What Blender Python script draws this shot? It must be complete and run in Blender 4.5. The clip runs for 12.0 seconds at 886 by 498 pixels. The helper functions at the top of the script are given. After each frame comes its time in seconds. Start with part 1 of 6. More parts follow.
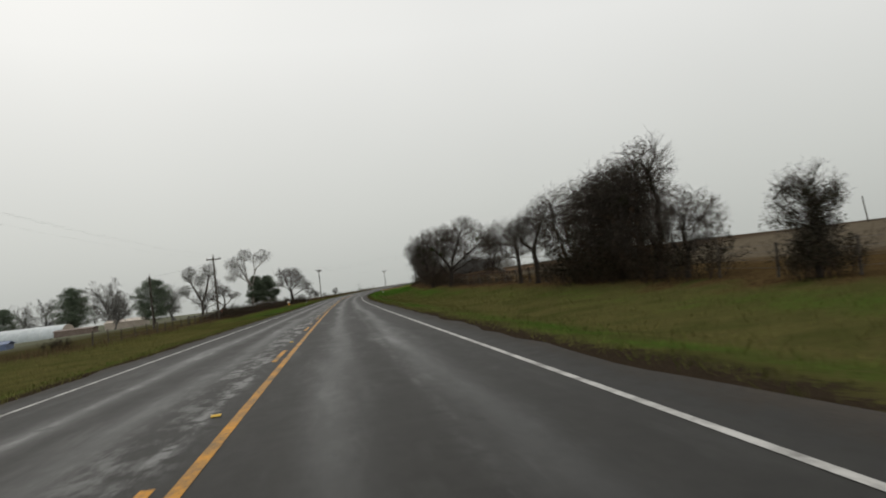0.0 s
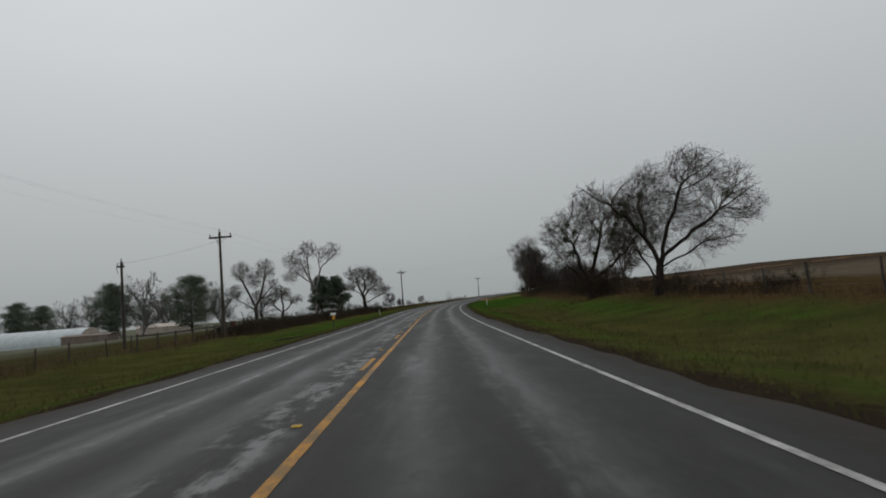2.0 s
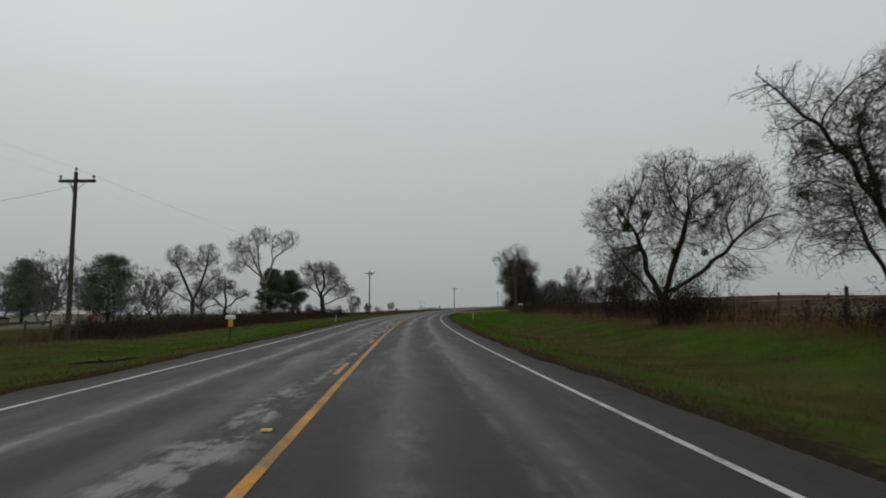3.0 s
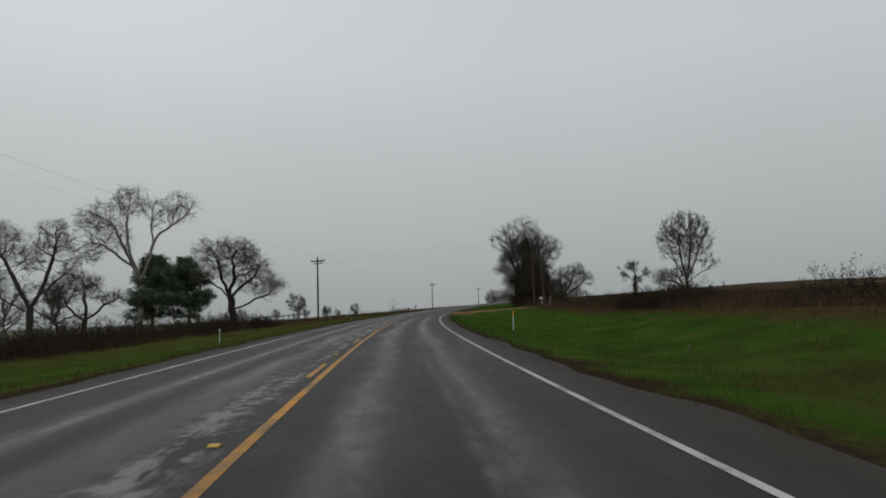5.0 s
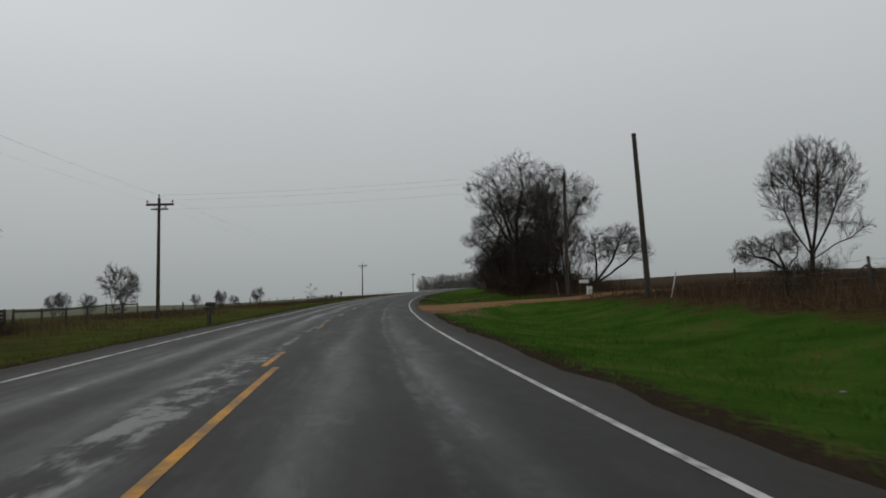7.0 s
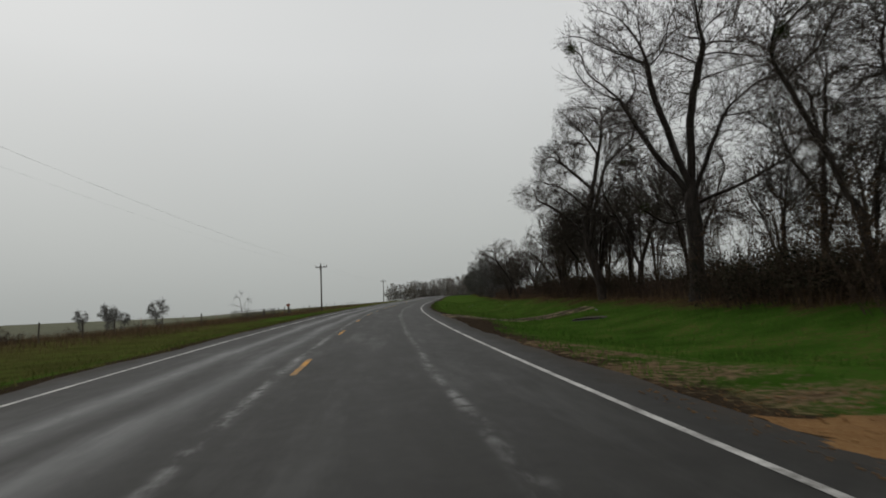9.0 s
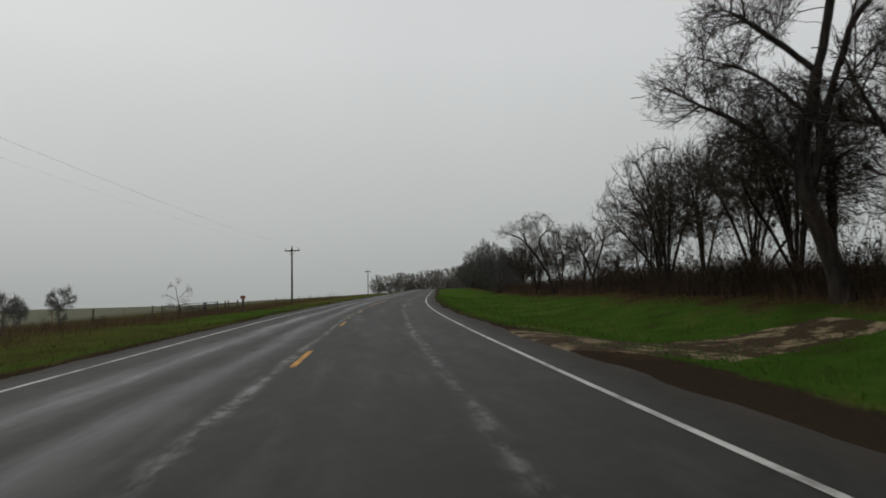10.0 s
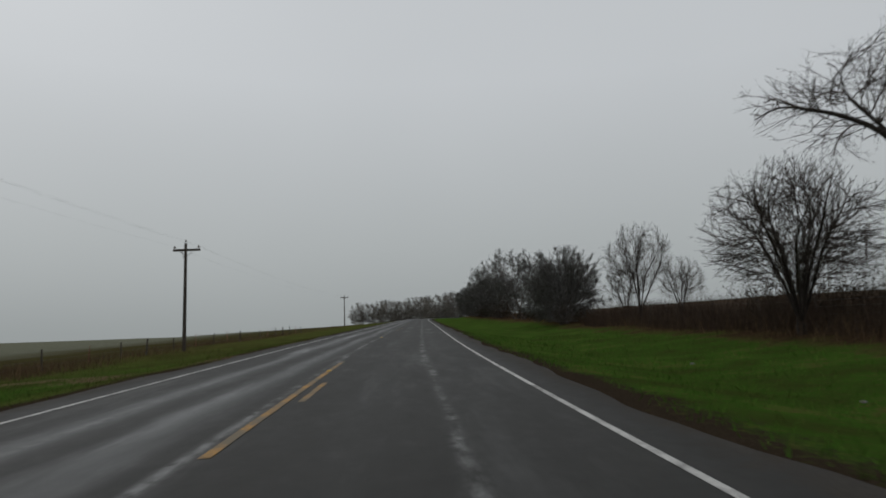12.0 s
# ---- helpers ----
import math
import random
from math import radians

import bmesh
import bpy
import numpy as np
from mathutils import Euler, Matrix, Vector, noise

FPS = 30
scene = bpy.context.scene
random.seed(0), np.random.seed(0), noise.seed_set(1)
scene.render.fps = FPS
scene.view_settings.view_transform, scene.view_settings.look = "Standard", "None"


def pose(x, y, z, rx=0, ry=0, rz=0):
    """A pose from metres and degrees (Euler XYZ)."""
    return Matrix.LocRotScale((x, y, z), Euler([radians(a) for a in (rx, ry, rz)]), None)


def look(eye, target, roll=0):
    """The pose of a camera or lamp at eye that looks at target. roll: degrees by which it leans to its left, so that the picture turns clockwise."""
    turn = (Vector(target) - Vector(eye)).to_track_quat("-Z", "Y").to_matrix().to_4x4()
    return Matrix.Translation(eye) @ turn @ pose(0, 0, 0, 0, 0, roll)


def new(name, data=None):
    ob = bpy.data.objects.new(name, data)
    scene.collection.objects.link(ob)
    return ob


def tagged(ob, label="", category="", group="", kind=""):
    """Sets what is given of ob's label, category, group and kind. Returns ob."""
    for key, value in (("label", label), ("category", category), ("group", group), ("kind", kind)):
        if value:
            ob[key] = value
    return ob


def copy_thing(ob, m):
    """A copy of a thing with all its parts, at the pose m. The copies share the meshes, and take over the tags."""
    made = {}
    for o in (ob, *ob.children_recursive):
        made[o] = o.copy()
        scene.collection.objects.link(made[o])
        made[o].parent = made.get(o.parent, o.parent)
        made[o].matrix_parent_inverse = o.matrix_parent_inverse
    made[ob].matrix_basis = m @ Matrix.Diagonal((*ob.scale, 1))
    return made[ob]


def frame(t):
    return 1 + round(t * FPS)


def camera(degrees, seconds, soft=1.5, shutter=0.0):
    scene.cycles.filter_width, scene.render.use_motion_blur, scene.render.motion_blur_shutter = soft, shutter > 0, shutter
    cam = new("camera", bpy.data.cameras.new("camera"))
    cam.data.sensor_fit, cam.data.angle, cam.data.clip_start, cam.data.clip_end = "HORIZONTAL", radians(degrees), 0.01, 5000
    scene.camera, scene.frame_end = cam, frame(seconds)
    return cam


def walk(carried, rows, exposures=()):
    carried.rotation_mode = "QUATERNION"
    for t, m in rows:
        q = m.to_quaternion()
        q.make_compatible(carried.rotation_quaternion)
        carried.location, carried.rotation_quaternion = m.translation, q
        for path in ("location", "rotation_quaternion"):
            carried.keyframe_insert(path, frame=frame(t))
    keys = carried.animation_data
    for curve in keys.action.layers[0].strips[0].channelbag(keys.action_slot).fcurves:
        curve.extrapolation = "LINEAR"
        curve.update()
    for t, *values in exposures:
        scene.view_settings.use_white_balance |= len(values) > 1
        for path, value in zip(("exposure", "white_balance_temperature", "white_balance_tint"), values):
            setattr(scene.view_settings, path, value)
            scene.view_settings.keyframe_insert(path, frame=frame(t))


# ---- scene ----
FIELD_OF_VIEW = 67.42
cam = camera(FIELD_OF_VIEW, 12.0, soft=1.8, shutter=0.1)
# seconds, x, y, z, yaw, pitch, roll
ROWS = [
    (0, 1.334, 0, 1.233, -8.89, 2.75, 6.5),
    (0.5, 1.273, 12.188, 1.208, 0.31, 1.96, 2.44),
    (1, 1.274, 24.377, 1.174, -0.36, 4.18, 3.02),
    (1.5, 1.343, 36.564, 1.137, -2.21, 4, 2.79),
    (2, 1.506, 48.75, 1.102, -1.42, 4.44, 4.34),
    (2.5, 1.59, 60.937, 1.07, -3.69, 3.56, 3.96),
    (3, 1.572, 73.125, 1.04, -3.96, 5.24, -0.13),
    (3.2, 1.561, 78, 1.028, -3.98, 4.54, -0.27),
    (3.6, 1.766, 87.749, 1.012, -4.42, 4.71, 0.3),
    (4, 2.001, 97.492, 1.015, -5.05, 4.88, 0.88),
    (4.4, 2.294, 107.231, 1.038, -5.73, 5.04, 1.45),
    (4.8, 2.648, 116.969, 1.08, -6.42, 5.21, 2.02),
    (5, 2.835, 121.836, 1.108, -6.54, 5.22, 1.89),
    (5.5, 3.367, 133.995, 1.182, -7.96, 4.55, 0.84),
    (6, 4.068, 146.146, 1.255, -10.4, 4.7, 1.81),
    (6.5, 4.874, 158.286, 1.325, -12.48, 3.7, 1.42),
    (6.7, 5.23, 163.139, 1.353, -12.67, 3.78, 0.9),
    (7.1, 6.044, 172.837, 1.408, -13.28, 4.12, 1.16),
    (7.5, 6.987, 182.523, 1.464, -13.94, 4.46, 1.42),
    (7.9, 8.079, 192.192, 1.533, -14.7, 4.8, 1.68),
    (8.3, 9.323, 201.843, 1.618, -15.46, 5.14, 1.94),
    (8.5, 9.982, 206.665, 1.667, -15.46, 5.17, 1.8),
    (9, 11.813, 218.694, 1.806, -16.24, 4.69, 2.12),
    (9.5, 13.914, 230.682, 1.962, -16.8, 4.97, 1.06),
    (10, 16.308, 242.616, 2.119, -17.64, 4.07, 1.1),
    (10.5, 18.992, 254.491, 2.279, -18.97, 7.52, 0.23),
    (11, 21.637, 266.372, 2.441, -17.47, 6.41, -0.27),
    (11.5, 24.523, 278.19, 2.606, -19.22, 8.16, -0.2),
    (12, 27.808, 289.901, 2.779, -19, 6.57, 1.53),
]
walk(cam, [(t, pose(x, y, z, 90 + p, r, w)) for t, x, y, z, w, p, r in ROWS],
     exposures=[(0, 0.52, 6920, 10), (0.5, 0.16, 6600, 10), (1, 0.0, 6480, 10), (2.5, 0.0, 6500, 10), (3, 0.05, 6550, 10), (6.5, 0.0, 6500, 10),
                (8.3, 0.05, 6550, 10), (9, 0.22, 6750, 10), (9.6, 0.24, 6750, 10), (10.1, 0.15, 6650, 10), (10.6, 0.0, 6450, 10), (12, -0.03, 6450, 10)])

# ---- light: low cloud and mist, a soft sun behind it ----
world = bpy.data.worlds.new("overcast_sky")
scene.world = world
world.use_nodes = True
wn, wl = world.node_tree.nodes, world.node_tree.links
wn.clear()
w_coord = wn.new("ShaderNodeTexCoord")
w_sep = wn.new("ShaderNodeSeparateXYZ")
w_ramp = wn.new("ShaderNodeValToRGB")
w_sky = wn.new("ShaderNodeTexSky")
w_sky.sky_type = "NISHITA"
w_sky.sun_disc = False
w_sky.sun_elevation, w_sky.sun_rotation = radians(42), radians(-25)
w_sky.dust_density, w_sky.air_density = 6.0, 1.0
w_hsv = wn.new("ShaderNodeHueSaturation")
w_hsv.inputs["Saturation"].default_value = 0.15
w_hsv.inputs["Value"].default_value = 0.004
w_noise = wn.new("ShaderNodeTexNoise")
w_noise.inputs["Scale"].default_value = 1.6
w_noise.inputs["Detail"].default_value = 3.0
w_var = wn.new("ShaderNodeMapRange")
w_var.inputs["To Min"].default_value, w_var.inputs["To Max"].default_value = 0.93, 1.07
w_mul = wn.new("ShaderNodeMixRGB")
w_mul.blend_type = "MULTIPLY"
w_mul.inputs["Fac"].default_value = 1.0
w_add = wn.new("ShaderNodeMixRGB")
w_add.blend_type = "ADD"
w_add.inputs["Fac"].default_value = 1.0
w_bg = wn.new("ShaderNodeBackground")
w_out = wn.new("ShaderNodeOutputWorld")
r = w_ramp.color_ramp
r.elements[0].position, r.elements[0].color = 0.0, (0.315, 0.338, 0.338, 1)
r.elements[1].position, r.elements[1].color = 1.0, (0.54, 0.56, 0.58, 1)
e = r.elements.new(0.12)
e.color = (0.385, 0.41, 0.413, 1)
e = r.elements.new(0.35)
e.color = (0.505, 0.528, 0.545, 1)
wl.new(w_coord.outputs["Generated"], w_sep.inputs[0])
wl.new(w_sep.outputs["Z"], w_ramp.inputs["Fac"])
wl.new(w_coord.outputs["Generated"], w_noise.inputs["Vector"])
wl.new(w_noise.outputs["Fac"], w_var.inputs["Value"])
wl.new(w_ramp.outputs["Color"], w_mul.inputs[1])
wl.new(w_var.outputs["Result"], w_mul.inputs[2])
wl.new(w_sky.outputs["Color"], w_hsv.inputs["Color"])
wl.new(w_mul.outputs["Color"], w_add.inputs[1])
wl.new(w_hsv.outputs["Color"], w_add.inputs[2])
wl.new(w_add.outputs["Color"], w_bg.inputs["Color"])
wl.new(w_bg.outputs[0], w_out.inputs[0])
w_bg.inputs["Strength"].default_value = 1.0
sun = new("sun", bpy.data.lights.new("sun", "SUN"))
sun.data.energy, sun.data.angle, sun.data.color = 0.3, radians(60), (1.0, 0.98, 0.95)
sun.matrix_world = look((0, 0, 50), (18, -38, 0))


# ---- materials ----
class Nodes:
    """A small builder of node materials."""

    def __init__(self, name):
        self.m = bpy.data.materials.new(name)
        self.m.use_nodes = True
        self.t = self.m.node_tree
        self.b = self.t.nodes["Principled BSDF"]

    def node(self, kind, links=(), **values):
        n = self.t.nodes.new(kind)
        for k, v in links:
            self.t.links.new(v, n.inputs[k])
        for k, v in values.items():
            n.inputs[k.replace("_", " ")].default_value = v
        return n

    def coords(self, which="Object"):
        return self.node("ShaderNodeTexCoord").outputs[which]

    def noise(self, vec, scale, detail=4.0, rough=0.55, distort=0.0):
        return self.node("ShaderNodeTexNoise", [("Vector", vec)], Scale=scale, Detail=detail, Roughness=rough, Distortion=distort).outputs["Fac"]

    def span(self, val, a, b, lo=0.0, hi=1.0):
        n = self.node("ShaderNodeMapRange", [("Value", val)])
        n.inputs["From Min"].default_value, n.inputs["From Max"].default_value = a, b
        n.inputs["To Min"].default_value, n.inputs["To Max"].default_value = lo, hi
        return n.outputs["Result"]

    def calc(self, op, a, b=None):
        n = self.t.nodes.new("ShaderNodeMath")
        n.operation = op
        for i, v in enumerate((a, b)):
            if v is None:
                continue
            if isinstance(v, (int, float)):
                n.inputs[i].default_value = v
            else:
                self.t.links.new(v, n.inputs[i])
        return n.outputs[0]

    def mix(self, fac, a, b):
        n = self.t.nodes.new("ShaderNodeMixRGB")
        for i, v in enumerate((fac, a, b)):
            if isinstance(v, tuple):
                n.inputs[i].default_value = (*v, 1)
            elif isinstance(v, (int, float)):
                n.inputs[i].default_value = v
            else:
                self.t.links.new(v, n.inputs[i])
        return n.outputs[0]

    def done(self, color=None, rough=None, bump=None, strength=0.3, distance=0.02, metal=0.0, spec=0.5):
        for key, v in (("Base Color", color), ("Roughness", rough)):
            if v is None:
                continue
            if isinstance(v, tuple):
                self.b.inputs[key].default_value = (*v, 1)
            elif isinstance(v, (int, float)):
                self.b.inputs[key].default_value = v
            else:
                self.t.links.new(v, self.b.inputs[key])
        self.b.inputs["Metallic"].default_value = metal
        self.b.inputs["Specular IOR Level"].default_value = spec
        if bump is not None:
            n = self.node("ShaderNodeBump", [("Height", bump)], Strength=strength, Distance=distance)
            self.t.links.new(n.outputs[0], self.b.inputs["Normal"])
        return self.m


def simple(name, dark, light, scale=6.0, rough=0.8, bump=0.3, spec=0.4, metal=0.0, stretch=(1, 1, 1)):
    """Two tones of one colour, mixed by coarse and fine noise."""
    k = Nodes(name)
    v = k.node("ShaderNodeMapping", [("Vector", k.coords())], Scale=stretch).outputs[0]
    a, b = k.noise(v, scale, 5), k.noise(v, scale * 7, 3)
    f = k.span(k.calc("ADD", k.calc("MULTIPLY", a, 0.65), k.calc("MULTIPLY", b, 0.35)), 0.36, 0.64)
    rnd = k.node("ShaderNodeObjectInfo").outputs["Random"]
    col = k.mix(f, dark, light)
    n = k.node("ShaderNodeHueSaturation", [("Color", col), ("Value", k.span(rnd, 0, 1, 0.85, 1.15))])
    return k.done(n.outputs[0], rough, b, bump, 0.02, metal, spec)


def lane_coords(k):
    """(metres across the road, metres along it), from the mesh's own map."""
    uv = k.node("ShaderNodeUVMap")
    uv.uv_map = "lane"
    s = k.node("ShaderNodeSeparateXYZ", [(0, uv.outputs[0])])
    return k.calc("MULTIPLY", s.outputs[0], 100.0), k.calc("MULTIPLY", s.outputs[1], 100.0)


def bell(k, lat, centre, width):
    d = k.calc("DIVIDE", k.calc("SUBTRACT", lat, centre), width)
    return k.calc("POWER", 2.718, k.calc("MULTIPLY", k.calc("MULTIPLY", d, d), -1.0))


def asphalt_material():
    k = Nodes("wet_asphalt")
    lat, along = lane_coords(k)
    pos = k.coords()
    wob = k.node("ShaderNodeCombineXYZ", [(0, lat), (1, k.calc("MULTIPLY", along, 0.10))]).outputs[0]
    short = k.node("ShaderNodeCombineXYZ", [(0, lat), (1, k.calc("MULTIPLY", along, 0.33))]).outputs[0]
    broad, patch = k.noise(wob, 0.9, 5, 0.6), k.noise(short, 1.9, 6, 0.72)
    fine, grit = k.noise(pos, 3.0, 6, 0.7), k.noise(pos, 55, 2)
    shift = k.calc("ADD", lat, k.span(broad, 0.3, 0.7, -0.22, 0.22))
    later = k.span(along, 180, 215)
    early = k.span(along, 215, 180)
    tracks = k.calc("ADD", k.calc("ADD", bell(k, shift, -2.5, 0.34), bell(k, shift, -1.25, 0.34)),
                    k.calc("MULTIPLY", k.calc("ADD", bell(k, shift, 1.1, 0.36), bell(k, shift, 2.6, 0.34)), k.span(along, 180, 215, 1.0, 0.15)))
    col = k.mix(k.span(fine, 0.3, 0.7), (0.0115, 0.0108, 0.0094), (0.025, 0.0238, 0.0208))
    col = k.mix(k.span(patch, 0.4, 0.62, 0.0, 0.55), col, (0.038, 0.0375, 0.0345))
    col = k.mix(k.calc("MULTIPLY", tracks, 0.4), col, (0.020, 0.020, 0.020))
    # pale worn streaks beside the middle line and thin in the lanes; wide right-lane ones copy wet sheen
    ragged = k.span(k.noise(pos, 3.2, 5, 0.7), 0.38, 0.50)
    sway = k.calc("ADD", lat, k.span(broad, 0.3, 0.7, -0.09, 0.09))
    thin = k.calc("ADD", k.calc("MULTIPLY", bell(k, sway, 2.18, 0.085), k.span(along, 180, 215, 0.3, 0.75)), k.calc("ADD", bell(k, sway, -0.38, 0.085), k.calc("MULTIPLY", bell(k, lat, -2.45, 0.10), 0.9)))
    wide = k.calc("MULTIPLY", k.calc("ADD", k.calc("MULTIPLY", bell(k, shift, -0.62, 0.34), 1.3), k.calc("MULTIPLY", k.calc("ADD", bell(k, shift, 1.2, 0.26), bell(k, shift, 2.55, 0.2)), 0.22)), early)
    spell = k.span(k.noise(k.node("ShaderNodeCombineXYZ", [(1, k.calc("MULTIPLY", along, 0.06))]).outputs[0], 1.0, 2), 0.40, 0.60, 0.25, 1.1)
    wide = k.calc("MULTIPLY", wide, spell)
    st = k.calc("MULTIPLY", k.calc("ADD", k.calc("MULTIPLY", thin, k.span(patch, 0.42, 0.62)), k.calc("MULTIPLY", wide, k.span(patch, 0.46, 0.58))), ragged)
    col = k.mix(k.calc("MINIMUM", k.calc("MULTIPLY", st, 1.15), 0.95), col, (0.20, 0.20, 0.196))
    # sheen of the wet left wheel tracks, put into the colour too
    pale = k.calc("MULTIPLY", k.calc("MULTIPLY", k.calc("ADD", bell(k, shift, -2.5, 0.34), bell(k, shift, -1.25, 0.34)), later), k.span(patch, 0.3, 0.6, 0.25, 1.0))
    col = k.mix(k.calc("MULTIPLY", pale, 0.55), col, (0.060, 0.061, 0.061))
    # loose grit and soil on the shoulders
    far = k.calc("ADD", k.calc("ABSOLUTE", lat), k.span(fine, 0.3, 0.7, -0.25, 0.25))
    col = k.mix(k.span(far, 4.25, 4.7), col, k.mix(k.span(grit, 0.35, 0.65), (0.018, 0.0165, 0.0145), (0.048, 0.043, 0.037)))
    muddy = k.calc("MULTIPLY", k.span(far, 4.3, 4.85), k.span(k.noise(pos, 1.1, 5, 0.65), 0.34, 0.60))
    col = k.mix(muddy, col, k.mix(k.span(grit, 0.35, 0.65), (0.022, 0.0175, 0.013), (0.058, 0.046, 0.034)))
    # standing water in shallow places
    wet = k.calc("MULTIPLY", k.span(k.calc("ADD", k.calc("MULTIPLY", broad, 0.6), k.calc("MULTIPLY", patch, 0.4)), 0.52, 0.62), k.span(far, 4.0, 3.6))
    rough = k.calc("SUBTRACT", k.span(patch, 0.3, 0.7, 0.58, 0.76), k.calc("MULTIPLY", tracks, 0.20))
    rough = k.calc("SUBTRACT", rough, k.calc("MULTIPLY", wet, 0.14))
    rough = k.calc("ADD", rough, k.span(far, 4.1, 4.6, 0.0, 0.2))
    bump = k.calc("ADD", k.calc("MULTIPLY", grit, 0.7), k.calc("MULTIPLY", fine, 0.3))
    return k.done(col, rough, bump, 0.35, 0.006, 0, 0.15)


def line_material(name, paint, worn, amount):
    k = Nodes(name)
    pos = k.coords()
    n = k.calc("ADD", k.calc("MULTIPLY", k.noise(pos, 1.3, 4), 0.5), k.calc("MULTIPLY", k.noise(pos, 14, 5, 0.75), 0.5))
    col = k.mix(k.span(n, 0.5 - amount, 0.66 - amount), worn, paint)
    return k.done(col, 0.6, k.noise(pos, 60, 2), 0.3, 0.004, 0, 0.2)


def grass_material(name="verge_grass", blade=False):
    """Winter verge: bright green rye in places, olive and straw elsewhere, brown soil through it."""
    k = Nodes(name)
    lat, along = lane_coords(k)
    pos = k.coords()
    big, mid, fine = k.noise(pos, 0.06, 4), k.noise(pos, 0.45, 5, 0.6), k.noise(pos, 5.0, 5, 0.7)
    tiny = k.noise(pos, 45, 3, 0.7)
    green = k.mix(k.span(mid, 0.35, 0.65), (0.029, 0.068, 0.009), (0.052, 0.114, 0.017))
    olive = k.mix(k.span(mid, 0.35, 0.65), (0.050, 0.058, 0.016), (0.094, 0.081, 0.030))
    olive = k.mix(k.span(along, 75, 45), olive, k.mix(k.span(mid, 0.35, 0.65), (0.066, 0.071, 0.022), (0.124, 0.108, 0.042)))
    straw = k.mix(k.span(fine, 0.3, 0.7), (0.080, 0.052, 0.020), (0.140, 0.098, 0.042))
    soil = k.mix(k.span(fine, 0.3, 0.7), (0.026, 0.017, 0.010), (0.058, 0.038, 0.022))
    # how green the verge is along the road, each side
    right = k.calc("MULTIPLY", k.calc("MULTIPLY", k.span(along, 120, 160), k.span(along, 215, 270, 1.0, 0.60)), k.span(lat, 4.0, 5.0))
    right = k.calc("MULTIPLY", right, k.span(k.calc("ADD", lat, k.span(mid, 0.3, 0.7, -1.6, 1.6)), 15.6, 14.2))
    edge = k.calc("MULTIPLY", bell(k, k.calc("ABSOLUTE", lat), 6.4, 1.0), k.span(big, 0.35, 0.65, 0.1, 0.75))
    left = k.calc("MULTIPLY", k.calc("MULTIPLY", bell(k, lat, -11.0, 5.5), k.span(along, 85, 105)), k.calc("ADD", k.span(along, 150, 200, 0.55, 0.25), k.calc("MULTIPLY", bell(k, along, 306, 16), 0.45)))
    bank = k.calc("MULTIPLY", k.calc("MULTIPLY", bell(k, lat, 13.4, 2.2), k.span(along, 60, 130, 0.36, 0.62)), k.span(big, 0.38, 0.55, 0.3, 1.0))
    g = k.calc("MAXIMUM", k.calc("MAXIMUM", right, edge), k.calc("MAXIMUM", left, bank))
    g = k.calc("ADD", g, k.calc("ADD", k.span(mid, 0.35, 0.65, -0.32, 0.32), k.span(fine, 0.35, 0.65, -0.18, 0.18)))
    col = k.mix(k.span(g, 0.12, 0.62), olive, green)
    col = k.mix(k.calc("MULTIPLY", k.span(k.calc("ADD", mid, fine), 1.04, 1.22), 0.55), col, straw)
    # dry standing weeds and soil under the right fence, pasture past the left one; far fields paled for haze
    away = k.calc("ADD", lat, k.span(mid, 0.3, 0.7, -2.0, 2.0))
    col = k.mix(k.span(away, 14.5, 16.5), col, k.mix(k.span(fine, 0.4, 0.6), (0.050, 0.031, 0.017), straw))
    # open field farther out, its brown paled as haze would
    col = k.mix(k.span(away, 26, 34), col, k.mix(k.span(mid, 0.35, 0.65), (0.105, 0.086, 0.062), (0.150, 0.126, 0.092)))
    scrub = k.calc("MULTIPLY", k.span(away, 14.5, 16.5), k.span(along, 140, 190))
    col = k.mix(k.calc("MULTIPLY", scrub, 0.7), col, k.mix(k.span(fine, 0.35, 0.65), (0.022, 0.014, 0.010), (0.060, 0.038, 0.024)))
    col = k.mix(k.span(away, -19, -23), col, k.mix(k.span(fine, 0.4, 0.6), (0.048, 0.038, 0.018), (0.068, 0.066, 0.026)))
    # distant pasture with haze mixed into its tone
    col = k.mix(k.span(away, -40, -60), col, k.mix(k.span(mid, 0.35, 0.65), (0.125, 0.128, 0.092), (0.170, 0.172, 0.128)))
    if not blade:
        col = k.mix(k.calc("MULTIPLY", k.span(k.calc("ADD", k.calc("MULTIPLY", fine, 0.5), k.calc("MULTIPLY", tiny, 0.5)), 0.53, 0.60), 0.6), col, soil)
        near = k.calc("ADD", k.calc("ABSOLUTE", lat), k.span(fine, 0.3, 0.7, -0.5, 0.5))
        # muddy shoulder by the dirt track
        near = k.calc("SUBTRACT", near, k.calc("MULTIPLY", k.calc("MULTIPLY", bell(k, along, 254, 9.0), 1.7), k.span(lat, 3.0, 4.0)))
        col = k.mix(k.span(k.calc("ADD", near, k.span(mid, 0.3, 0.7, -0.35, 0.35)), 5.7, 5.15), col, k.mix(k.span(tiny, 0.4, 0.62), (0.024, 0.0175, 0.012), (0.060, 0.045, 0.031)))
        # bare mud where tractors cross the ditch, and on the roadside past the gravel
        mud = k.mix(k.span(fine, 0.4, 0.62), (0.060, 0.040, 0.024), (0.20, 0.145, 0.085))
        m1 = k.calc("MULTIPLY", bell(k, along, 261.5, 5.0), bell(k, lat, 6.2, 1.2))
        m2 = k.calc("MULTIPLY", bell(k, along, 232.0, 8.0), bell(k, lat, 5.8, 1.1))
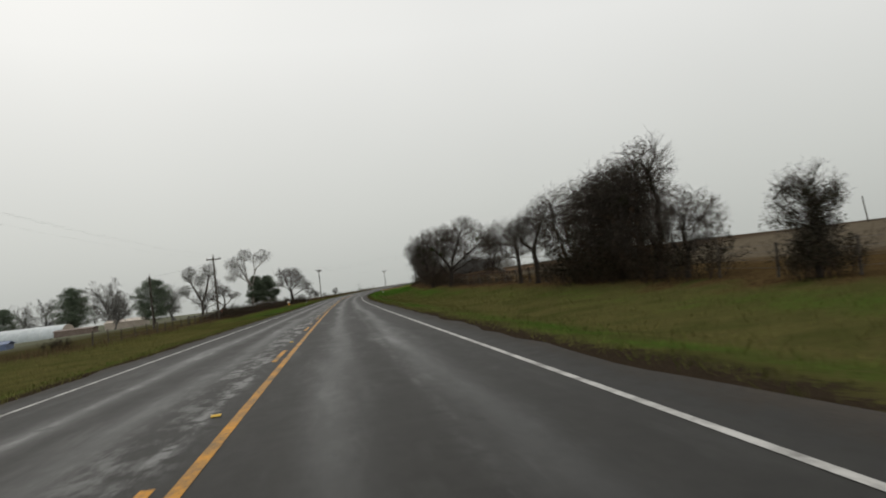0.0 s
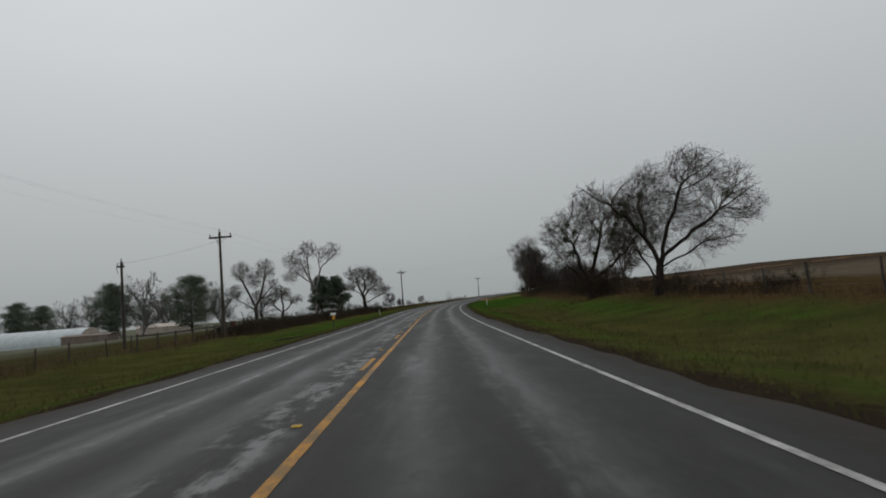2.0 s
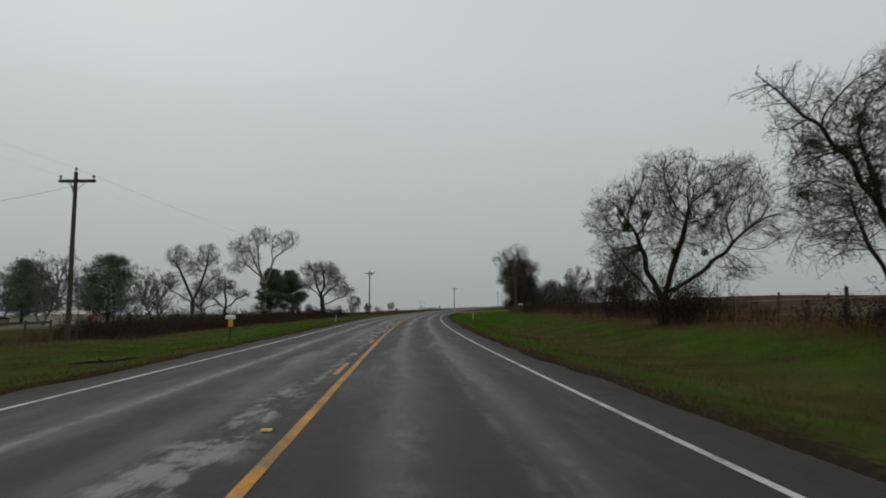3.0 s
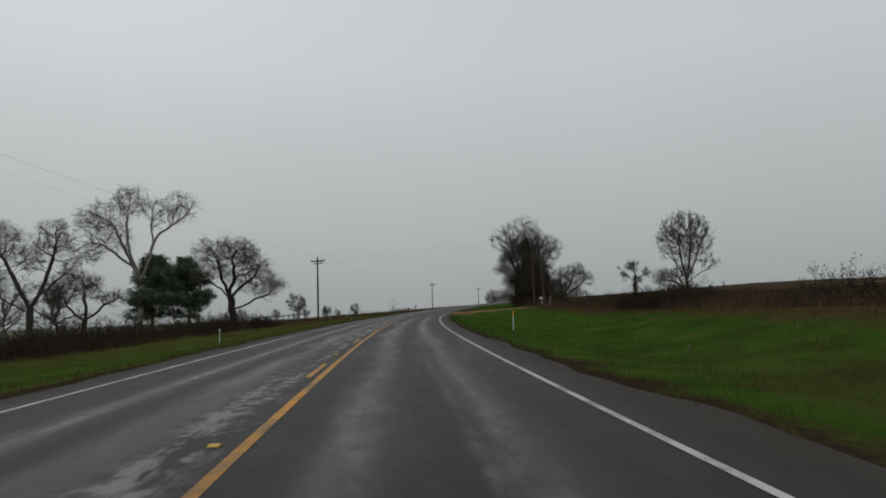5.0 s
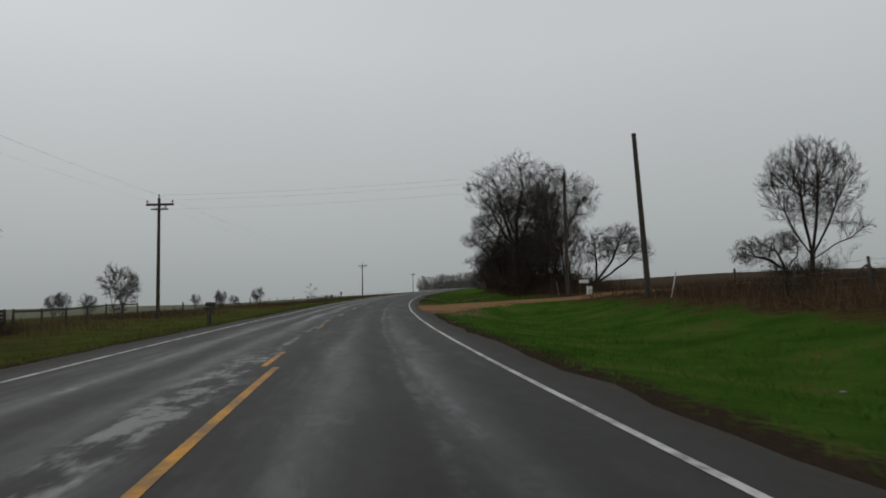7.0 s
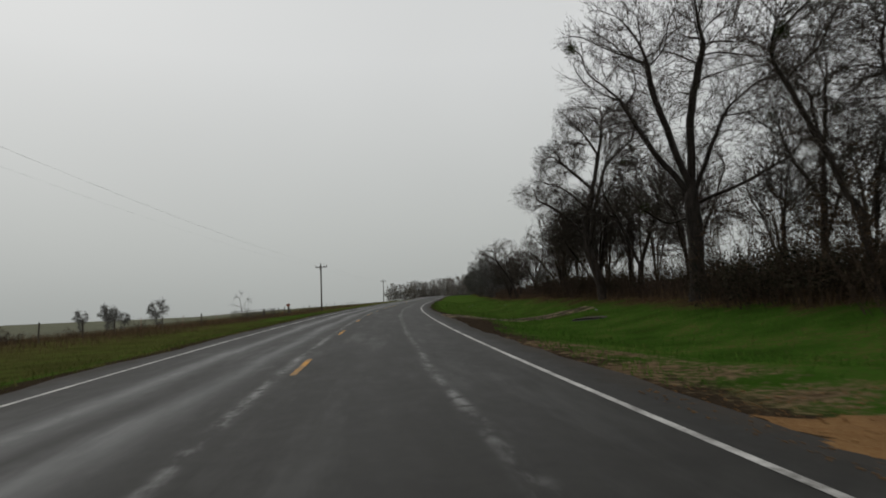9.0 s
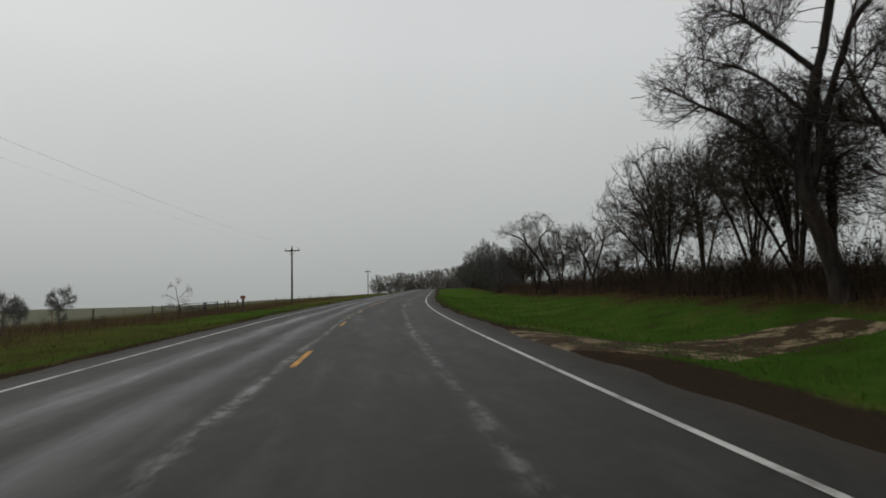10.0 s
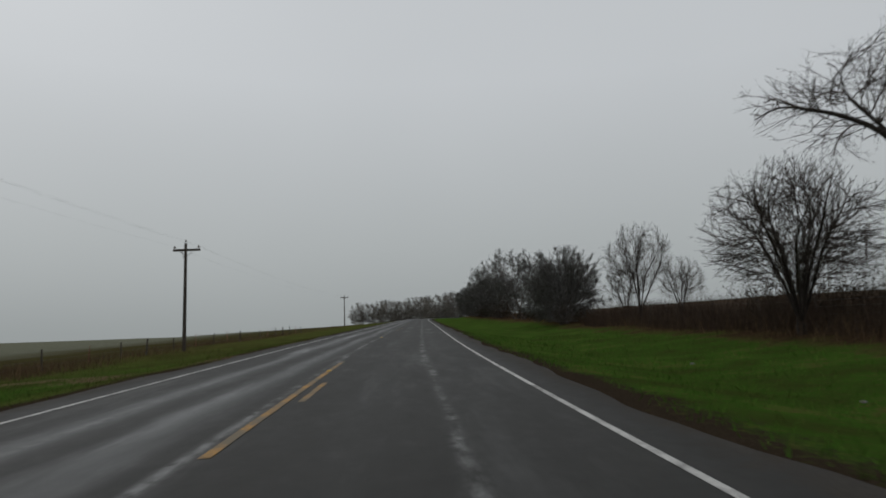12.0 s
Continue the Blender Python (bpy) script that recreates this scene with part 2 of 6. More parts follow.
        m3 = k.calc("MULTIPLY", bell(k, along, 318.0, 2.2), bell(k, lat, -9.0, 5.0))
        m4 = k.calc("MULTIPLY", k.calc("MULTIPLY", bell(k, along, 209.5, 3.5), bell(k, lat, 6.0, 1.6)), 1.4)
        m = k.calc("ADD", k.calc("ADD", k.calc("ADD", m1, m2), m3), m4)
        m = k.calc("MULTIPLY", m, k.span(k.calc("ADD", mid, k.calc("MULTIPLY", fine, 0.6)), 0.68, 0.92))
        col = k.mix(k.span(m, 0.12, 0.45), col, mud)
    else:
        rnd = k.node("ShaderNodeNewGeometry").outputs["Random Per Island"]
        # varied per blade, and lightened overall to offset the blades' self-shading
        col = k.node("ShaderNodeHueSaturation", [("Color", col), ("Value", k.span(rnd, 0, 1, 0.95, 1.7))]).outputs[0]
    return k.done(col, 0.75, k.calc("ADD", fine, tiny) if not blade else None, 0.8, 0.06, 0, 0.0)


def gravel_material():
    k = Nodes("tan_gravel")
    pos = k.coords()
    big, mid, fine = k.noise(pos, 0.35, 5), k.noise(pos, 2.4, 5, 0.65), k.noise(pos, 30, 4, 0.75)
    col = k.mix(k.span(mid, 0.3, 0.7), (0.120, 0.058, 0.020), (0.205, 0.108, 0.042))
    col = k.mix(k.span(fine, 0.45, 0.65), col, (0.26, 0.16, 0.075))
    col = k.mix(k.calc("MULTIPLY", k.span(big, 0.52, 0.68), 0.6), col, (0.085, 0.055, 0.032))
    return k.done(col, 0.85, fine, 0.7, 0.03, 0, 0.05)


def dirt_material():
    k = Nodes("wet_dirt")
    pos = k.coords()
    mid, fine = k.noise(pos, 1.1, 5, 0.65), k.noise(pos, 9.0, 5, 0.75)
    col = k.mix(k.span(fine, 0.3, 0.7), (0.024, 0.016, 0.010), (0.066, 0.045, 0.027))
    col = k.mix(k.calc("MULTIPLY", k.span(mid, 0.50, 0.58), k.span(fine, 0.34, 0.48)), col, (0.23, 0.18, 0.11))
    return k.done(col, 0.85, fine, 0.8, 0.03, 0, 0.04)


def leaf_material(name, dark, light):
    k = Nodes(name)
    rnd = k.node("ShaderNodeNewGeometry").outputs["Random Per Island"]
    col = k.mix(k.calc("POWER", rnd, 1.4), dark, light)
    return k.done(col, 0.8, None, 0, 0, 0, 0.05)


ASPHALT = asphalt_material()
WHITE_LINE = line_material("worn_white_line", (0.50, 0.49, 0.465), (0.14, 0.135, 0.125), 0.12)
YELLOW_LINE = line_material("worn_yellow_line", (0.56, 0.245, 0.010), (0.17, 0.105, 0.04), 0.07)
FADED_LINE = line_material("faded_yellow_line", (0.40, 0.195, 0.02), (0.13, 0.095, 0.05), 0.03)
YELLOW_STUD = simple("yellow_stud", (0.5, 0.32, 0.03), (0.7, 0.45, 0.06), 20, 0.4)
GRASS = grass_material()
BLADES = grass_material("grass_blades", True)
GRAVEL = gravel_material()
DIRT = dirt_material()
BARK = simple("dark_wet_bark", (0.016, 0.013, 0.011), (0.052, 0.043, 0.037), 5, 0.85, 0.6, 0.1, 0, (1, 1, 0.25))
TWIG = simple("grey_brown_twigs", (0.042, 0.035, 0.031), (0.112, 0.095, 0.083), 4, 0.9, 0.1, 0.05)
# the sycamore's pale bark; on the farthest trees it imitates haze
PALE_OR_HAZY_BARK = simple("pale_or_hazy_bark", (0.13, 0.115, 0.10), (0.30, 0.28, 0.25), 4, 0.85, 0.4, 0.2, 0, (1, 1, 0.3))
# greyed and lightened for distant trees: haze mixed into the bark colour
HAZE_BARK = simple("haze_grey_bark", (0.075, 0.070, 0.066), (0.19, 0.185, 0.175), 5, 0.85, 0.4, 0.2, 0, (1, 1, 0.3))
BRUSH = simple("brown_brush", (0.030, 0.021, 0.016), (0.085, 0.060, 0.043), 3, 0.9, 0.1, 0.05)
DRY_LEAF = leaf_material("dry_brown_leaves", (0.025, 0.017, 0.012), (0.085, 0.058, 0.036))
VINE_LEAF = leaf_material("dark_vine_leaves", (0.016, 0.016, 0.011), (0.058, 0.050, 0.032))
# needle tones raised to stand in for haze before the farm
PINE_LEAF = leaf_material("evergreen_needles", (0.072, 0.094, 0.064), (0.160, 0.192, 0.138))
MISTLETOE = leaf_material("mistletoe_leaves", (0.022, 0.030, 0.012), (0.070, 0.080, 0.032))
WEED = leaf_material("dry_weed_stalks", (0.055, 0.034, 0.020), (0.17, 0.115, 0.065))
POLE_WOOD = simple("weathered_pole_wood", (0.035, 0.027, 0.021), (0.095, 0.078, 0.062), 3, 0.85, 0.5, 0.3, 0, (4, 4, 0.3))
POST_WOOD = simple("grey_fence_wood", (0.040, 0.033, 0.027), (0.11, 0.095, 0.08), 5, 0.9, 0.5, 0.2, 0, (3, 3, 0.4))
STEEL = simple("dull_galvanised_steel", (0.10, 0.10, 0.10), (0.22, 0.22, 0.22), 8, 0.5, 0.1, 0.5, 0.6)
WIRE = simple("dark_wire", (0.05, 0.05, 0.05), (0.10, 0.10, 0.10), 8, 0.6, 0.1, 0.5, 0.4)
GLAZE = simple("brown_porcelain", (0.10, 0.08, 0.07), (0.24, 0.22, 0.2), 10, 0.3, 0.1)
WHITE_PAINT = simple("weathered_white_paint", (0.50, 0.50, 0.48), (0.72, 0.72, 0.70), 4, 0.6, 0.2)
WHITE_SHEET = simple("white_roof_sheeting", (0.36, 0.40, 0.41), (0.48, 0.52, 0.53), 0.8, 0.5, 0.1)
CREAM = simple("cream_metal_siding", (0.42, 0.36, 0.30), (0.58, 0.50, 0.43), 0.8, 0.6, 0.1)
BLUE = simple("blue_sheeting", (0.10, 0.13, 0.22), (0.17, 0.21, 0.32), 1.5, 0.6, 0.2)
TAN_WALL = simple("tan_block_wall", (0.16, 0.12, 0.10), (0.24, 0.19, 0.16), 1.5, 0.85, 0.2)
ORANGE = simple("orange_plastic", (0.62, 0.26, 0.015), (0.80, 0.38, 0.03), 5, 0.5, 0.1)
RUST = simple("rust_red_paint", (0.16, 0.055, 0.035), (0.28, 0.12, 0.085), 9, 0.7, 0.3)
BLACK = simple("black_plastic", (0.012, 0.012, 0.012), (0.03, 0.03, 0.03), 6, 0.5, 0.1)
CONCRETE = simple("stained_concrete", (0.10, 0.095, 0.085), (0.24, 0.23, 0.21), 3, 0.9, 0.4)
BARE_EARTH = simple("bare_earth", (0.018, 0.013, 0.009), (0.064, 0.045, 0.030), 6, 0.9, 0.4)
# near-black that paints the shade inside the verge cuts
HOLLOW_SHADE = simple("shade_black_earth", (0.006, 0.005, 0.004), (0.018, 0.014, 0.010), 3, 0.95, 0.4)

# ---- the road's line: heading every 30 m, height every 50 m ----
HEADINGS = [0.19, 0, -0.19, -0.52, -0.82, -1.9, -3.67, -6.02, -8.82, -11.27, -13.12, -15.82, -17.17, -17.25,
            -17.2, -17.16, -17.2, -18.0, -20.0, -23.0, -26.0, -29.0]
HEIGHTS = [0, 0, -0.15, -0.27, 0.03, 0.31, 0.95, 1.62, 2.43, 3.2, 4.0, 4.89, 5.6, 6.0]
SS = np.arange(-30, 601, 2.0)
HH = np.radians(np.interp(SS, np.arange(-30, 601, 30.0), HEADINGS))
HM = (HH[1:] + HH[:-1]) / 2
RX = np.concatenate([[0], np.cumsum(-np.sin(HM) * 2)])
RY = np.concatenate([[0], np.cumsum(np.cos(HM) * 2)])
RX, RY = RX - RX[15], RY - RY[15]
RZ = np.convolve(np.pad(np.interp(SS, np.arange(-50, 601, 50.0), HEIGHTS), 10, mode="edge"), np.ones(21) / 21, "valid")


def ripple(x, y, seed, scale):
    """Smooth unevenness between about -1 and 1."""
    rng = np.random.RandomState(seed)
    out = 0
    for i in range(6):
        a, f, p = rng.uniform(0, 6.28), rng.uniform(0.6, 1.9) / scale, rng.uniform(0, 6.28)
        out = out + np.sin((x * np.cos(a) + y * np.sin(a)) * f + p)
    return out / 3.2


def spot(s, lat):
    """World x, y and road height for places along and across the road."""
    s, lat = np.asarray(s, float), np.asarray(lat, float)
    c = np.clip(s, -30, 600)
    h = np.interp(c, SS, HH)
    over = s - c
    x = np.interp(c, SS, RX) - np.sin(h) * over + np.cos(h) * lat
    y = np.interp(c, SS, RY) + np.cos(h) * over + np.sin(h) * lat
    fall = np.interp(c, [190, 215], [0.0, 0.014]) * np.clip(-lat, 0, 6)
    return x, y, np.interp(c, SS, RZ) - fall, h


LATS = [-2600, -400, -150, -80, -40, -20, -13, -9, -6, -5.2, -4.5, 4.5, 5.2, 6, 9, 13, 16.5, 30, 60, 120, 460]
RISE = [-6, -6, -4.0, -2.4, -1.3, -0.75, -0.8, -0.62, -0.12, -0.03, 0, 0, -0.03, -0.1, -0.5, -0.3, 0.0, 0.45, 1.35, 3.7, 4.6]


def drive_middle(lat):
    return np.interp(lat, [5, 10, 17, 25, 42, 60, 110], [218.5, 220.0, 220.0, 222.0, 230.0, 237.0, 250.0])


def drive_half(lat):
    return np.interp(lat, [5, 10, 17, 25, 42], [8.5, 4.6, 3.3, 2.8, 2.2])


def rise(s, lat):
    """Height of the ground above the road's surface."""
    s, lat = np.asarray(s, float), np.asarray(lat, float)
    out = np.interp(lat, LATS, RISE)
    out = np.where(lat > 16.5, out * np.interp(s, [0, 60, 130, 190], [0.5, 0.5, 0.8, 1.0]), out)
    bank = np.interp(s, [0, 40, 100, 160, 210, 288, 312, 350, 420], [0.10, 0.25, 0.65, 0.60, 0.75, 0.70, 0.25, 0.20, 0.45])
    out = out + bank * np.clip((lat - 11) / 5.5, 0, 1)
    # the pasture dips past the bend; far out it drops to fit the fogged skyline in view
    out = out + np.interp(s, [265, 305], [0, 1]) * np.interp(lat, [-2600, -400, -150, -80, -40, -20, -13], [-25, -8, -2.6, -1.2, -0.8, -0.55, 0])
    x, y, _, _ = spot(s, lat)
    wild = np.clip((np.abs(lat) - 6) / 6, 0, 1)
    out = out + wild * (0.07 * ripple(x, y, 3, 2.2) + 0.10 * ripple(x, y, 5, 9.0)) + np.clip((np.abs(lat) - 30) / 100, 0, 1) * 0.8 * ripple(x, y, 8, 70.0)
    # the gravel drive lies level with the road's edge
    d = np.clip(2.3 - np.abs(s - drive_middle(lat)) / drive_half(lat), 0, 1) * np.clip((lat - 5) / 2, 0, 1) * np.clip((21 - lat) / 4, 0, 1)
    level = np.interp(lat, [5, 16, 22], [-0.04, 0.45, 0.95])
    out = out * (1 - d) + level * d
    return out


def place(s, lat, dz=0.0, turn=0.0, tilt=(0, 0), size=1.0, ground=True):
    """A pose on the ground; turn is measured from the road's heading."""
    x, y, z, h = (float(v) for v in spot(s, lat))
    z += dz + (float(rise(s, lat)) if ground else 0.0)
    return pose(x, y, z, tilt[0], tilt[1], math.degrees(h) + turn) @ Matrix.Scale(size, 4)


# ---- mesh tools ----
def mesh_from(name, verts, faces, material=None, smooth=False, uv=None):
    """A mesh from arrays; faces is one array, or a list of arrays of faces with 3 or 4 corners."""
    me = bpy.data.meshes.new(name)
    verts = np.asarray(verts, np.float32)
    groups = [np.asarray(f, np.int32) for f in (faces if isinstance(faces, list) else [faces])]
    loops = np.concatenate([f.ravel() for f in groups])
    total = np.concatenate([np.full(len(f), f.shape[1], np.int32) for f in groups])
    first = np.concatenate([[0], np.cumsum(total)[:-1]]).astype(np.int32)
    me.vertices.add(len(verts))
    me.vertices.foreach_set("co", verts.ravel())
    me.loops.add(len(loops))
    me.loops.foreach_set("vertex_index", loops)
    me.polygons.add(len(total))
    me.polygons.foreach_set("loop_start", first)
    me.polygons.foreach_set("loop_total", total)
    me.update(calc_edges=True)
    if uv is not None:
        layer = me.uv_layers.new(name="lane")
        layer.data.foreach_set("uv", np.asarray(uv, np.float32)[loops].ravel())
    if smooth:
        me.polygons.foreach_set("use_smooth", np.ones(len(total), bool))
    if material:
        me.materials.append(material)
    return me


def thing(name, label, category, group="", at=None):
    ob = new(name)
    ob.empty_display_size = 0.2
    if at is not None:
        ob.matrix_basis = at
    return tagged(ob, label, category, group)


def part(name, me, parent, label="", material=None):
    """One mesh object under a thing or a part; me is a mesh or a bmesh."""
    if isinstance(me, bmesh.types.BMesh):
        bm, me = me, bpy.data.meshes.new(name)
        bm.to_mesh(me)
        bm.free()
        if material:
            me.materials.append(material)
    ob = new(name, me)
    ob.parent = parent
    return tagged(ob, label) if label else ob


def box(bm, size, at=(0, 0, 0), bevel=0.0, turn=None):
    m = Matrix.Translation(at) @ (turn if turn is not None else Matrix()) @ Matrix.Diagonal((*size, 1))
    made = bmesh.ops.create_cube(bm, size=1.0, matrix=m)["verts"]
    if bevel:
        edges = list({e for v in made for e in v.link_edges})
        bmesh.ops.bevel(bm, geom=edges, offset=bevel, segments=2, affect="EDGES", profile=0.6)
    return bm


def rod(bm, a, b, r0, r1=None, sides=8):
    a, b = Vector(a), Vector(b)
    r1 = r0 if r1 is None else r1
    m = Matrix.Translation((a + b) / 2) @ (b - a).to_track_quat("Z", "Y").to_matrix().to_4x4()
    bmesh.ops.create_cone(bm, cap_ends=True, segments=sides, radius1=r0, radius2=r1, depth=(b - a).length, matrix=m)
    return bm


def fresh():
    return bmesh.new()


# ---- ground, road, drives ----
def strip(name, s_list, lat_list, height, material, smooth=True):
    """A sheet over a net of places along (s) and across (lat) the road."""
    S, L = np.meshgrid(s_list, lat_list, indexing="ij")
    x, y, z, _ = spot(S, L)
    co = np.stack([x, y, z + height(S, L)], -1).reshape(-1, 3)
    ns, nl = S.shape
    i = (np.arange(ns - 1)[:, None] * nl + np.arange(nl - 1)[None]).ravel()
    faces = np.stack([i, i + 1, i + nl + 1, i + nl], -1)
    uv = np.stack([L / 100, S / 100], -1).reshape(-1, 2)
    return mesh_from(name, co, faces, material, smooth, uv)


def spread(*spans):
    return np.unique(np.concatenate([np.arange(a, b + 1e-6, d) for a, b, d in spans]).round(3))


S_NET = spread((-400, -60, 20), (-60, 0, 4), (0, 360, 1.25), (360, 600, 5), (600, 1000, 25), (1000, 3000, 200))
L_NET = spread((-2600, -400, 200), (-400, -100, 25), (-100, -40, 6), (-40, -20, 2), (-20, -5.5, 0.5), (-5.1, -4.3, 0.4), (-4, 4, 4), (4.3, 5.1, 0.4),
               (5.5, 20, 0.5), (20, 40, 2), (40, 100, 6), (100, 460, 20))


# washed-out cuts in the verge: s, lat, turn, size
CUTS = [(253.6, 11.9, -64, 0.95), (97.4, -9.3, 12, 1.0), (306.6, -9.8, 30, 0.9)]


def bare_cut(S, L):
    """True where a cut leaves the ground bare."""
    bare = np.zeros(np.shape(S), bool)
    for s, lat, turn, size in CUTS:
        ca, sa = math.cos(math.radians(turn)), math.sin(math.radians(turn))
        u, v = ((L - lat) * ca + (S - s) * sa) / size, ((S - s) * ca - (L - lat) * sa) / size
        bare |= (u / 1.25) ** 2 + ((v + 0.05) / 0.62) ** 2 < 1
    return bare


def ground_height(S, L):
    under = np.clip((4.8 - np.abs(L)) / 0.4, 0, 1)
    return rise(S, L) - 0.10 * under


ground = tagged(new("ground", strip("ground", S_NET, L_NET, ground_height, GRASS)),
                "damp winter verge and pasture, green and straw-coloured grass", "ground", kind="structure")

S_ROAD = spread((-200, -60, 10), (-60, 0, 2), (0, 340, 0.8), (340, 400, 2), (400, 800, 5))
EDGE = np.array([-1.06, -1, -0.85, -0.7, -0.5, -0.3, -0.1, 0.1, 0.3, 0.5, 0.7, 0.85, 1, 1.06])


def road_mesh():
    S, E = np.meshgrid(S_ROAD, EDGE, indexing="ij")
    w = 4.76 + 0.13 * ripple(S, 0 * S, 11, 3.0) + 0.10 * ripple(S, 0 * S, 12, 0.7)
    wl = 4.74 + 0.13 * ripple(S, 0 * S, 13, 3.0) + 0.10 * ripple(S, 0 * S, 14, 0.7)
    L = E * np.where(E > 0, w, wl)
    x, y, z, _ = spot(S, L)
    co = np.stack([x, y, z + np.where(np.abs(E) > 1.01, -0.16, 0.0)], -1).reshape(-1, 3)
    ns, nl = S.shape
    i = (np.arange(ns - 1)[:, None] * nl + np.arange(nl - 1)[None]).ravel()
    return mesh_from("road", co, np.stack([i, i + 1, i + nl + 1, i + nl], -1), ASPHALT, True, np.stack([L / 100, S / 100], -1).reshape(-1, 2))


road = tagged(new("road", road_mesh()), "wet two-lane asphalt road with worn wheel tracks", "road", kind="structure")


def stripe(name, s0, s1, lat, width, material, label):
    n = max(2, int((s1 - s0) / 1.5) + 1)
    s = np.linspace(s0, s1, n)
    me = strip(name, s, np.array([lat - width / 2, lat + width / 2]), lambda S, L: 0.0 * S + 0.005, material)
    return part(name, me, road, label)


stripe("edge_line", -60, 500, 3.86, 0.092, WHITE_LINE, "worn white edge line")
stripe("edge_line", -60, 500, -3.86, 0.092, WHITE_LINE, "worn white edge line")
stripe("centre_line", -60, 182.5, 0.07, 0.12, YELLOW_LINE, "worn solid yellow line")
stripe("centre_line", 299, 312, -0.22, 0.12, FADED_LINE, "faded solid yellow line")
for k in range(-4, 34):
    s = 62.4 + 12.03 * (k - 4)
    if 309 < s < 345:
        continue
    stripe("dash", s, s + 2.9, -0.17 if s < 295 else 0.05, 0.11, YELLOW_LINE if s < 296 else FADED_LINE, "worn yellow dash")


def stud_mesh():
    bm = fresh()
    box(bm, (0.11, 0.10, 0.02), (0, 0, 0.012), 0.006)
    for v in bm.verts:
        if v.co.z > 0.012:
            v.co.y *= 0.6
    me = bpy.data.meshes.new("road_stud")
    bm.to_mesh(me)
    bm.free()
    me.materials.append(YELLOW_STUD)
    return me


STUD = stud_mesh()
for k in [*range(13), 22, 24, 25, 27]:
    o = part("road_stud", STUD, road)
    o.matrix_basis = place(8.1 + 12.03 * k, -0.22, 0.004, ground=False)


def drive_mesh(name, path, widths, lift, material, seed, step=0.6):
    """A drive along a bent line of (s, lat) places."""
    p = np.array(path, float)
    d = np.concatenate([[0], np.cumsum(np.hypot(*np.diff(p, axis=0).T))])
    t = np.arange(0, d[-1], step)
    S, L = np.interp(t, d, p[:, 0]), np.interp(t, d, p[:, 1])
    for _ in range(2):
        S[1:-1], L[1:-1] = (S[:-2] + S[1:-1] + S[2:]) / 3, (L[:-2] + L[1:-1] + L[2:]) / 3
    ds, dl = np.gradient(S), np.gradient(L)
    n = np.hypot(ds, dl)
    W = np.interp(t, d, widths)
    e = np.linspace(-1, 1, 13)
    w = (W / 2)[:, None] * e[None] * (1 + 0.025 * (np.abs(e) > 0.8) * ripple(t, 0 * t, seed, 1.2)[:, None])
    SS2, LL2 = S[:, None] + (-dl / n)[:, None] * w, L[:, None] + (ds / n)[:, None] * w
    brink = 4.36 + 0.04 * ripple(SS2, 0 * SS2, seed + 1, 1.1)
    LL2 = np.maximum(LL2, brink) if p[0, 1] > 0 else np.minimum(LL2, -brink)
    x, y, z, _ = spot(SS2, LL2)
    co = np.stack([x, y, z + ground_height(SS2, LL2) + lift * (1 - np.abs(e[None]) ** 2) - 0.02 * (np.abs(e[None]) > 0.99)], -1).reshape(-1, 3)
    ns, nl = SS2.shape
    i = (np.arange(ns - 1)[:, None] * nl + np.arange(nl - 1)[None]).ravel()
    return mesh_from(name, co, np.stack([i, i + 1, i + nl + 1, i + nl], -1), material, True)


tagged(new("gravel_drive", drive_mesh("gravel_drive", [(217.6, 1.0)] + [(float(drive_middle(v)), v) for v in (5.5, 10, 17, 25, 42, 60, 110)],
                                      [22.0, 17.6, 9.2, 6.6, 5.6, 4.6, 4.5, 4.5], 0.09, GRAVEL, 21)),
       "tan gravel farm drive leading off the road", "driveway", kind="structure")
tagged(new("dirt_track", drive_mesh("dirt_track", [(259.0, 1.0), (259.8, 5.5), (260.4, 9.0), (260.8, 11.4), (260.6, 14.4)], [9.0, 6.4, 5.0, 4.2, 3.6], 0.03, DIRT, 27, 0.4)),
       "wet brown dirt track over the verge with pale patches", "track", kind="structure")


# ---- trees and shrubs ----
def tubes(path, r0, r1, sides):
    """Tapered tubes along paths of shape (n, k, 3)."""
    n, k, _ = path.shape
    d = np.gradient(path, axis=1)
    d /= np.linalg.norm(d, axis=2, keepdims=True) + 1e-9
    ref = np.where(np.abs(d[..., 2:3]) < 0.9, np.array([0, 0, 1.0]), np.array([1.0, 0, 0]))
    u = np.cross(d, ref)
    u /= np.linalg.norm(u, axis=2, keepdims=True) + 1e-9
    v = np.cross(d, u)
    rad = r0[:, None] + (r1 - r0)[:, None] * np.linspace(0, 1, k)[None]
    a = np.arange(sides) * 2 * np.pi / sides
    ring = u[:, :, None] * np.cos(a)[None, None, :, None] + v[:, :, None] * np.sin(a)[None, None, :, None]
    co = path[:, :, None] + ring * rad[:, :, None, None]
    base = (np.arange(n)[:, None, None] * k + np.arange(k - 1)[None, :, None]) * sides
    j = np.arange(sides)[None, None]
    jn = (j + 1) % sides
    f = np.stack([base + j, base + jn, base + sides + jn, base + sides + j], -1).reshape(-1, 4)
    return co.reshape(-1, 3), f


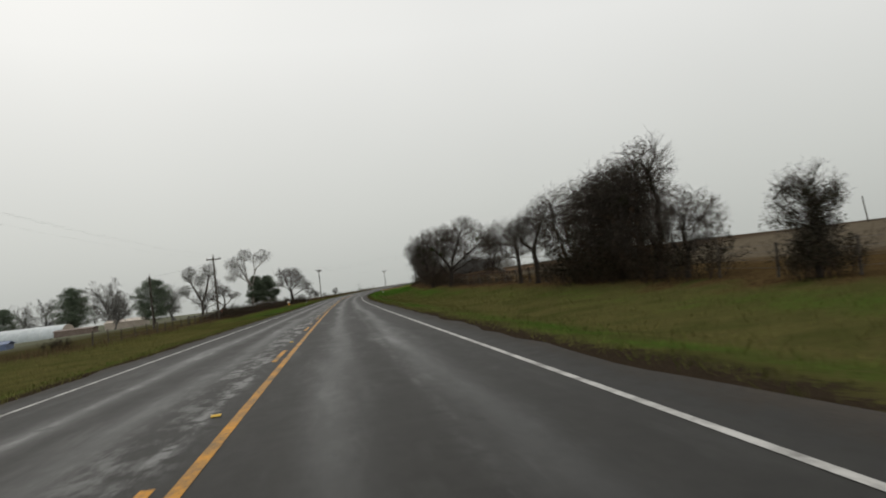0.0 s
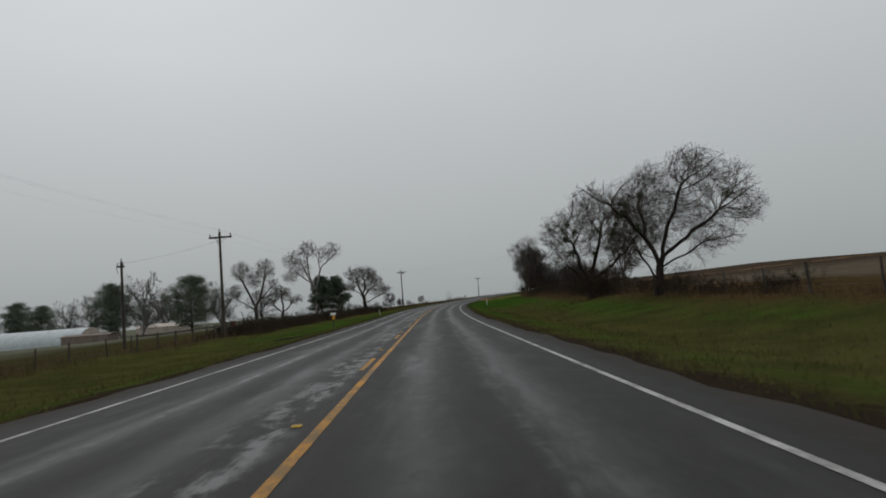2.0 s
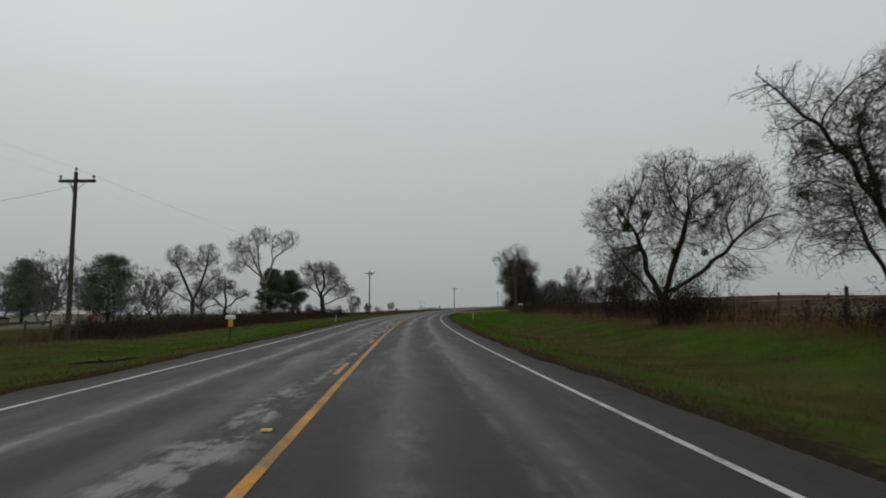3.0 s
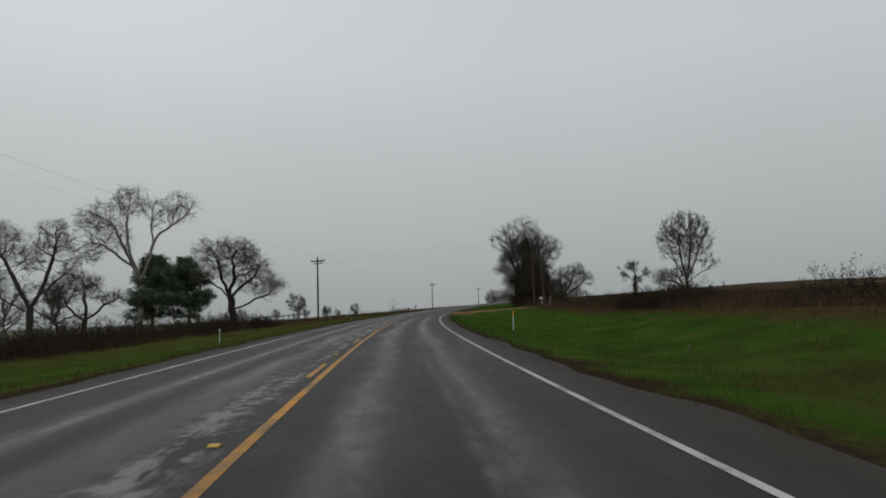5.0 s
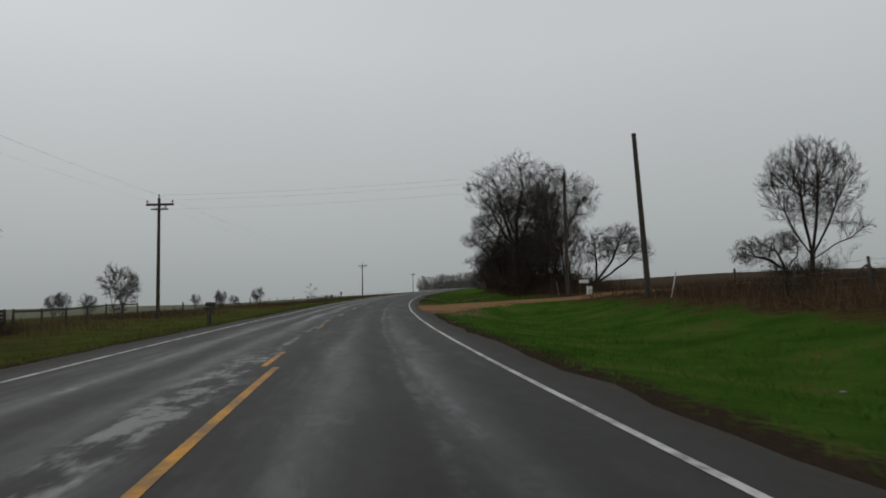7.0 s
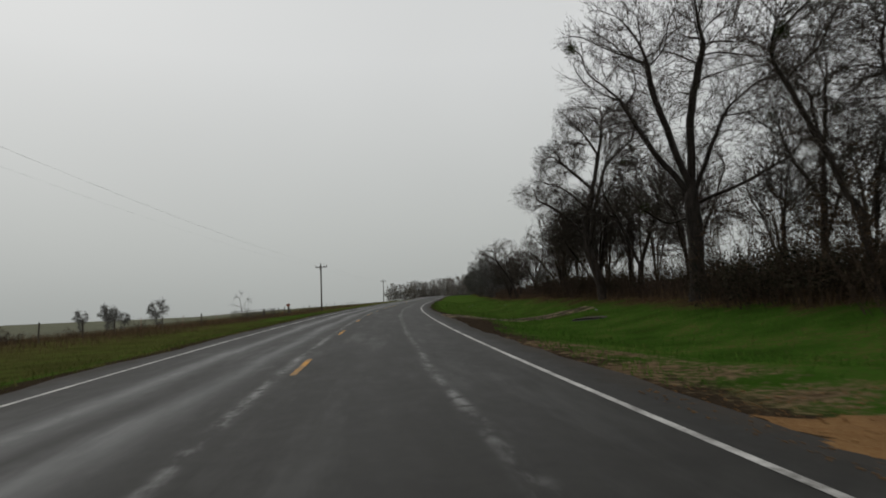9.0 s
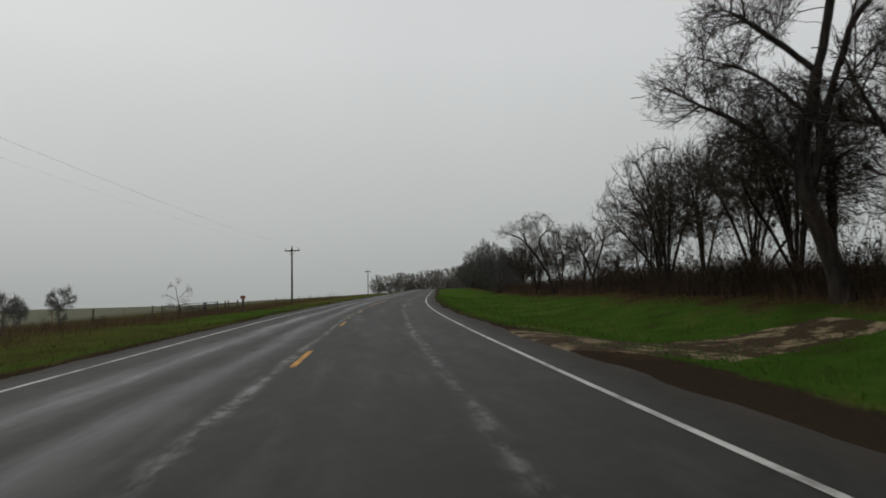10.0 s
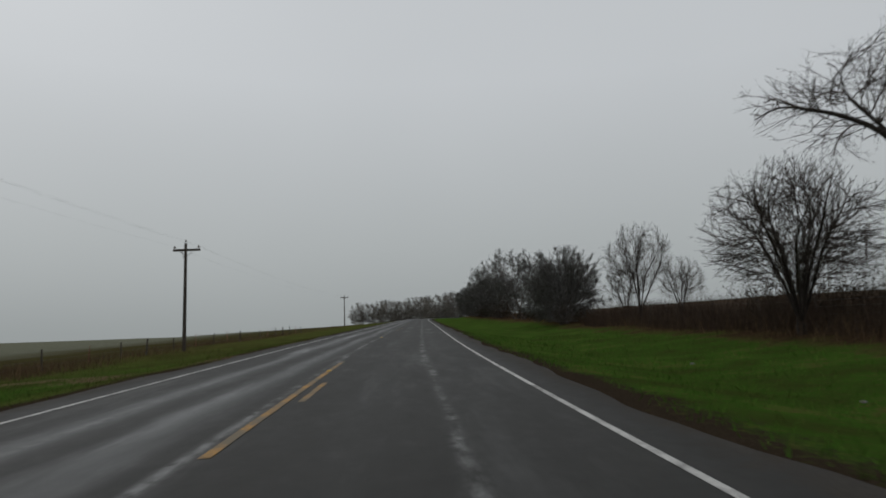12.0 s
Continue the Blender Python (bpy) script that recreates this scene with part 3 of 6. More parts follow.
def spikes(a, b, r):
    """Slim ridged spikes from a to b, for the finest twigs."""
    d = unit(b - a)
    ref = np.where(np.abs(d[:, 2:3]) < 0.9, np.array([0, 0, 1.0]), np.array([1.0, 0, 0]))
    u = unit(np.cross(d, ref))
    v = np.cross(d, u)
    co = np.stack([a + u * r[:, None], a + (v * 0.87 - u * 0.5) * r[:, None], a - (v * 0.87 + u * 0.5) * r[:, None], b], 1).reshape(-1, 3)
    i = np.arange(len(a)) * 4
    return co, np.concatenate([np.stack([i, i + 1, i + 3], -1), np.stack([i + 1, i + 2, i + 3], -1)])


def unit(a):
    return a / (np.linalg.norm(a, axis=-1, keepdims=True) + 1e-9)


def grow(rng, start, direction, length, k, wiggle, lift):
    """Bent paths of k points from each start."""
    n = len(start)
    out = [start]
    d = unit(direction)
    for _ in range(k - 1):
        d = unit(d + rng.normal(0, wiggle, (n, 3)) + np.array([0, 0, lift]))
        out.append(out[-1] + d * (length / (k - 1))[:, None])
    return np.stack(out, 1)


def branch(rng, path, rad0, rad1, length, count, angle, ratio, begin, taper=0.55):
    """Starts, directions, lengths and radii of the children of each path."""
    n, k, _ = path.shape
    t = rng.uniform(begin, 1.0, (n, count))
    t[:, 0] = 1.0
    f = t * (k - 1)
    i = np.minimum(f.astype(int), k - 2)
    w = (f - i)[..., None]
    rows = np.arange(n)[:, None]
    at = path[rows, i] * (1 - w) + path[rows, i + 1] * w
    d = unit(path[rows, i + 1] - path[rows, i])
    side = unit(np.cross(d, unit(rng.normal(0, 1, d.shape))))
    a = np.radians(rng.uniform(angle[0], angle[1], (n, count)))
    a[:, 0] *= 0.4
    nd = d * np.cos(a)[..., None] + side * np.sin(a)[..., None]
    ln = length[:, None] * ratio * (1.15 - 0.55 * (t - begin) / max(1e-3, 1 - begin)) * rng.uniform(0.65, 1.25, (n, count))
    r = (rad0[:, None] + (rad1 - rad0)[:, None] * t) * taper * rng.uniform(0.7, 1.05, (n, count))
    return at.reshape(-1, 3), nd.reshape(-1, 3), ln.ravel(), r.ravel()


def leaf_bits(rng, centres, spread_r, count, size):
    """Small loose triangles round the centres."""
    c = np.repeat(centres, count, axis=0)
    c = c + unit(rng.normal(0, 1, c.shape)) * (rng.uniform(0, 1, (len(c), 1)) ** 0.6) * spread_r
    a, b = unit(rng.normal(0, 1, c.shape)), unit(rng.normal(0, 1, c.shape))
    s = size * rng.uniform(0.6, 1.5, (len(c), 1))
    co = np.stack([c, c + a * s, c + (a * 0.5 + b * 0.55) * s], 1).reshape(-1, 3)
    return co, np.arange(len(co)).reshape(-1, 3)


def room(p, d, centre, half):
    """How far one can go from p along d inside an ellipsoid."""
    q, e = (p - centre) / half, d / half
    A, B, C = (e * e).sum(-1), (q * e).sum(-1), (q * q).sum(-1) - 1
    disc = np.maximum(B * B - A * C, 0)
    return np.where(C < 0, (-B + np.sqrt(disc)) / A, 0.0)


def bare_tree(label, seed, height, width, stems=1, low=0.15, leader=0.45, lean=0.08, open_a=(12, 82), limbs=14, counts=(9, 7, 7), wiggle=0.13, lift=0.05,
              girth=0.016, bark=BARK, twig=TWIG, droop=0.0, vines=0, berries=0, fine_r=0.006, dense=1.0, twig_a=(22, 60), last=3, sleeve=0, group="roadside trees"):
    """A leafless tree inside a rounded outline: trunk and limbs, a crown of ever finer branches, and what grows on it."""
    rng = np.random.RandomState(seed)
    centre = np.array([0, 0, height * (1 + low) / 2])
    half = np.array([width / 2, width / 2, height * (1 - low) / 2])
    ang = rng.uniform(0, 6.28) + np.arange(stems) * 6.28 / stems
    start = np.stack([np.cos(ang), np.sin(ang), 0 * ang], 1) * (0.035 * width * (stems > 1))
    start[:, 2] = -0.25
    slope = lean + (0.24 if stems > 1 else 0)
    d = np.stack([np.cos(ang) * slope, np.sin(ang) * slope, np.ones(stems)], 1)
    length = height * leader * rng.uniform(0.85, 1.1, stems)
    r0 = np.full(stems, height * girth / math.sqrt(stems) * 1.1)
    path = grow(rng, start, d, length, 9, wiggle * 0.45, 0.02)
    wood = [tubes(path, r0 * 1.1, r0 * 0.5, 9)]
    stem = path.reshape(-1, 3).copy()
    foot = np.stack([start, start + np.array([0, 0, 0.30]), start + np.array([0, 0, 0.8])], 1)
    wood.append(tubes(foot, r0 * 1.8, r0 * 1.03, 9))
    # limbs: low ones spread, high ones rise
    t = np.sort(rng.uniform(max(0.12, low * 0.9 / leader), 1.0, limbs))
    t[-min(4, limbs):] = 1.0
    which = np.arange(limbs) % stems
    f = t * 8
    i = np.minimum(f.astype(int), 7)
    at = path[which, i] + (path[which, i + 1] - path[which, i]) * (f - i)[:, None]
    az = np.arange(limbs) * 2.4 + rng.uniform(-0.5, 0.5, limbs)
    polar = np.radians(open_a[1] + (open_a[0] - open_a[1]) * (np.arange(limbs) + rng.uniform(-1, 1, limbs)) / max(1, limbs - 1))
    nd = np.stack([np.cos(az) * np.sin(polar), np.sin(az) * np.sin(polar), np.cos(polar)], -1)
    ln = np.maximum(room(at, nd, centre, half) * rng.uniform(0.72, 1.02, limbs), height * 0.12)
    r = (r0[which] * 1.1 * (1 - 0.55 * t)) * rng.uniform(0.5, 0.75, limbs) * np.clip(ln / (0.4 * height), 0.45, 1.15)
    rad0, rad1 = r, np.maximum(r * 0.25, 0.012)
    path = grow(rng, at, nd, ln, 8, wiggle, lift)
    wood.append(tubes(path, rad0, rad1, 7))
    fine, tips, length = [], None, ln
    ratios, mins = (0.48, 0.50, 0.55), (0.016, 0.011, 0.008)
    caps = (int(170 * min(1.3, dense)), int(620 * dense), int(2500 * dense))
    for n in range(3):
        at, nd, ln, r = branch(rng, path, rad0, rad1, length, counts[n] + 3, twig_a, ratios[n], 0.10, 0.6)
        out = unit(at - centre + np.array([0, 0, 0.1]))
        nd = unit(nd + 0.25 * out)
        gap = room(at, nd, centre, half * 1.06)
        ok = gap > 0.35 * ln
        at, nd, ln, r, gap = at[ok], nd[ok], ln[ok], r[ok], gap[ok]
        ln = np.minimum(ln, gap * rng.uniform(0.8, 1.1, len(ln)))
        # thin out where branches crowd, so that the crown fills evenly
        cell = np.floor((at + nd * ln[:, None] * 0.6) / (width * 0.075)).astype(int)
        _, which_cell, crowd = np.unique(cell, axis=0, return_inverse=True, return_counts=True)
        weight = crowd[which_cell.ravel()] ** 0.75
        keep = np.argsort(rng.exponential(1.0, len(at)) * weight)[:caps[n]]
        at, nd, ln, r = at[keep], nd[keep], np.maximum(ln[keep], 0.025 * height), np.maximum(r[keep], mins[n] * fine_r / 0.006)
        path = grow(rng, at, nd, ln, (6, 3, 2)[n], wiggle * (1.1, 1.0, 0.8)[n], (lift, lift * 0.5 - droop, -droop)[n])
        path[..., 2] = np.maximum(path[..., 2], 0.25)
        rad0, rad1, length = r, np.maximum(r * 0.4, fine_r), ln
        fine.append(tubes(path, rad0, rad1, (4, 3)[n]) if n < 2 else spikes(path[:, 0], path[:, 1] + (path[:, 1] - path[:, 0]) * 0.25, rad0))
        if n == 0:
            tips = path[:, 2:].reshape(-1, 3)
    at, nd, ln, r = branch(rng, path, rad0, rad1, length, last, twig_a, 0.9, 0.05, 0.8)
    path = grow(rng, at, nd, np.clip(ln, 0.35, 1.0), 2, wiggle, -droop)
    path[..., 2] = np.maximum(path[..., 2], 0.15)
    fine.append(spikes(path[:, 0], path[:, 1], np.full(len(at), fine_r * 1.05)))
    ob = thing("tree", label, "tree", group)

    def joined(name, bits, material):
        co, f, k = [], [], 0
        for c, q in bits:
            co.append(c)
            f.append(q + k)
            k += len(c)
        return mesh_from(name, np.concatenate(co), f, material, True)

    part("trunk", joined("trunk", wood, bark), ob)
    part("crown", joined("crown", fine, twig), ob, "fine leafless branches")
    if vines:
        inner = tips[tips[:, 2] < height * 0.82]
        pick = inner[rng.randint(0, len(inner), vines)]
        part("vine_foliage", joined("vine_foliage", [leaf_bits(rng, pick, 0.04 * height + 0.15, 14, 0.065)], VINE_LEAF), ob, "dark tangle of vine leaves")["kind"] = "stuff"
    if sleeve:
        k = rng.randint(0, len(stem) - 1, sleeve)
        c = stem[k] + (stem[k + 1] - stem[k]) * rng.uniform(0, 1, (sleeve, 1))
        part("vine_sleeve", joined("vine_sleeve", [leaf_bits(rng, c[c[:, 2] < height * 0.72], 0.24, 12, 0.06)], VINE_LEAF), ob, "dark vines wrapped round the trunk")["kind"] = "stuff"
    for _ in range(berries):
        c = tips[rng.randint(0, len(tips))][None]
        part("mistletoe", joined("mistletoe", [leaf_bits(rng, c, rng.uniform(0.30, 0.56), 420, 0.07)], MISTLETOE), ob, "round dark green mistletoe clump")["kind"] = "stuff"
    return ob


def tube_run(chains, radii, sides):
    """Tubes along paths of any length, each point with its own radius; the rings turn with the path."""
    groups = {}
    for c, r in zip(chains, radii):
        groups.setdefault(len(c), []).append((c, r))
    a = np.arange(sides) * 2 * np.pi / sides
    out = []
    for k, rows in groups.items():
        path, rad = np.stack([c for c, _ in rows]), np.stack([r for _, r in rows])
        n = len(path)
        d = unit(np.gradient(path, axis=1))
        u = unit(np.cross(d[:, 0], np.where(np.abs(d[:, 0, 2:3]) < 0.8, np.array([0, 0, 1.0]), np.array([1.0, 0, 0]))))
        rings = []
        for i in range(k):
            u = unit(u - d[:, i] * (u * d[:, i]).sum(1, keepdims=True))
            v = np.cross(d[:, i], u)
            ring = u[:, None] * np.cos(a)[None, :, None] + v[:, None] * np.sin(a)[None, :, None]
            rings.append(path[:, i, None] + ring * rad[:, i, None, None])
        base = (np.arange(n)[:, None, None] * k + np.arange(k - 1)[None, :, None]) * sides
        j = np.arange(sides)[None, None]
        jn = (j + 1) % sides
        f = np.stack([base + j, base + jn, base + sides + jn, base + sides + j], -1).reshape(-1, 4)
        out.append((np.stack(rings, 1).reshape(-1, 3), f))
    return out


def bent(points, step):
    """Even steps along a smooth line through a few points."""
    p = np.asarray(points, float)
    d = np.concatenate([[0], np.cumsum(np.linalg.norm(np.diff(p, axis=0), axis=1))])
    t = np.linspace(0, d[-1], max(3, int(d[-1] / step) + 1))
    q = np.stack([np.interp(t, d, p[:, i]) for i in range(3)], -1)
    for _ in range(3):
        q[1:-1] = (q[:-2] + 2 * q[1:-1] + q[2:]) / 4
    return q


def colonise(rng, limbs, lobes, points, step, gnarl, lift, sweep, kill):
    """Branches that grow from the limbs towards free space in the lobes, and end where it is used up."""
    lobes = np.array(lobes, float)
    share = lobes[:, 3:6].prod(1) ** 0.8
    pick = rng.choice(len(lobes), points, p=share / share.sum())
    goal = lobes[pick, :3] + unit(rng.normal(0, 1, (points, 3))) * (rng.uniform(0, 1, (points, 1)) ** 0.42) * lobes[pick, 3:6]
    goal = goal[goal[:, 2] > 0.3]
    pos, par, head = [], [], []
    for n, line in enumerate(limbs):
        q = bent(line, step)
        if n:
            q = q[:max(3, int(len(q) * 0.78))]
        q[1:-1] += rng.normal(0, gnarl * step * 1.1, (len(q) - 2, 3))
        q[1:-1] = (q[:-2] + 2 * q[1:-1] + q[2:]) / 4
        first = -1
        if n:
            first = int(np.argmin([np.linalg.norm(p - q[0]) for p in pos]))
            q = q[1:]
        for i, p in enumerate(q):
            up = first if i == 0 else len(pos) - 1
            head.append(unit(p - pos[up]) if up >= 0 else np.array([0, 0, 1.0]))
            pos.append(p)
            par.append(up)
    pos, par, head = np.array(pos), list(par), np.array(head)
    low = pos[:, 2] < goal[:, 2].min() - 0.5
    gap = np.linalg.norm(goal[:, None] - pos[None], axis=2) + 1e3 * low[None]
    near, dist = gap.argmin(1), gap.min(1)
    kids = np.zeros(60000, int)
    for _ in range(150):
        live = dist > kill
        goal, near, dist = goal[live], near[live], dist[live]
        open_ = kids[near] < 3
        if not len(goal) or not open_.any():
            break
        pull = np.zeros_like(pos)
        np.add.at(pull, near[open_], unit(goal[open_] - pos[near[open_]]))
        who = np.unique(near[open_])
        way = unit(unit(pull[who]) + 0.75 * head[who] + gnarl * rng.normal(0, 1, (len(who), 3)) + np.array([sweep[0], sweep[1], lift]))
        fresh_pos = pos[who] + way * step
        kids[who] += 1
        base = len(pos)
        pos, head = np.concatenate([pos, fresh_pos]), np.concatenate([head, way])
        par.extend(int(w) for w in who)
        gap = np.linalg.norm(goal[:, None] - fresh_pos[None], axis=2)
        j = gap.argmin(1)
        closer = gap[np.arange(len(goal)), j] < dist
        near, dist = np.where(closer, base + j, near), np.where(closer, gap[np.arange(len(goal)), j], dist)
        if len(pos) > 9000:
            break
    return pos, np.array(par), head


def inside(p, lobes, grow_by):
    """Which points lie in one of the lobes at least."""
    q = (p[:, None] - lobes[None, :, :3]) / (lobes[None, :, 3:6] * grow_by)
    return ((q * q).sum(2) < 1).any(1)


def grown_tree(label, seed, limbs, lobes, girth, points=1800, step=0.28, gnarl=0.30, lift=0.03, sweep=(0, 0), tip=0.008, bark=BARK, twig=TWIG,
               reach=1.3, angle=(22, 55), fluff=1.0, droop=0.0, vines=0, vine_top=0.6, berries=0, group="roadside trees"):
    """A leafless tree grown into its own crown: limbs given by a few bends, lobes as (x, y, z, half width, half depth, half height)."""
    rng = np.random.RandomState(seed)
    pos, par, head = colonise(rng, limbs, lobes, int(points * 0.42), step, gnarl * 0.8, lift, sweep, 0.5)
    lobes = np.array(lobes, float)
    n = len(pos)
    leaf = np.ones(n, bool)
    leaf[par[par >= 0]] = False
    end = tip * 1.5
    e = float(np.clip(math.log(max(8, leaf.sum())) / math.log(girth / end), 1.4, 3.2))
    load = np.where(leaf, end ** e, 0.0)
    for i in range(n - 1, 0, -1):
        if par[i] >= 0:
            load[par[i]] += load[i]
    rad = load ** (1 / e)
    rad[:int(np.argmax(pos[:, 2] > 0.6))] *= 1.12
    main = np.full(n, -1)
    order = np.argsort(rad)
    for i in order:
        if par[i] >= 0:
            main[par[i]] = i
    soft = pos.copy()
    ok = (par >= 0) & (main >= 0)
    soft[ok] = 0.5 * pos[ok] + 0.25 * (pos[par[ok]] + pos[main[ok]])
    chains, radii = [], []
    for i in range(n):
        if par[i] >= 0 and main[par[i]] == i:
            continue
        run = [i]
        while main[run[-1]] >= 0:
            run.append(main[run[-1]])
        c, r = soft[run], rad[run]
        if par[i] >= 0:
            c, r = np.concatenate([soft[par[i]][None], c]), np.concatenate([[rad[i] * 1.1], r])
        else:
            r[0] *= 1.5
            r[1:3] *= 1.18
        if len(c) > 1:
            chains.append(c)
            radii.append(r)
    big = [k for k in range(len(chains)) if radii[k][0] > 0.035]
    mid = [k for k in range(len(chains)) if 0.018 < radii[k][0] <= 0.035]
    thin = [k for k in range(len(chains)) if radii[k][0] <= 0.018]

    def pack(rows, sides):
        return tube_run([chains[k] for k in rows], [radii[k] for k in rows], sides) if rows else []

    wood, fine = pack(big, 8), pack(mid, 4) + pack(thin, 3)
    # side branches from all but the thickest wood, twigs on those, shoots on the twigs
    lean = np.array([sweep[0], sweep[1], lift - droop])
    slim = np.flatnonzero((rad < girth * 0.45) & inside(pos, lobes, 1.1))
    at = slim[rng.randint(0, len(slim), int(points * 0.62 * fluff))]
    side = unit(np.cross(head[at], unit(rng.normal(0, 1, (len(at), 3)))))
    a = np.radians(rng.uniform(*angle, len(at)))[:, None]
    d = unit(head[at] * np.cos(a) + side * np.sin(a) + lean)
    ln = reach * rng.uniform(0.5, 1.2, len(at))
    ok = inside(soft[at] + d * ln[:, None], lobes, 1.12)
    at, d, ln = at[ok], d[ok], ln[ok]
    r = np.clip(rad[at] * 0.6, tip * 1.3, tip * 2.2)
    path = grow(rng, soft[at], d, ln, 3, gnarl * 0.6, lean[2] * 0.6)
    fine.append(tubes(path, r, r * 0.5, 3))
    a2, d2, l2, r2 = branch(rng, path, r, r * 0.5, ln, 5, (angle[0], angle[1] + 6), 0.55, 0.12)
    ok = inside(a2 + d2 * l2[:, None], lobes, 1.16)
    a2, d2, l2 = a2[ok], d2[ok] + lean * 0.6, l2[ok]
    r2 = np.full(len(a2), tip * 0.9)
    path = grow(rng, a2, d2, l2, 2, gnarl * 0.5, lean[2] * 0.5)
    fine.append(spikes(path[:, 0], path[:, 1], r2))
    a3, d3, l3, _ = branch(rng, path, r2, r2 * 0.6, l2, 3, angle, 0.66, 0.1)
    fine.append(spikes(a3, a3 + (unit(d3 + lean * 0.4) * l3[:, None]), np.full(len(a3), tip * 0.62)))
    ob = thing("tree", label, "tree", group)

    def joined(name, bits, material):
        co, f, k = [], [], 0
        for c, q in bits:
            c[:, 2] = np.maximum(c[:, 2], -0.3)
            co.append(c)
            f.append(q + k)
            k += len(c)
        return mesh_from(name, np.concatenate(co), f, material, True)

    part("trunk", joined("trunk", wood, bark), ob)
    part("crown", joined("crown", fine, twig), ob, "fine leafless branches")
    top = pos[:, 2].max()
    mids = np.flatnonzero((rad < 0.05) & (pos[:, 2] > top * 0.25) & (pos[:, 2] < top * 0.75))
    if vines:
        k = np.flatnonzero((pos[:, 2] < top * vine_top) & (pos[:, 2] > 0.4))
        part("vine_foliage", joined("vine_foliage", [leaf_bits(rng, soft[k[rng.randint(0, len(k), vines)]], 0.35, 16, 0.06)], VINE_LEAF), ob,
             "dark tangle of vine leaves")["kind"] = "stuff"
    for _ in range(berries):
        c = soft[mids[rng.randint(0, len(mids))]][None]
        part("mistletoe", joined("mistletoe", [leaf_bits(rng, c, rng.uniform(0.24, 0.42), 900, 0.06)], MISTLETOE), ob, "round dark green mistletoe clump")["kind"] = "stuff"
    return ob


def fan(count, height, width, seed, low=0.3):
    """Straight stems that fan out from one foot."""
    rng = np.random.RandomState(seed)
    out = [[(0, 0, -0.2), (0, 0, low)]]
    for i in range(count):
        a = 6.28 * i / count + rng.uniform(-0.4, 0.4)
        w, h = width * rng.uniform(0.35, 1.0), height * rng.uniform(0.75, 1.0)
        out.append([(0, 0, low), (math.cos(a) * w * 0.4, math.sin(a) * w * 0.4, low + (h - low) * 0.5), (math.cos(a) * w, math.sin(a) * w, h)])
    return out


def evergreen(label, seed, height, width, skirt=0.08, group="farm trees"):
    """A cedar or pine: a short trunk and a ragged crown of needle clumps."""
    rng = np.random.RandomState(seed)
    ob = thing("tree", label, "tree", group)
    path = grow(rng, np.array([[0, 0, -0.2]]), np.array([[0.04, 0.02, 1.0]]), np.array([height * 0.92]), 8, 0.04, 0)
    n = 96
    t = rng.uniform(skirt, 1.0, n)
    at = np.stack([np.interp(t, np.linspace(0, 1, 8), path[0, :, i]) for i in range(3)], -1)
    a = rng.uniform(0, 6.28, n)
    out = width / 2 * np.sin(np.pi * np.clip(0.26 + 0.72 * t, 0, 1)) ** 0.65 * rng.uniform(0.55, 1.08, n)
    lp = grow(rng, at, np.stack([np.cos(a), np.sin(a), rng.uniform(0.0, 0.5, n)], -1), np.maximum(out, 0.5), 6, 0.12, 0.04)
    co1, f1 = tubes(path, np.array([height * 0.024]), np.array([0.03]), 8)
    co2, f2 = tubes(lp, 0.02 + 0.05 * (1 - t), np.full(n, 0.012), 4)
    part("trunk", mesh_from("trunk", np.concatenate([co1, co2]), np.concatenate([f1, f2 + len(co1)]), BARK, True), ob)
    hubs = np.concatenate([lp[:, 2], lp[:, 3], lp[:, 4], lp[:, 5], lp[:, 5]])
    hubs = np.repeat(hubs, 4, axis=0) + rng.normal(0, 0.05 * width, (len(hubs) * 4, 3)) * np.array([1, 1, 0.45])
    co, f = leaf_bits(rng, hubs, 0.065 * width, 22, 0.20)
    tagged(part("crown", mesh_from("crown", co, f, PINE_LEAF), ob, "ragged dark evergreen crown"), kind="stuff")
    return ob


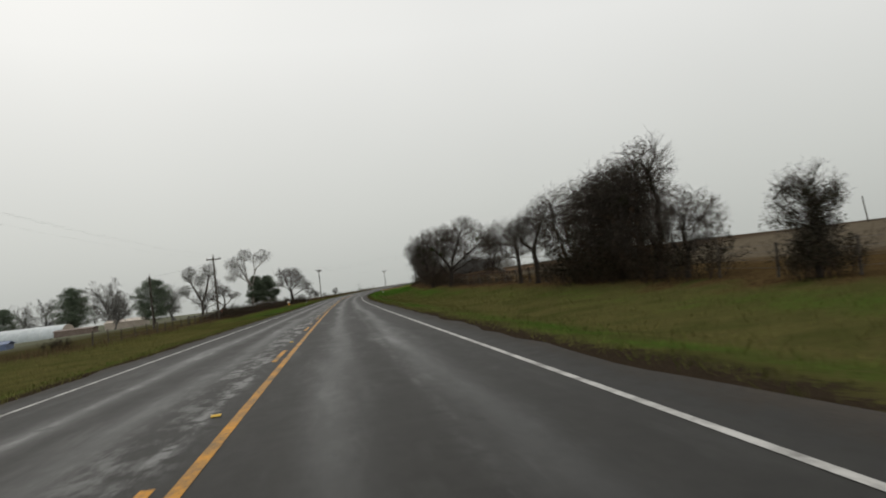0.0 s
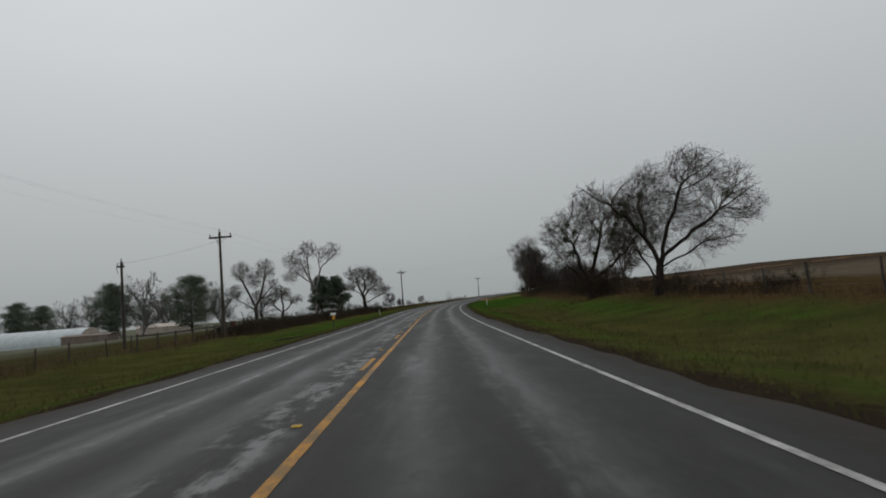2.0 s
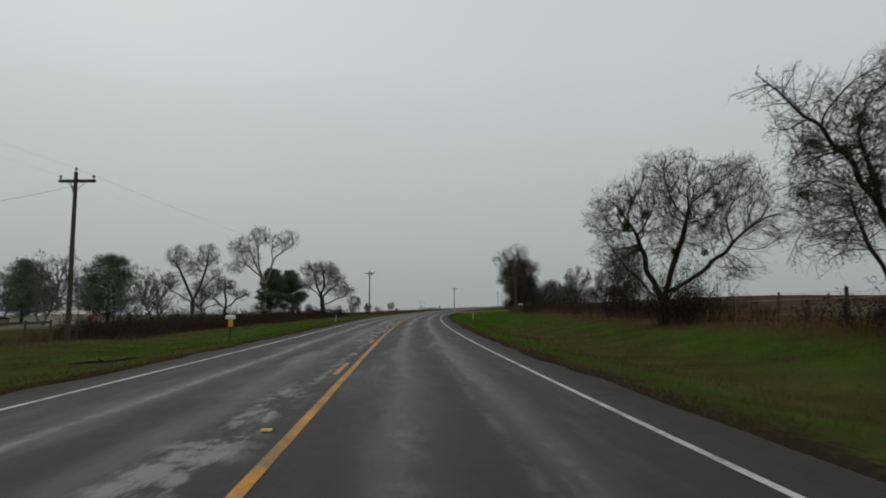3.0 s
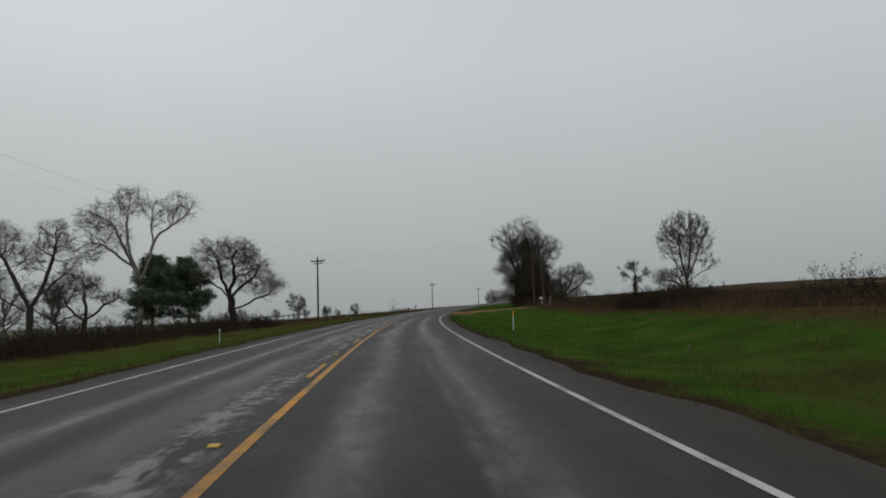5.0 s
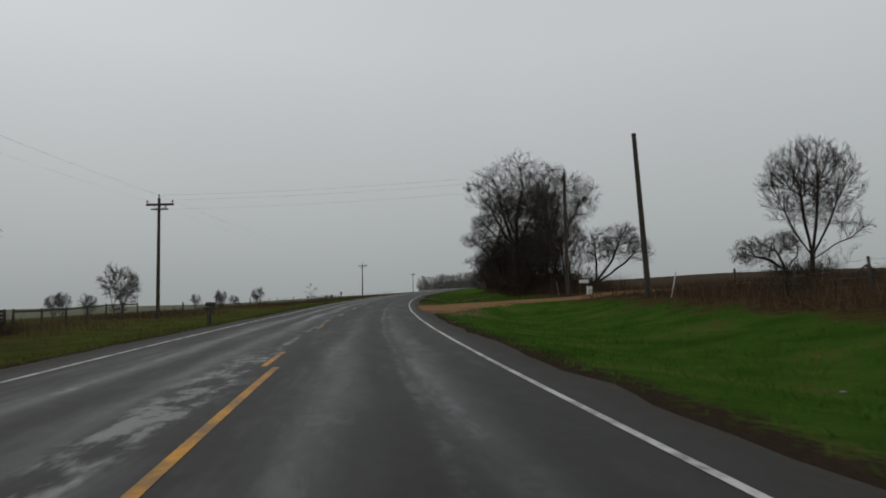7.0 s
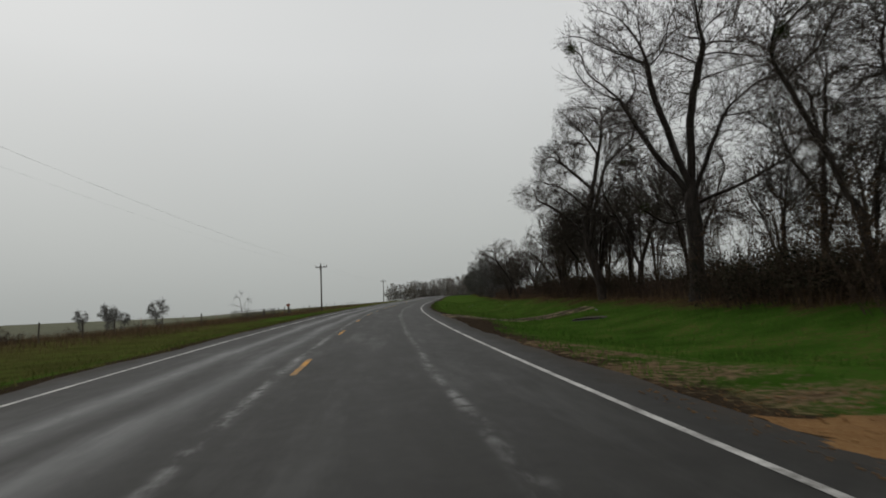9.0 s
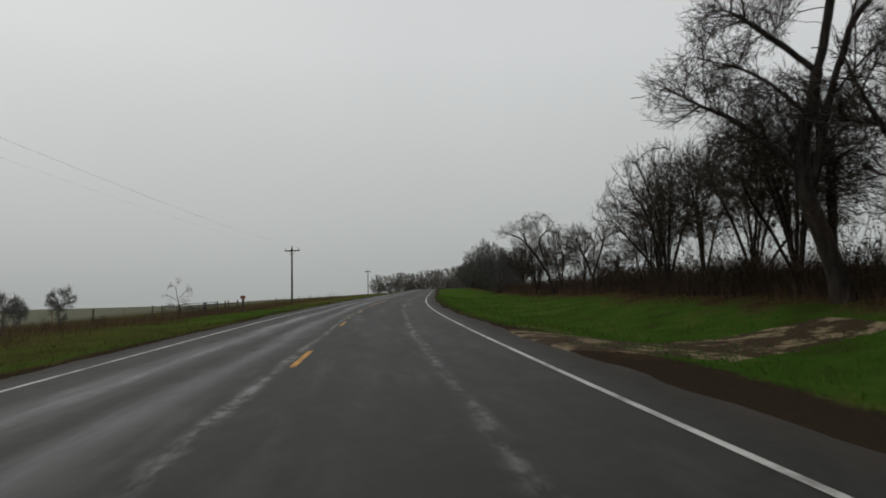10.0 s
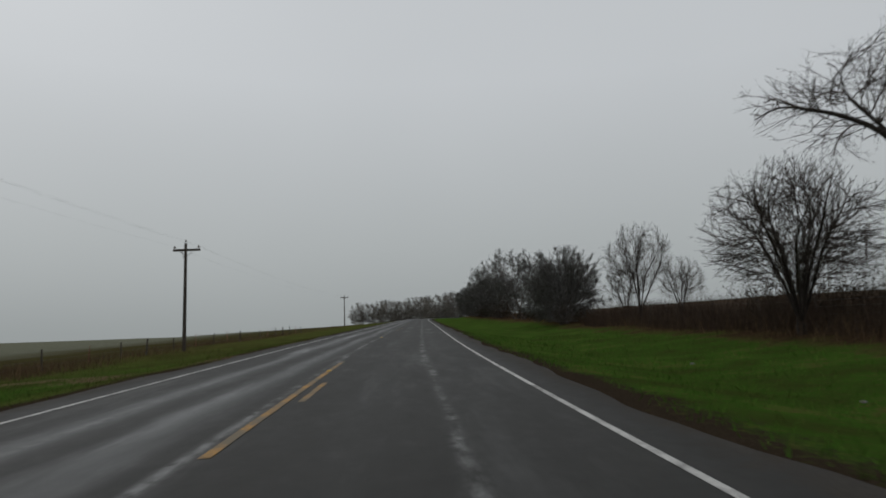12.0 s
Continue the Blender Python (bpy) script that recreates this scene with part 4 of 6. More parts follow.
def shrub(label, seed, height, stems=16, width=0.5, leaves=0, material=BRUSH, leaf=DRY_LEAF, group="fence line brush", fine=2):
    """Many thin stems from the ground, some with withered leaves."""
    rng = np.random.RandomState(seed)
    ang, rr = rng.uniform(0, 6.28, stems), rng.uniform(0, 1, stems) ** 0.5
    start = np.stack([np.cos(ang) * rr, np.sin(ang) * rr, 0 * rr], 1) * height * width * 0.6
    start[:, 2] = -0.12
    d = np.stack([np.cos(ang) * rr * 0.55, np.sin(ang) * rr * 0.55, np.ones(stems)], 1) + rng.normal(0, 0.12, (stems, 3))
    ln = height * rng.uniform(0.6, 0.95, stems)
    path = grow(rng, start, d, ln, 5, 0.13, 0)
    r = np.full(stems, 0.013)
    bits = [tubes(path, r, r * 0.5, 4)]
    at, nd, l2, r2 = branch(rng, path, r, r * 0.5, ln, 6, (25, 70), 0.42, 0.12)
    p2 = grow(rng, at, nd, l2, 3, 0.16, 0.03)
    r2 = np.maximum(r2, 0.006)
    bits.append(tubes(p2, r2, r2 * 0.6, 3))
    at, nd, l3, r3 = branch(rng, p2, r2, r2 * 0.6, l2, fine, (25, 70), 0.5, 0.1)
    p3 = grow(rng, at, nd, l3, 2, 0.1, 0)
    r3 = np.maximum(r3, 0.006)
    bits.append(spikes(p3[:, 0], p3[:, 1], r3))
    ob = thing("shrub", label, "shrub", group)
    co, f, k = [], [], 0
    for c, q in bits:
        c[:, 2] = np.maximum(c[:, 2], -0.1)
        co.append(c)
        f.append(q + k)
        k += len(c)
    part("thicket", mesh_from("thicket", np.concatenate(co), f, material, True), ob)
    if leaves:
        pts = p2[:, 1:].reshape(-1, 3)
        c, q = leaf_bits(rng, pts[rng.randint(0, len(pts), leaves)], 0.2, 4, 0.08)
        c[:, 2] = np.maximum(c[:, 2], 0.02)
        tagged(part("foliage", mesh_from("foliage", c, q, leaf), ob, "withered leaves"), kind="stuff")
    return ob


def plant(kind, spots):
    """Puts copies of one built thing at places (s, lat, turn, size); the first takes the thing itself."""
    for n, (s, lat, turn, size) in enumerate(spots):
        m = place(s, lat, 0.0, turn, size=size)
        if not kind.get("planted"):
            kind.matrix_basis = m
            kind["planted"] = size
        else:
            copy_thing(kind, m @ Matrix.Scale(1 / kind["planted"], 4))


# vine-choked clump near the start
plant(grown_tree("dark vine-choked tree, leafless, by the fence", 101, fan(4, 3.0, 0.6, 21, 0.4), [(0, 0, 2.7, 1.05, 1.1, 0.95), (0, 0, 1.3, 0.95, 1.0, 1.2), (-0.9, 0, 1.9, 0.5, 0.6, 0.5)], 0.11, 700, gnarl=0.5, droop=0.05,
                 reach=0.8, tip=0.006, vines=800, vine_top=0.85), [(19.4, 16.6, -38, 1.06)])
plant(grown_tree("tall tangled leafless tree with dark vines", 102, [[(0, 0, -0.2), (0.1, 0, 1.2)], [(0.1, 0, 1.2), (-0.7, 0.2, 3.2), (-1.2, 0.3, 4.8)], [(0.1, 0, 1.2), (0.2, -0.2, 3.2), (0.0, -0.2, 6.2)]],
                 [(-1.3, 0, 4.6, 1.5, 2.2, 1.6), (-0.1, 0, 5.5, 1.3, 2.0, 1.7), (-0.6, 0, 2.5, 1.9, 2.0, 1.6)], 0.20, 1400, gnarl=0.5, droop=0.12, vines=620, vine_top=0.8, berries=1),
      [(30.5, 16.8, -25, 1.02), (41.0, 18.0, 140, 0.95), (33.6, 17.2, -20, 0.88)])
plant(grown_tree("leafless tree with vines in its lower limbs", 103, fan(4, 4.6, 1.5, 3, 0.5), [(0, 0, 4.0, 2.8, 2.8, 2.2), (-1.2, 0.4, 2.0, 1.8, 1.8, 1.2)], 0.15, 1352, gnarl=0.5, droop=0.1, vines=340),
      [(35.8, 17.3, 30, 1.1), (43.8, 17.2, 80, 1.08), (38.8, 18.0, 300, 1.05), (28.3, 17.0, 160, 0.68)])
# small trees past the clump
plant(grown_tree("small leafless tree with a round open crown", 104, [[(0, 0, -0.2), (-0.05, 0, 1.2), (-0.1, 0, 2.3), (-0.2, 0, 4.0)]],
                 [(-0.4, 0, 3.9, 3.1, 3.1, 1.95)], 0.17, 1456, gnarl=0.16, lift=0.04, tip=0.007), [(57.0, 17.0, -34, 1.0), (134.5, 19.0, 90, 0.5)])
plant(grown_tree("leafless tree with a crooked trunk", 105, [[(0, 0, -0.2), (0.05, 0, 1.6), (-0.1, 0.1, 2.6)], [(-0.1, 0.1, 2.6), (0.5, 0, 3.8), (0.7, 0, 5.2)], [(-0.1, 0.1, 2.6), (-1.0, 0, 3.6), (-1.3, 0, 4.4)]],
                 [(0.6, 0, 4.8, 1.7, 1.8, 1.6), (-1.2, 0, 3.9, 1.3, 1.6, 1.2), (1.0, 0, 3.0, 1.2, 1.2, 0.7)], 0.18, 936, gnarl=0.4, vines=40), [(50.6, 16.6, -27, 1.0)])
# the two wind-swept mesquites with mistletoe
plant(grown_tree("broad wind-swept leafless mesquite with dark wet limbs", 156,
                 [[(0, 0, -0.2), (0.05, 0, 1.0), (0.1, 0, 1.9)], [(0.1, 0, 1.9), (-0.5, -0.6, 3.6), (-1.3, -1.4, 5.0), (-2.2, -2.4, 6.0), (-3.4, -3.4, 7.2)], [(0.05, 0, 0.9), (-0.8, -0.7, 2.4), (-1.4, -1.1, 4.0), (-2.0, -1.3, 5.6)], [(-0.5, -0.6, 3.6), (-0.7, -0.2, 5.4), (-1.2, 0, 7.2)],
                  [(0.1, 0, 1.9), (0.8, -0.3, 3.8), (1.5, -0.4, 6.0), (2.8, -0.2, 8.6)], [(0.3, 0, 2.3), (1.8, 0.3, 3.6), (3.8, 0.2, 5.0), (5.8, 0, 6.3)], [(0.1, 0, 1.7), (1.5, -0.3, 2.4), (3.2, -0.2, 3.2), (4.8, 0, 3.8)]],
                 [(-1.3, 0.2, 6.2, 2.0, 3.0, 1.9), (0.6, 0, 7.4, 2.0, 2.8, 1.6), (2.8, 0, 8.1, 2.0, 2.8, 1.5), (4.7, 0, 6.9, 1.8, 2.4, 1.4), (5.4, 0, 5.3, 1.6, 2.2, 1.3), (4.2, 0, 3.6, 1.6, 1.7, 1.1), (2.8, 0, 2.5, 1.0, 1.2, 0.9), (-2.4, -2.4, 6.4, 1.4, 1.7, 1.1), (-3.5, -3.3, 7.2, 1.4, 1.4, 0.7), (-1.9, -1.2, 4.6, 1.5, 1.7, 1.6), (-2.0, -1.0, 2.6, 1.4, 1.4, 0.9), (1.2, 0, 5.6, 2.4, 2.8, 1.8), (2.8, 0, 4.6, 2.0, 2.0, 1.3), (-0.8, 0.8, 4.0, 2.0, 2.6, 1.6)],
                 0.27, 3300, gnarl=0.42, lift=0.0, sweep=(0.16, 0), berries=6), [(92.8, 16.4, -26, 1.0)])
plant(grown_tree("wide leafless mesquite hung with mistletoe, brush at its foot", 157,
                 [[(0, 0, -0.2), (0.05, 0, 0.9), (0.1, 0, 1.7)], [(0.1, 0, 1.7), (1.3, 0.2, 2.4), (3.6, 0.2, 4.2), (5.0, 0, 6.3)], [(0.1, 0, 1.7), (0.6, -0.4, 3.6), (1.3, -0.4, 5.4), (1.7, -0.2, 7.8)],
                  [(0, 0, 1.3), (-0.8, 0.3, 3.0), (-1.3, 0.3, 4.9), (-2.2, 0.2, 6.8)], [(-0.1, 0, 1.2), (-1.4, -0.4, 2.6), (-2.8, -0.4, 4.2)]],
                 [(-2.5, 0, 6.2, 2.0, 2.8, 2.2), (0.4, 0, 8.2, 2.6, 3.0, 1.9), (3.8, 0, 7.8, 2.4, 2.6, 1.8), (5.4, 0, 5.6, 1.8, 2.2, 1.5), (-2.4, 0, 4.0, 1.8, 2.2, 1.4), (4.2, 0, 3.2, 1.5, 1.6, 1.0), (0.6, 0, 5.6, 2.6, 2.8, 2.0), (2.6, 0, 5.6, 1.9, 2.2, 1.6)],
                 0.27, 3000, gnarl=0.42, lift=0.0, sweep=(0.12, 0), berries=14, vines=160, vine_top=0.3), [(111.3, 16.0, -25, 1.0)])
# fence line, thin trees
plant(bare_tree("thin leafless tree with upright stems", 108, 5.6, 3.6, stems=4, low=0.05, leader=0.6, open_a=(8, 50), wiggle=0.09, lift=0.08, dense=0.6),
      [(137.0, 17.0, 0, 0.82), (128.0, 17.6, 120, 0.8), (124.5, 18.2, 200, 0.7)])
plant(bare_tree("stunted leafless tree, its trunk thick with vine", 109, 3.0, 2.1, low=0.60, leader=0.86, lean=0.01, girth=0.026, open_a=(25, 88), limbs=10, counts=(5, 4, 4), wiggle=0.10, dense=0.14, last=2, vines=14, sleeve=260), [(165.3, 16.6, 0, 1.0)])
# round crown past the gravel drive and its neighbours
plant(grown_tree("tall leafless tree fanning into a round crown", 111,
                 [[(0, 0, -0.2), (0.05, 0, 1.4), (0.1, 0, 2.4)], [(0.1, 0, 2.2), (-1.2, 0.4, 4.4), (-2.6, 0.6, 8.2)], [(0.1, 0, 2.4), (-0.5, -0.6, 5.6), (-0.9, -0.8, 10.2)], [(0.1, 0, 2.4), (0.7, 0.5, 5.8), (1.1, 0.4, 10.8)],
                  [(0.1, 0, 2.2), (1.5, -0.3, 5.0), (2.9, -0.4, 9.0)], [(0.1, 0, 1.8), (2.2, 0, 3.4), (4.6, 0, 4.2)]],
                 [(0.2, 0, 8.8, 4.3, 4.2, 4.5), (3.8, 0, 4.6, 2.0, 1.8, 1.0)], 0.23, 2700, gnarl=0.10, lift=0.14, tip=0.010, angle=(12, 32)), [(232.0, 41.9, -24, 1.0)])
plant(grown_tree("leafless tree fanning into a round crown", 121, fan(6, 5.0, 1.6, 5, 0.7), [(0, 0, 4.5, 2.3, 2.3, 2.4)], 0.11, 1092, gnarl=0.12, angle=(14, 38), fluff=0.6, lift=0.08, tip=0.008),
      [(338.4, 17.4, 0, 1.0), (331.6, 17.6, 100, 0.58), (345.5, 18.6, 220, 0.7)])
plant(grown_tree("low spreading leafless oak with heavy limbs", 112, [[(0, 0, -0.2), (-0.3, 0, 1.0)], [(-0.3, 0, 1.0), (-2.2, 0.3, 2.6), (-4.6, 0.2, 3.0)], [(-0.3, 0, 1.0), (-1.2, -0.5, 3.0), (-2.0, -0.6, 4.4)], [(-0.3, 0, 1.0), (0.8, 0.3, 2.6), (1.4, 0.3, 4.0)]],
                 [(-3.6, 0, 3.4, 2.9, 2.6, 1.8), (-0.4, 0, 4.4, 2.2, 2.4, 1.6)], 0.26, 1248, gnarl=0.4, tip=0.010),
      [(240.0, 44.0, -21, 0.9)])
plant(grown_tree("small leafless tree leaning by the drive, soft with fine twigs", 151, [[(-1.6, 0, -0.2), (-1.3, 0, 0.8)], [(-1.3, 0, 0.8), (-1.2, 0.3, 3.0), (-1.4, 0.3, 5.4)], [(-1.3, 0, 0.8), (0.2, -0.3, 2.6), (1.4, -0.3, 5.6)],
                 [(-1.3, 0, 0.7), (0.8, 0.4, 2.0), (2.6, 0.4, 3.6), (3.4, 0.4, 4.8)]], [(-1.0, 0, 4.0, 1.9, 2.0, 2.0), (1.4, 0, 4.5, 1.9, 2.0, 2.0), (3.0, 0.2, 3.7, 1.4, 1.6, 1.5)], 0.19, 1250, gnarl=0.16, lift=0.10, angle=(12, 34), tip=0.010, twig=HAZE_BARK), [(235.5, 23.5, -10, 1.0)])
# the tall row beside the bend
plant(grown_tree("tall leafless elm with a thick dark trunk", 113,
                 [[(0, 0, -0.3), (-0.05, 0, 2.5), (0, 0, 5.1)], [(0, 0, 5.0), (-1.5, 0.3, 7.1), (-2.7, 0.5, 9.3), (-3.9, 0.6, 12.0)], [(0, 0, 5.1), (-0.9, -0.4, 7.9), (-1.7, -0.6, 10.8), (-1.9, -0.6, 14.2)],
                  [(0, 0, 5.1), (0.1, 0.2, 9.0), (0.9, 0.3, 12.4), (1.3, 0.3, 15.0)], [(0, 0, 4.9), (1.2, 0.6, 8.0), (2.6, 0.8, 10.6)], [(0.05, 0, 4.5), (2.1, -0.3, 5.3), (4.3, -0.4, 6.4), (6.0, -0.4, 6.8)],
                 [(-0.05, 0, 4.0), (-1.2, 0.2, 3.6), (-2.3, 0.2, 4.5), (-3.4, 0.2, 5.2)]],
                 [(-3.2, 0.2, 12.6, 3.0, 3.8, 3.0), (0.4, 0, 14.0, 3.2, 3.8, 3.2), (2.9, 0.4, 10.6, 2.4, 3.0, 2.4), (4.4, -0.3, 7.0, 2.4, 2.2, 1.1), (-3.0, 0, 8.0, 2.2, 3.0, 1.8), (-2.6, 0.2, 5.0, 1.8, 1.8, 1.2), (-0.4, 0, 10.0, 2.6, 3.0, 2.6), (1.6, 0, 7.6, 2.0, 2.2, 1.6)],
                 0.37, 3250, gnarl=0.22, lift=0.05, tip=0.009, fluff=0.75, berries=2, vines=60, vine_top=0.3), [(250.3, 16.4, -24, 1.0)])
plant(grown_tree("tall leafless tree with a crooked trunk and a vine-hung crown", 114,
                 [[(0, 0, -0.2), (-0.2, 0, 2.4), (-0.5, 0, 6.0), (-1.2, 0, 9.8)], [(-0.3, 0, 4.4), (1.2, 0.3, 6.6), (2.8, 0.3, 9.4)], [(-0.2, 0, 2.2), (-1.3, -0.3, 5.2), (-2.2, -0.3, 8.0)], [(-0.5, 0, 5.6), (0.3, -0.4, 8.0), (0.8, -0.4, 11.0)]],
                 [(-0.7, 0, 10.4, 2.6, 3.0, 2.7), (2.3, 0, 9.4, 2.2, 2.4, 2.4), (1.3, 0, 5.4, 1.9, 2.0, 1.5), (-2.2, 0, 7.0, 1.8, 2.0, 1.8), (-0.6, 0, 4.4, 1.8, 2.0, 1.6)],
                 0.19, 2340, gnarl=0.34, lift=0.02, droop=0.06, vines=260, vine_top=0.9, berries=2), [(236.9, 18.6, -23, 1.0), (244.5, 18.9, 90, 0.85)])
plant(grown_tree("leaning leafless tree with twisting limbs", 214,
                 [[(0, 0, -0.2), (-0.5, 0, 2.6), (-1.5, 0.1, 5.0), (-2.6, 0.1, 8.0)], [(0.1, 0, -0.2), (0.8, -0.3, 2.4), (0.5, -0.4, 6.4), (-0.4, -0.4, 8.8)], [(-0.3, 0, 1.8), (0.2, 0.5, 4.2), (1.4, 0.6, 6.6)]],
                 [(-2.1, 0, 8.8, 2.0, 2.4, 2.2), (0.3, 0, 9.8, 2.0, 2.4, 2.2), (1.4, 0.4, 6.4, 1.6, 2.0, 1.6), (-1.6, 0, 5.2, 1.6, 1.8, 1.2), (0.4, 0, 4.2, 1.6, 2.0, 1.4)], 0.15, 1820, gnarl=0.34, vines=170, vine_top=0.8, berries=1),
      [(238.2, 16.5, -23, 1.0), (231.2, 16.8, 130, 0.78)])
plant(grown_tree("leaning leafless tree with a forked trunk and mistletoe", 115,
                 [[(-0.5, 0, -0.3), (-1.0, 0, 2.3), (-1.6, 0, 3.6), (-1.5, 0, 5.5), (-0.9, 0, 7.7), (-0.2, 0, 11.1), (0.1, 0, 13.2)], [(-1.5, 0, 3.5), (-1.1, -0.3, 4.2), (-0.7, -0.4, 6.6), (0.2, -0.4, 9.5), (1.1, -0.4, 12.6)],
                  [(-1.6, 0, 4.4), (-2.4, 0.2, 5.3), (-3.6, 0.2, 6.5), (-6.0, 0.3, 7.9)], [(-1.3, 0, 6.4), (-2.6, -0.3, 7.6), (-4.4, -0.3, 8.9)], [(-0.9, 0, 7.7), (-2.9, -0.2, 9.8), (-4.2, -0.2, 10.8)],
                  [(0.1, -0.4, 9.2), (1.7, 0.1, 10.8), (3.0, 0.1, 11.6)], [(-0.7, -0.4, 6.6), (0.6, 0.3, 8.2), (1.8, 0.4, 9.2)], [(-0.4, 0, 10.2), (-1.6, 0.2, 12.2)]],
                 [(-4.7, 0.1, 7.7, 2.2, 2.4, 1.4), (-3.2, 0, 10.0, 2.0, 2.6, 1.7), (-1.4, 0, 12.6, 2.0, 2.6, 1.8), (1.4, 0, 12.2, 2.2, 2.6, 2.0), (1.5, 0.2, 9.2, 1.5, 1.8, 1.4), (-2.8, 0, 6.4, 2.0, 2.0, 1.5), (-3.4, 0, 4.6, 1.6, 1.6, 1.2)],
                 0.31, 3300, gnarl=0.16, lift=0.04, tip=0.009, angle=(16, 44), fluff=1.0, berries=2), [(263.6, 16.4, -30, 0.96), (271, 20.5, 60, 0.62)])
# thinner wood after the bend
plant(grown_tree("slender many-stemmed leafless tree in a thicket", 116, fan(6, 6.8, 2.2, 8, 0.4) + [[(0, 0, 0.4), (-1.4, 0, 2.4), (-3.2, 0, 4.4)]],
                 [(0, 0, 5.4, 3.2, 3.0, 3.0), (-2.6, 0, 4.4, 1.6, 1.8, 1.6)], 0.17, 1612, gnarl=0.12, lift=0.05, tip=0.010, angle=(14, 40), fluff=0.75),
      [(280.2, 17.0, -30, 1.0), (273.5, 18.4, 140, 0.95), (267.2, 16.6, 20, 0.98), (255.8, 18.6, 75, 1.05)])
plant(grown_tree("thin leafless tree with arching stems in a thicket", 216, fan(4, 6.2, 1.5, 12, 0.5), [(0, 0, 5.0, 2.3, 2.4, 2.9)], 0.13, 988, gnarl=0.16, lift=0.04, tip=0.010, angle=(16, 42), fluff=0.8),
      [(277.0, 17.6, 0, 1.0), (283.8, 17.9, 80, 0.95), (286.8, 18.4, 300, 0.75), (270.0, 18.2, 240, 0.95), (266.0, 20.5, 30, 0.9), (258.8, 19.8, 270, 0.95), (246.5, 18.4, 200, 0.85), (239.8, 17.4, 110, 0.8), (234.4, 17.0, 250, 0.8), (228.6, 17.6, 330, 0.85)])
plant(grown_tree("leaning leafless tree with long arching limbs", 117,
                 [[(0, 0, -0.2), (-0.5, 0, 1.8), (-1.5, 0, 3.3), (-2.4, 0, 4.8), (-3.3, 0, 5.6), (-4.6, 0, 6.1)], [(-0.6, 0, 2.1), (-1.1, -0.3, 4.2), (-1.35, -0.4, 5.8), (-1.2, -0.4, 7.2)],
                  [(-2.6, 0, 5.0), (-3.5, 0.4, 6.4), (-4.0, 0.5, 7.2)], [(-1.3, -0.4, 5.4), (-0.4, -0.3, 6.2), (0.2, -0.2, 6.6)], [(-0.9, 0, 2.6), (0.2, 0.4, 3.8), (0.6, 0.5, 4.8)]],
                 [(-4.6, 0, 6.2, 1.5, 1.6, 0.9), (-1.6, 0, 6.9, 1.9, 1.8, 1.2), (0.1, 0.2, 5.8, 1.0, 1.4, 1.2), (-3.4, 0.3, 6.4, 1.4, 1.5, 1.1), (-2.2, 0, 5.6, 1.2, 1.2, 0.9), (-3.4, 0, 5.0, 1.3, 1.3, 0.7)],
                 0.13, 760, gnarl=0.24, tip=0.009, fluff=0.65), [(306.8, 16.1, -27, 1.0)])
plant(grown_tree("leafless tree forking low into a wide V", 122, [[(0, 0, -0.2), (0.05, 0, 1.3)], [(0.05, 0, 1.3), (-0.8, 0.2, 3.2), (-1.5, 0.2, 5.0)], [(0.05, 0, 1.3), (0.7, -0.2, 3.2), (1.4, -0.2, 5.2)], [(0.05, 0, 1.2), (0, 0.7, 3.4), (0.1, 0.9, 4.8)]],
                 [(-1.2, 0, 4.4, 1.6, 1.7, 1.5), (1.2, 0, 4.6, 1.5, 1.7, 1.4)], 0.13, 780, gnarl=0.14, lift=0.05, tip=0.010, angle=(16, 42), fluff=0.8), [(295.2, 16.8, -30, 0.94), (289.0, 18.6, 120, 0.62), (261.8, 17.8, -30, 1.45)])
plant(grown_tree("leafless bush-like tree fanning from its base", 118, fan(12, 5.4, 2.3, 15, 0.35), [(0, 0, 3.9, 3.1, 3.0, 2.5)], 0.13, 1900, gnarl=0.10, angle=(12, 36), fluff=0.7, lift=0.05, tip=0.010),
      [(316.6, 16.1, 0, 1.0), (291.4, 17.4, 140, 0.5)])
plant(grown_tree("slim upright leafless tree with several stems", 218, fan(5, 5.0, 0.9, 18, 0.5), [(0, 0, 3.9, 1.7, 1.8, 2.3)], 0.10, 858, gnarl=0.12, lift=0.07, tip=0.010, angle=(14, 38), fluff=0.8),
      [(304.6, 16.3, 0, 1.0), (302.8, 18.0, 70, 0.82)])
# twigs of the far wood have the haze in their grey
plant(bare_tree("dense leafless bush-like tree in the far wood", 123, 6.6, 8.6, stems=9, low=0.0, leader=0.3, open_a=(5, 75), limbs=34, counts=(9, 7, 6), wiggle=0.08, lift=0.05, bark=TWIG, twig=HAZE_BARK, fine_r=0.011, dense=1.3, twig_a=(14, 45)),
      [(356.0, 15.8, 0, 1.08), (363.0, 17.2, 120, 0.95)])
plant(bare_tree("thick leafless bush-like tree in the far wood, hazed grey", 124, 6.6, 8.6, stems=9, low=0.0, leader=0.3, open_a=(5, 75), limbs=34, counts=(9, 7, 6), wiggle=0.08, lift=0.05, bark=TWIG, twig=HAZE_BARK, fine_r=0.016, dense=0.8, twig_a=(14, 45)),
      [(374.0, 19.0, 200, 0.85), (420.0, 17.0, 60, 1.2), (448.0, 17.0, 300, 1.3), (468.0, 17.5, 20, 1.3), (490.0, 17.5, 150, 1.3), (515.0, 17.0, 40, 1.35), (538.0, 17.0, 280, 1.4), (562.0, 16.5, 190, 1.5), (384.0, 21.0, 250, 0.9)])
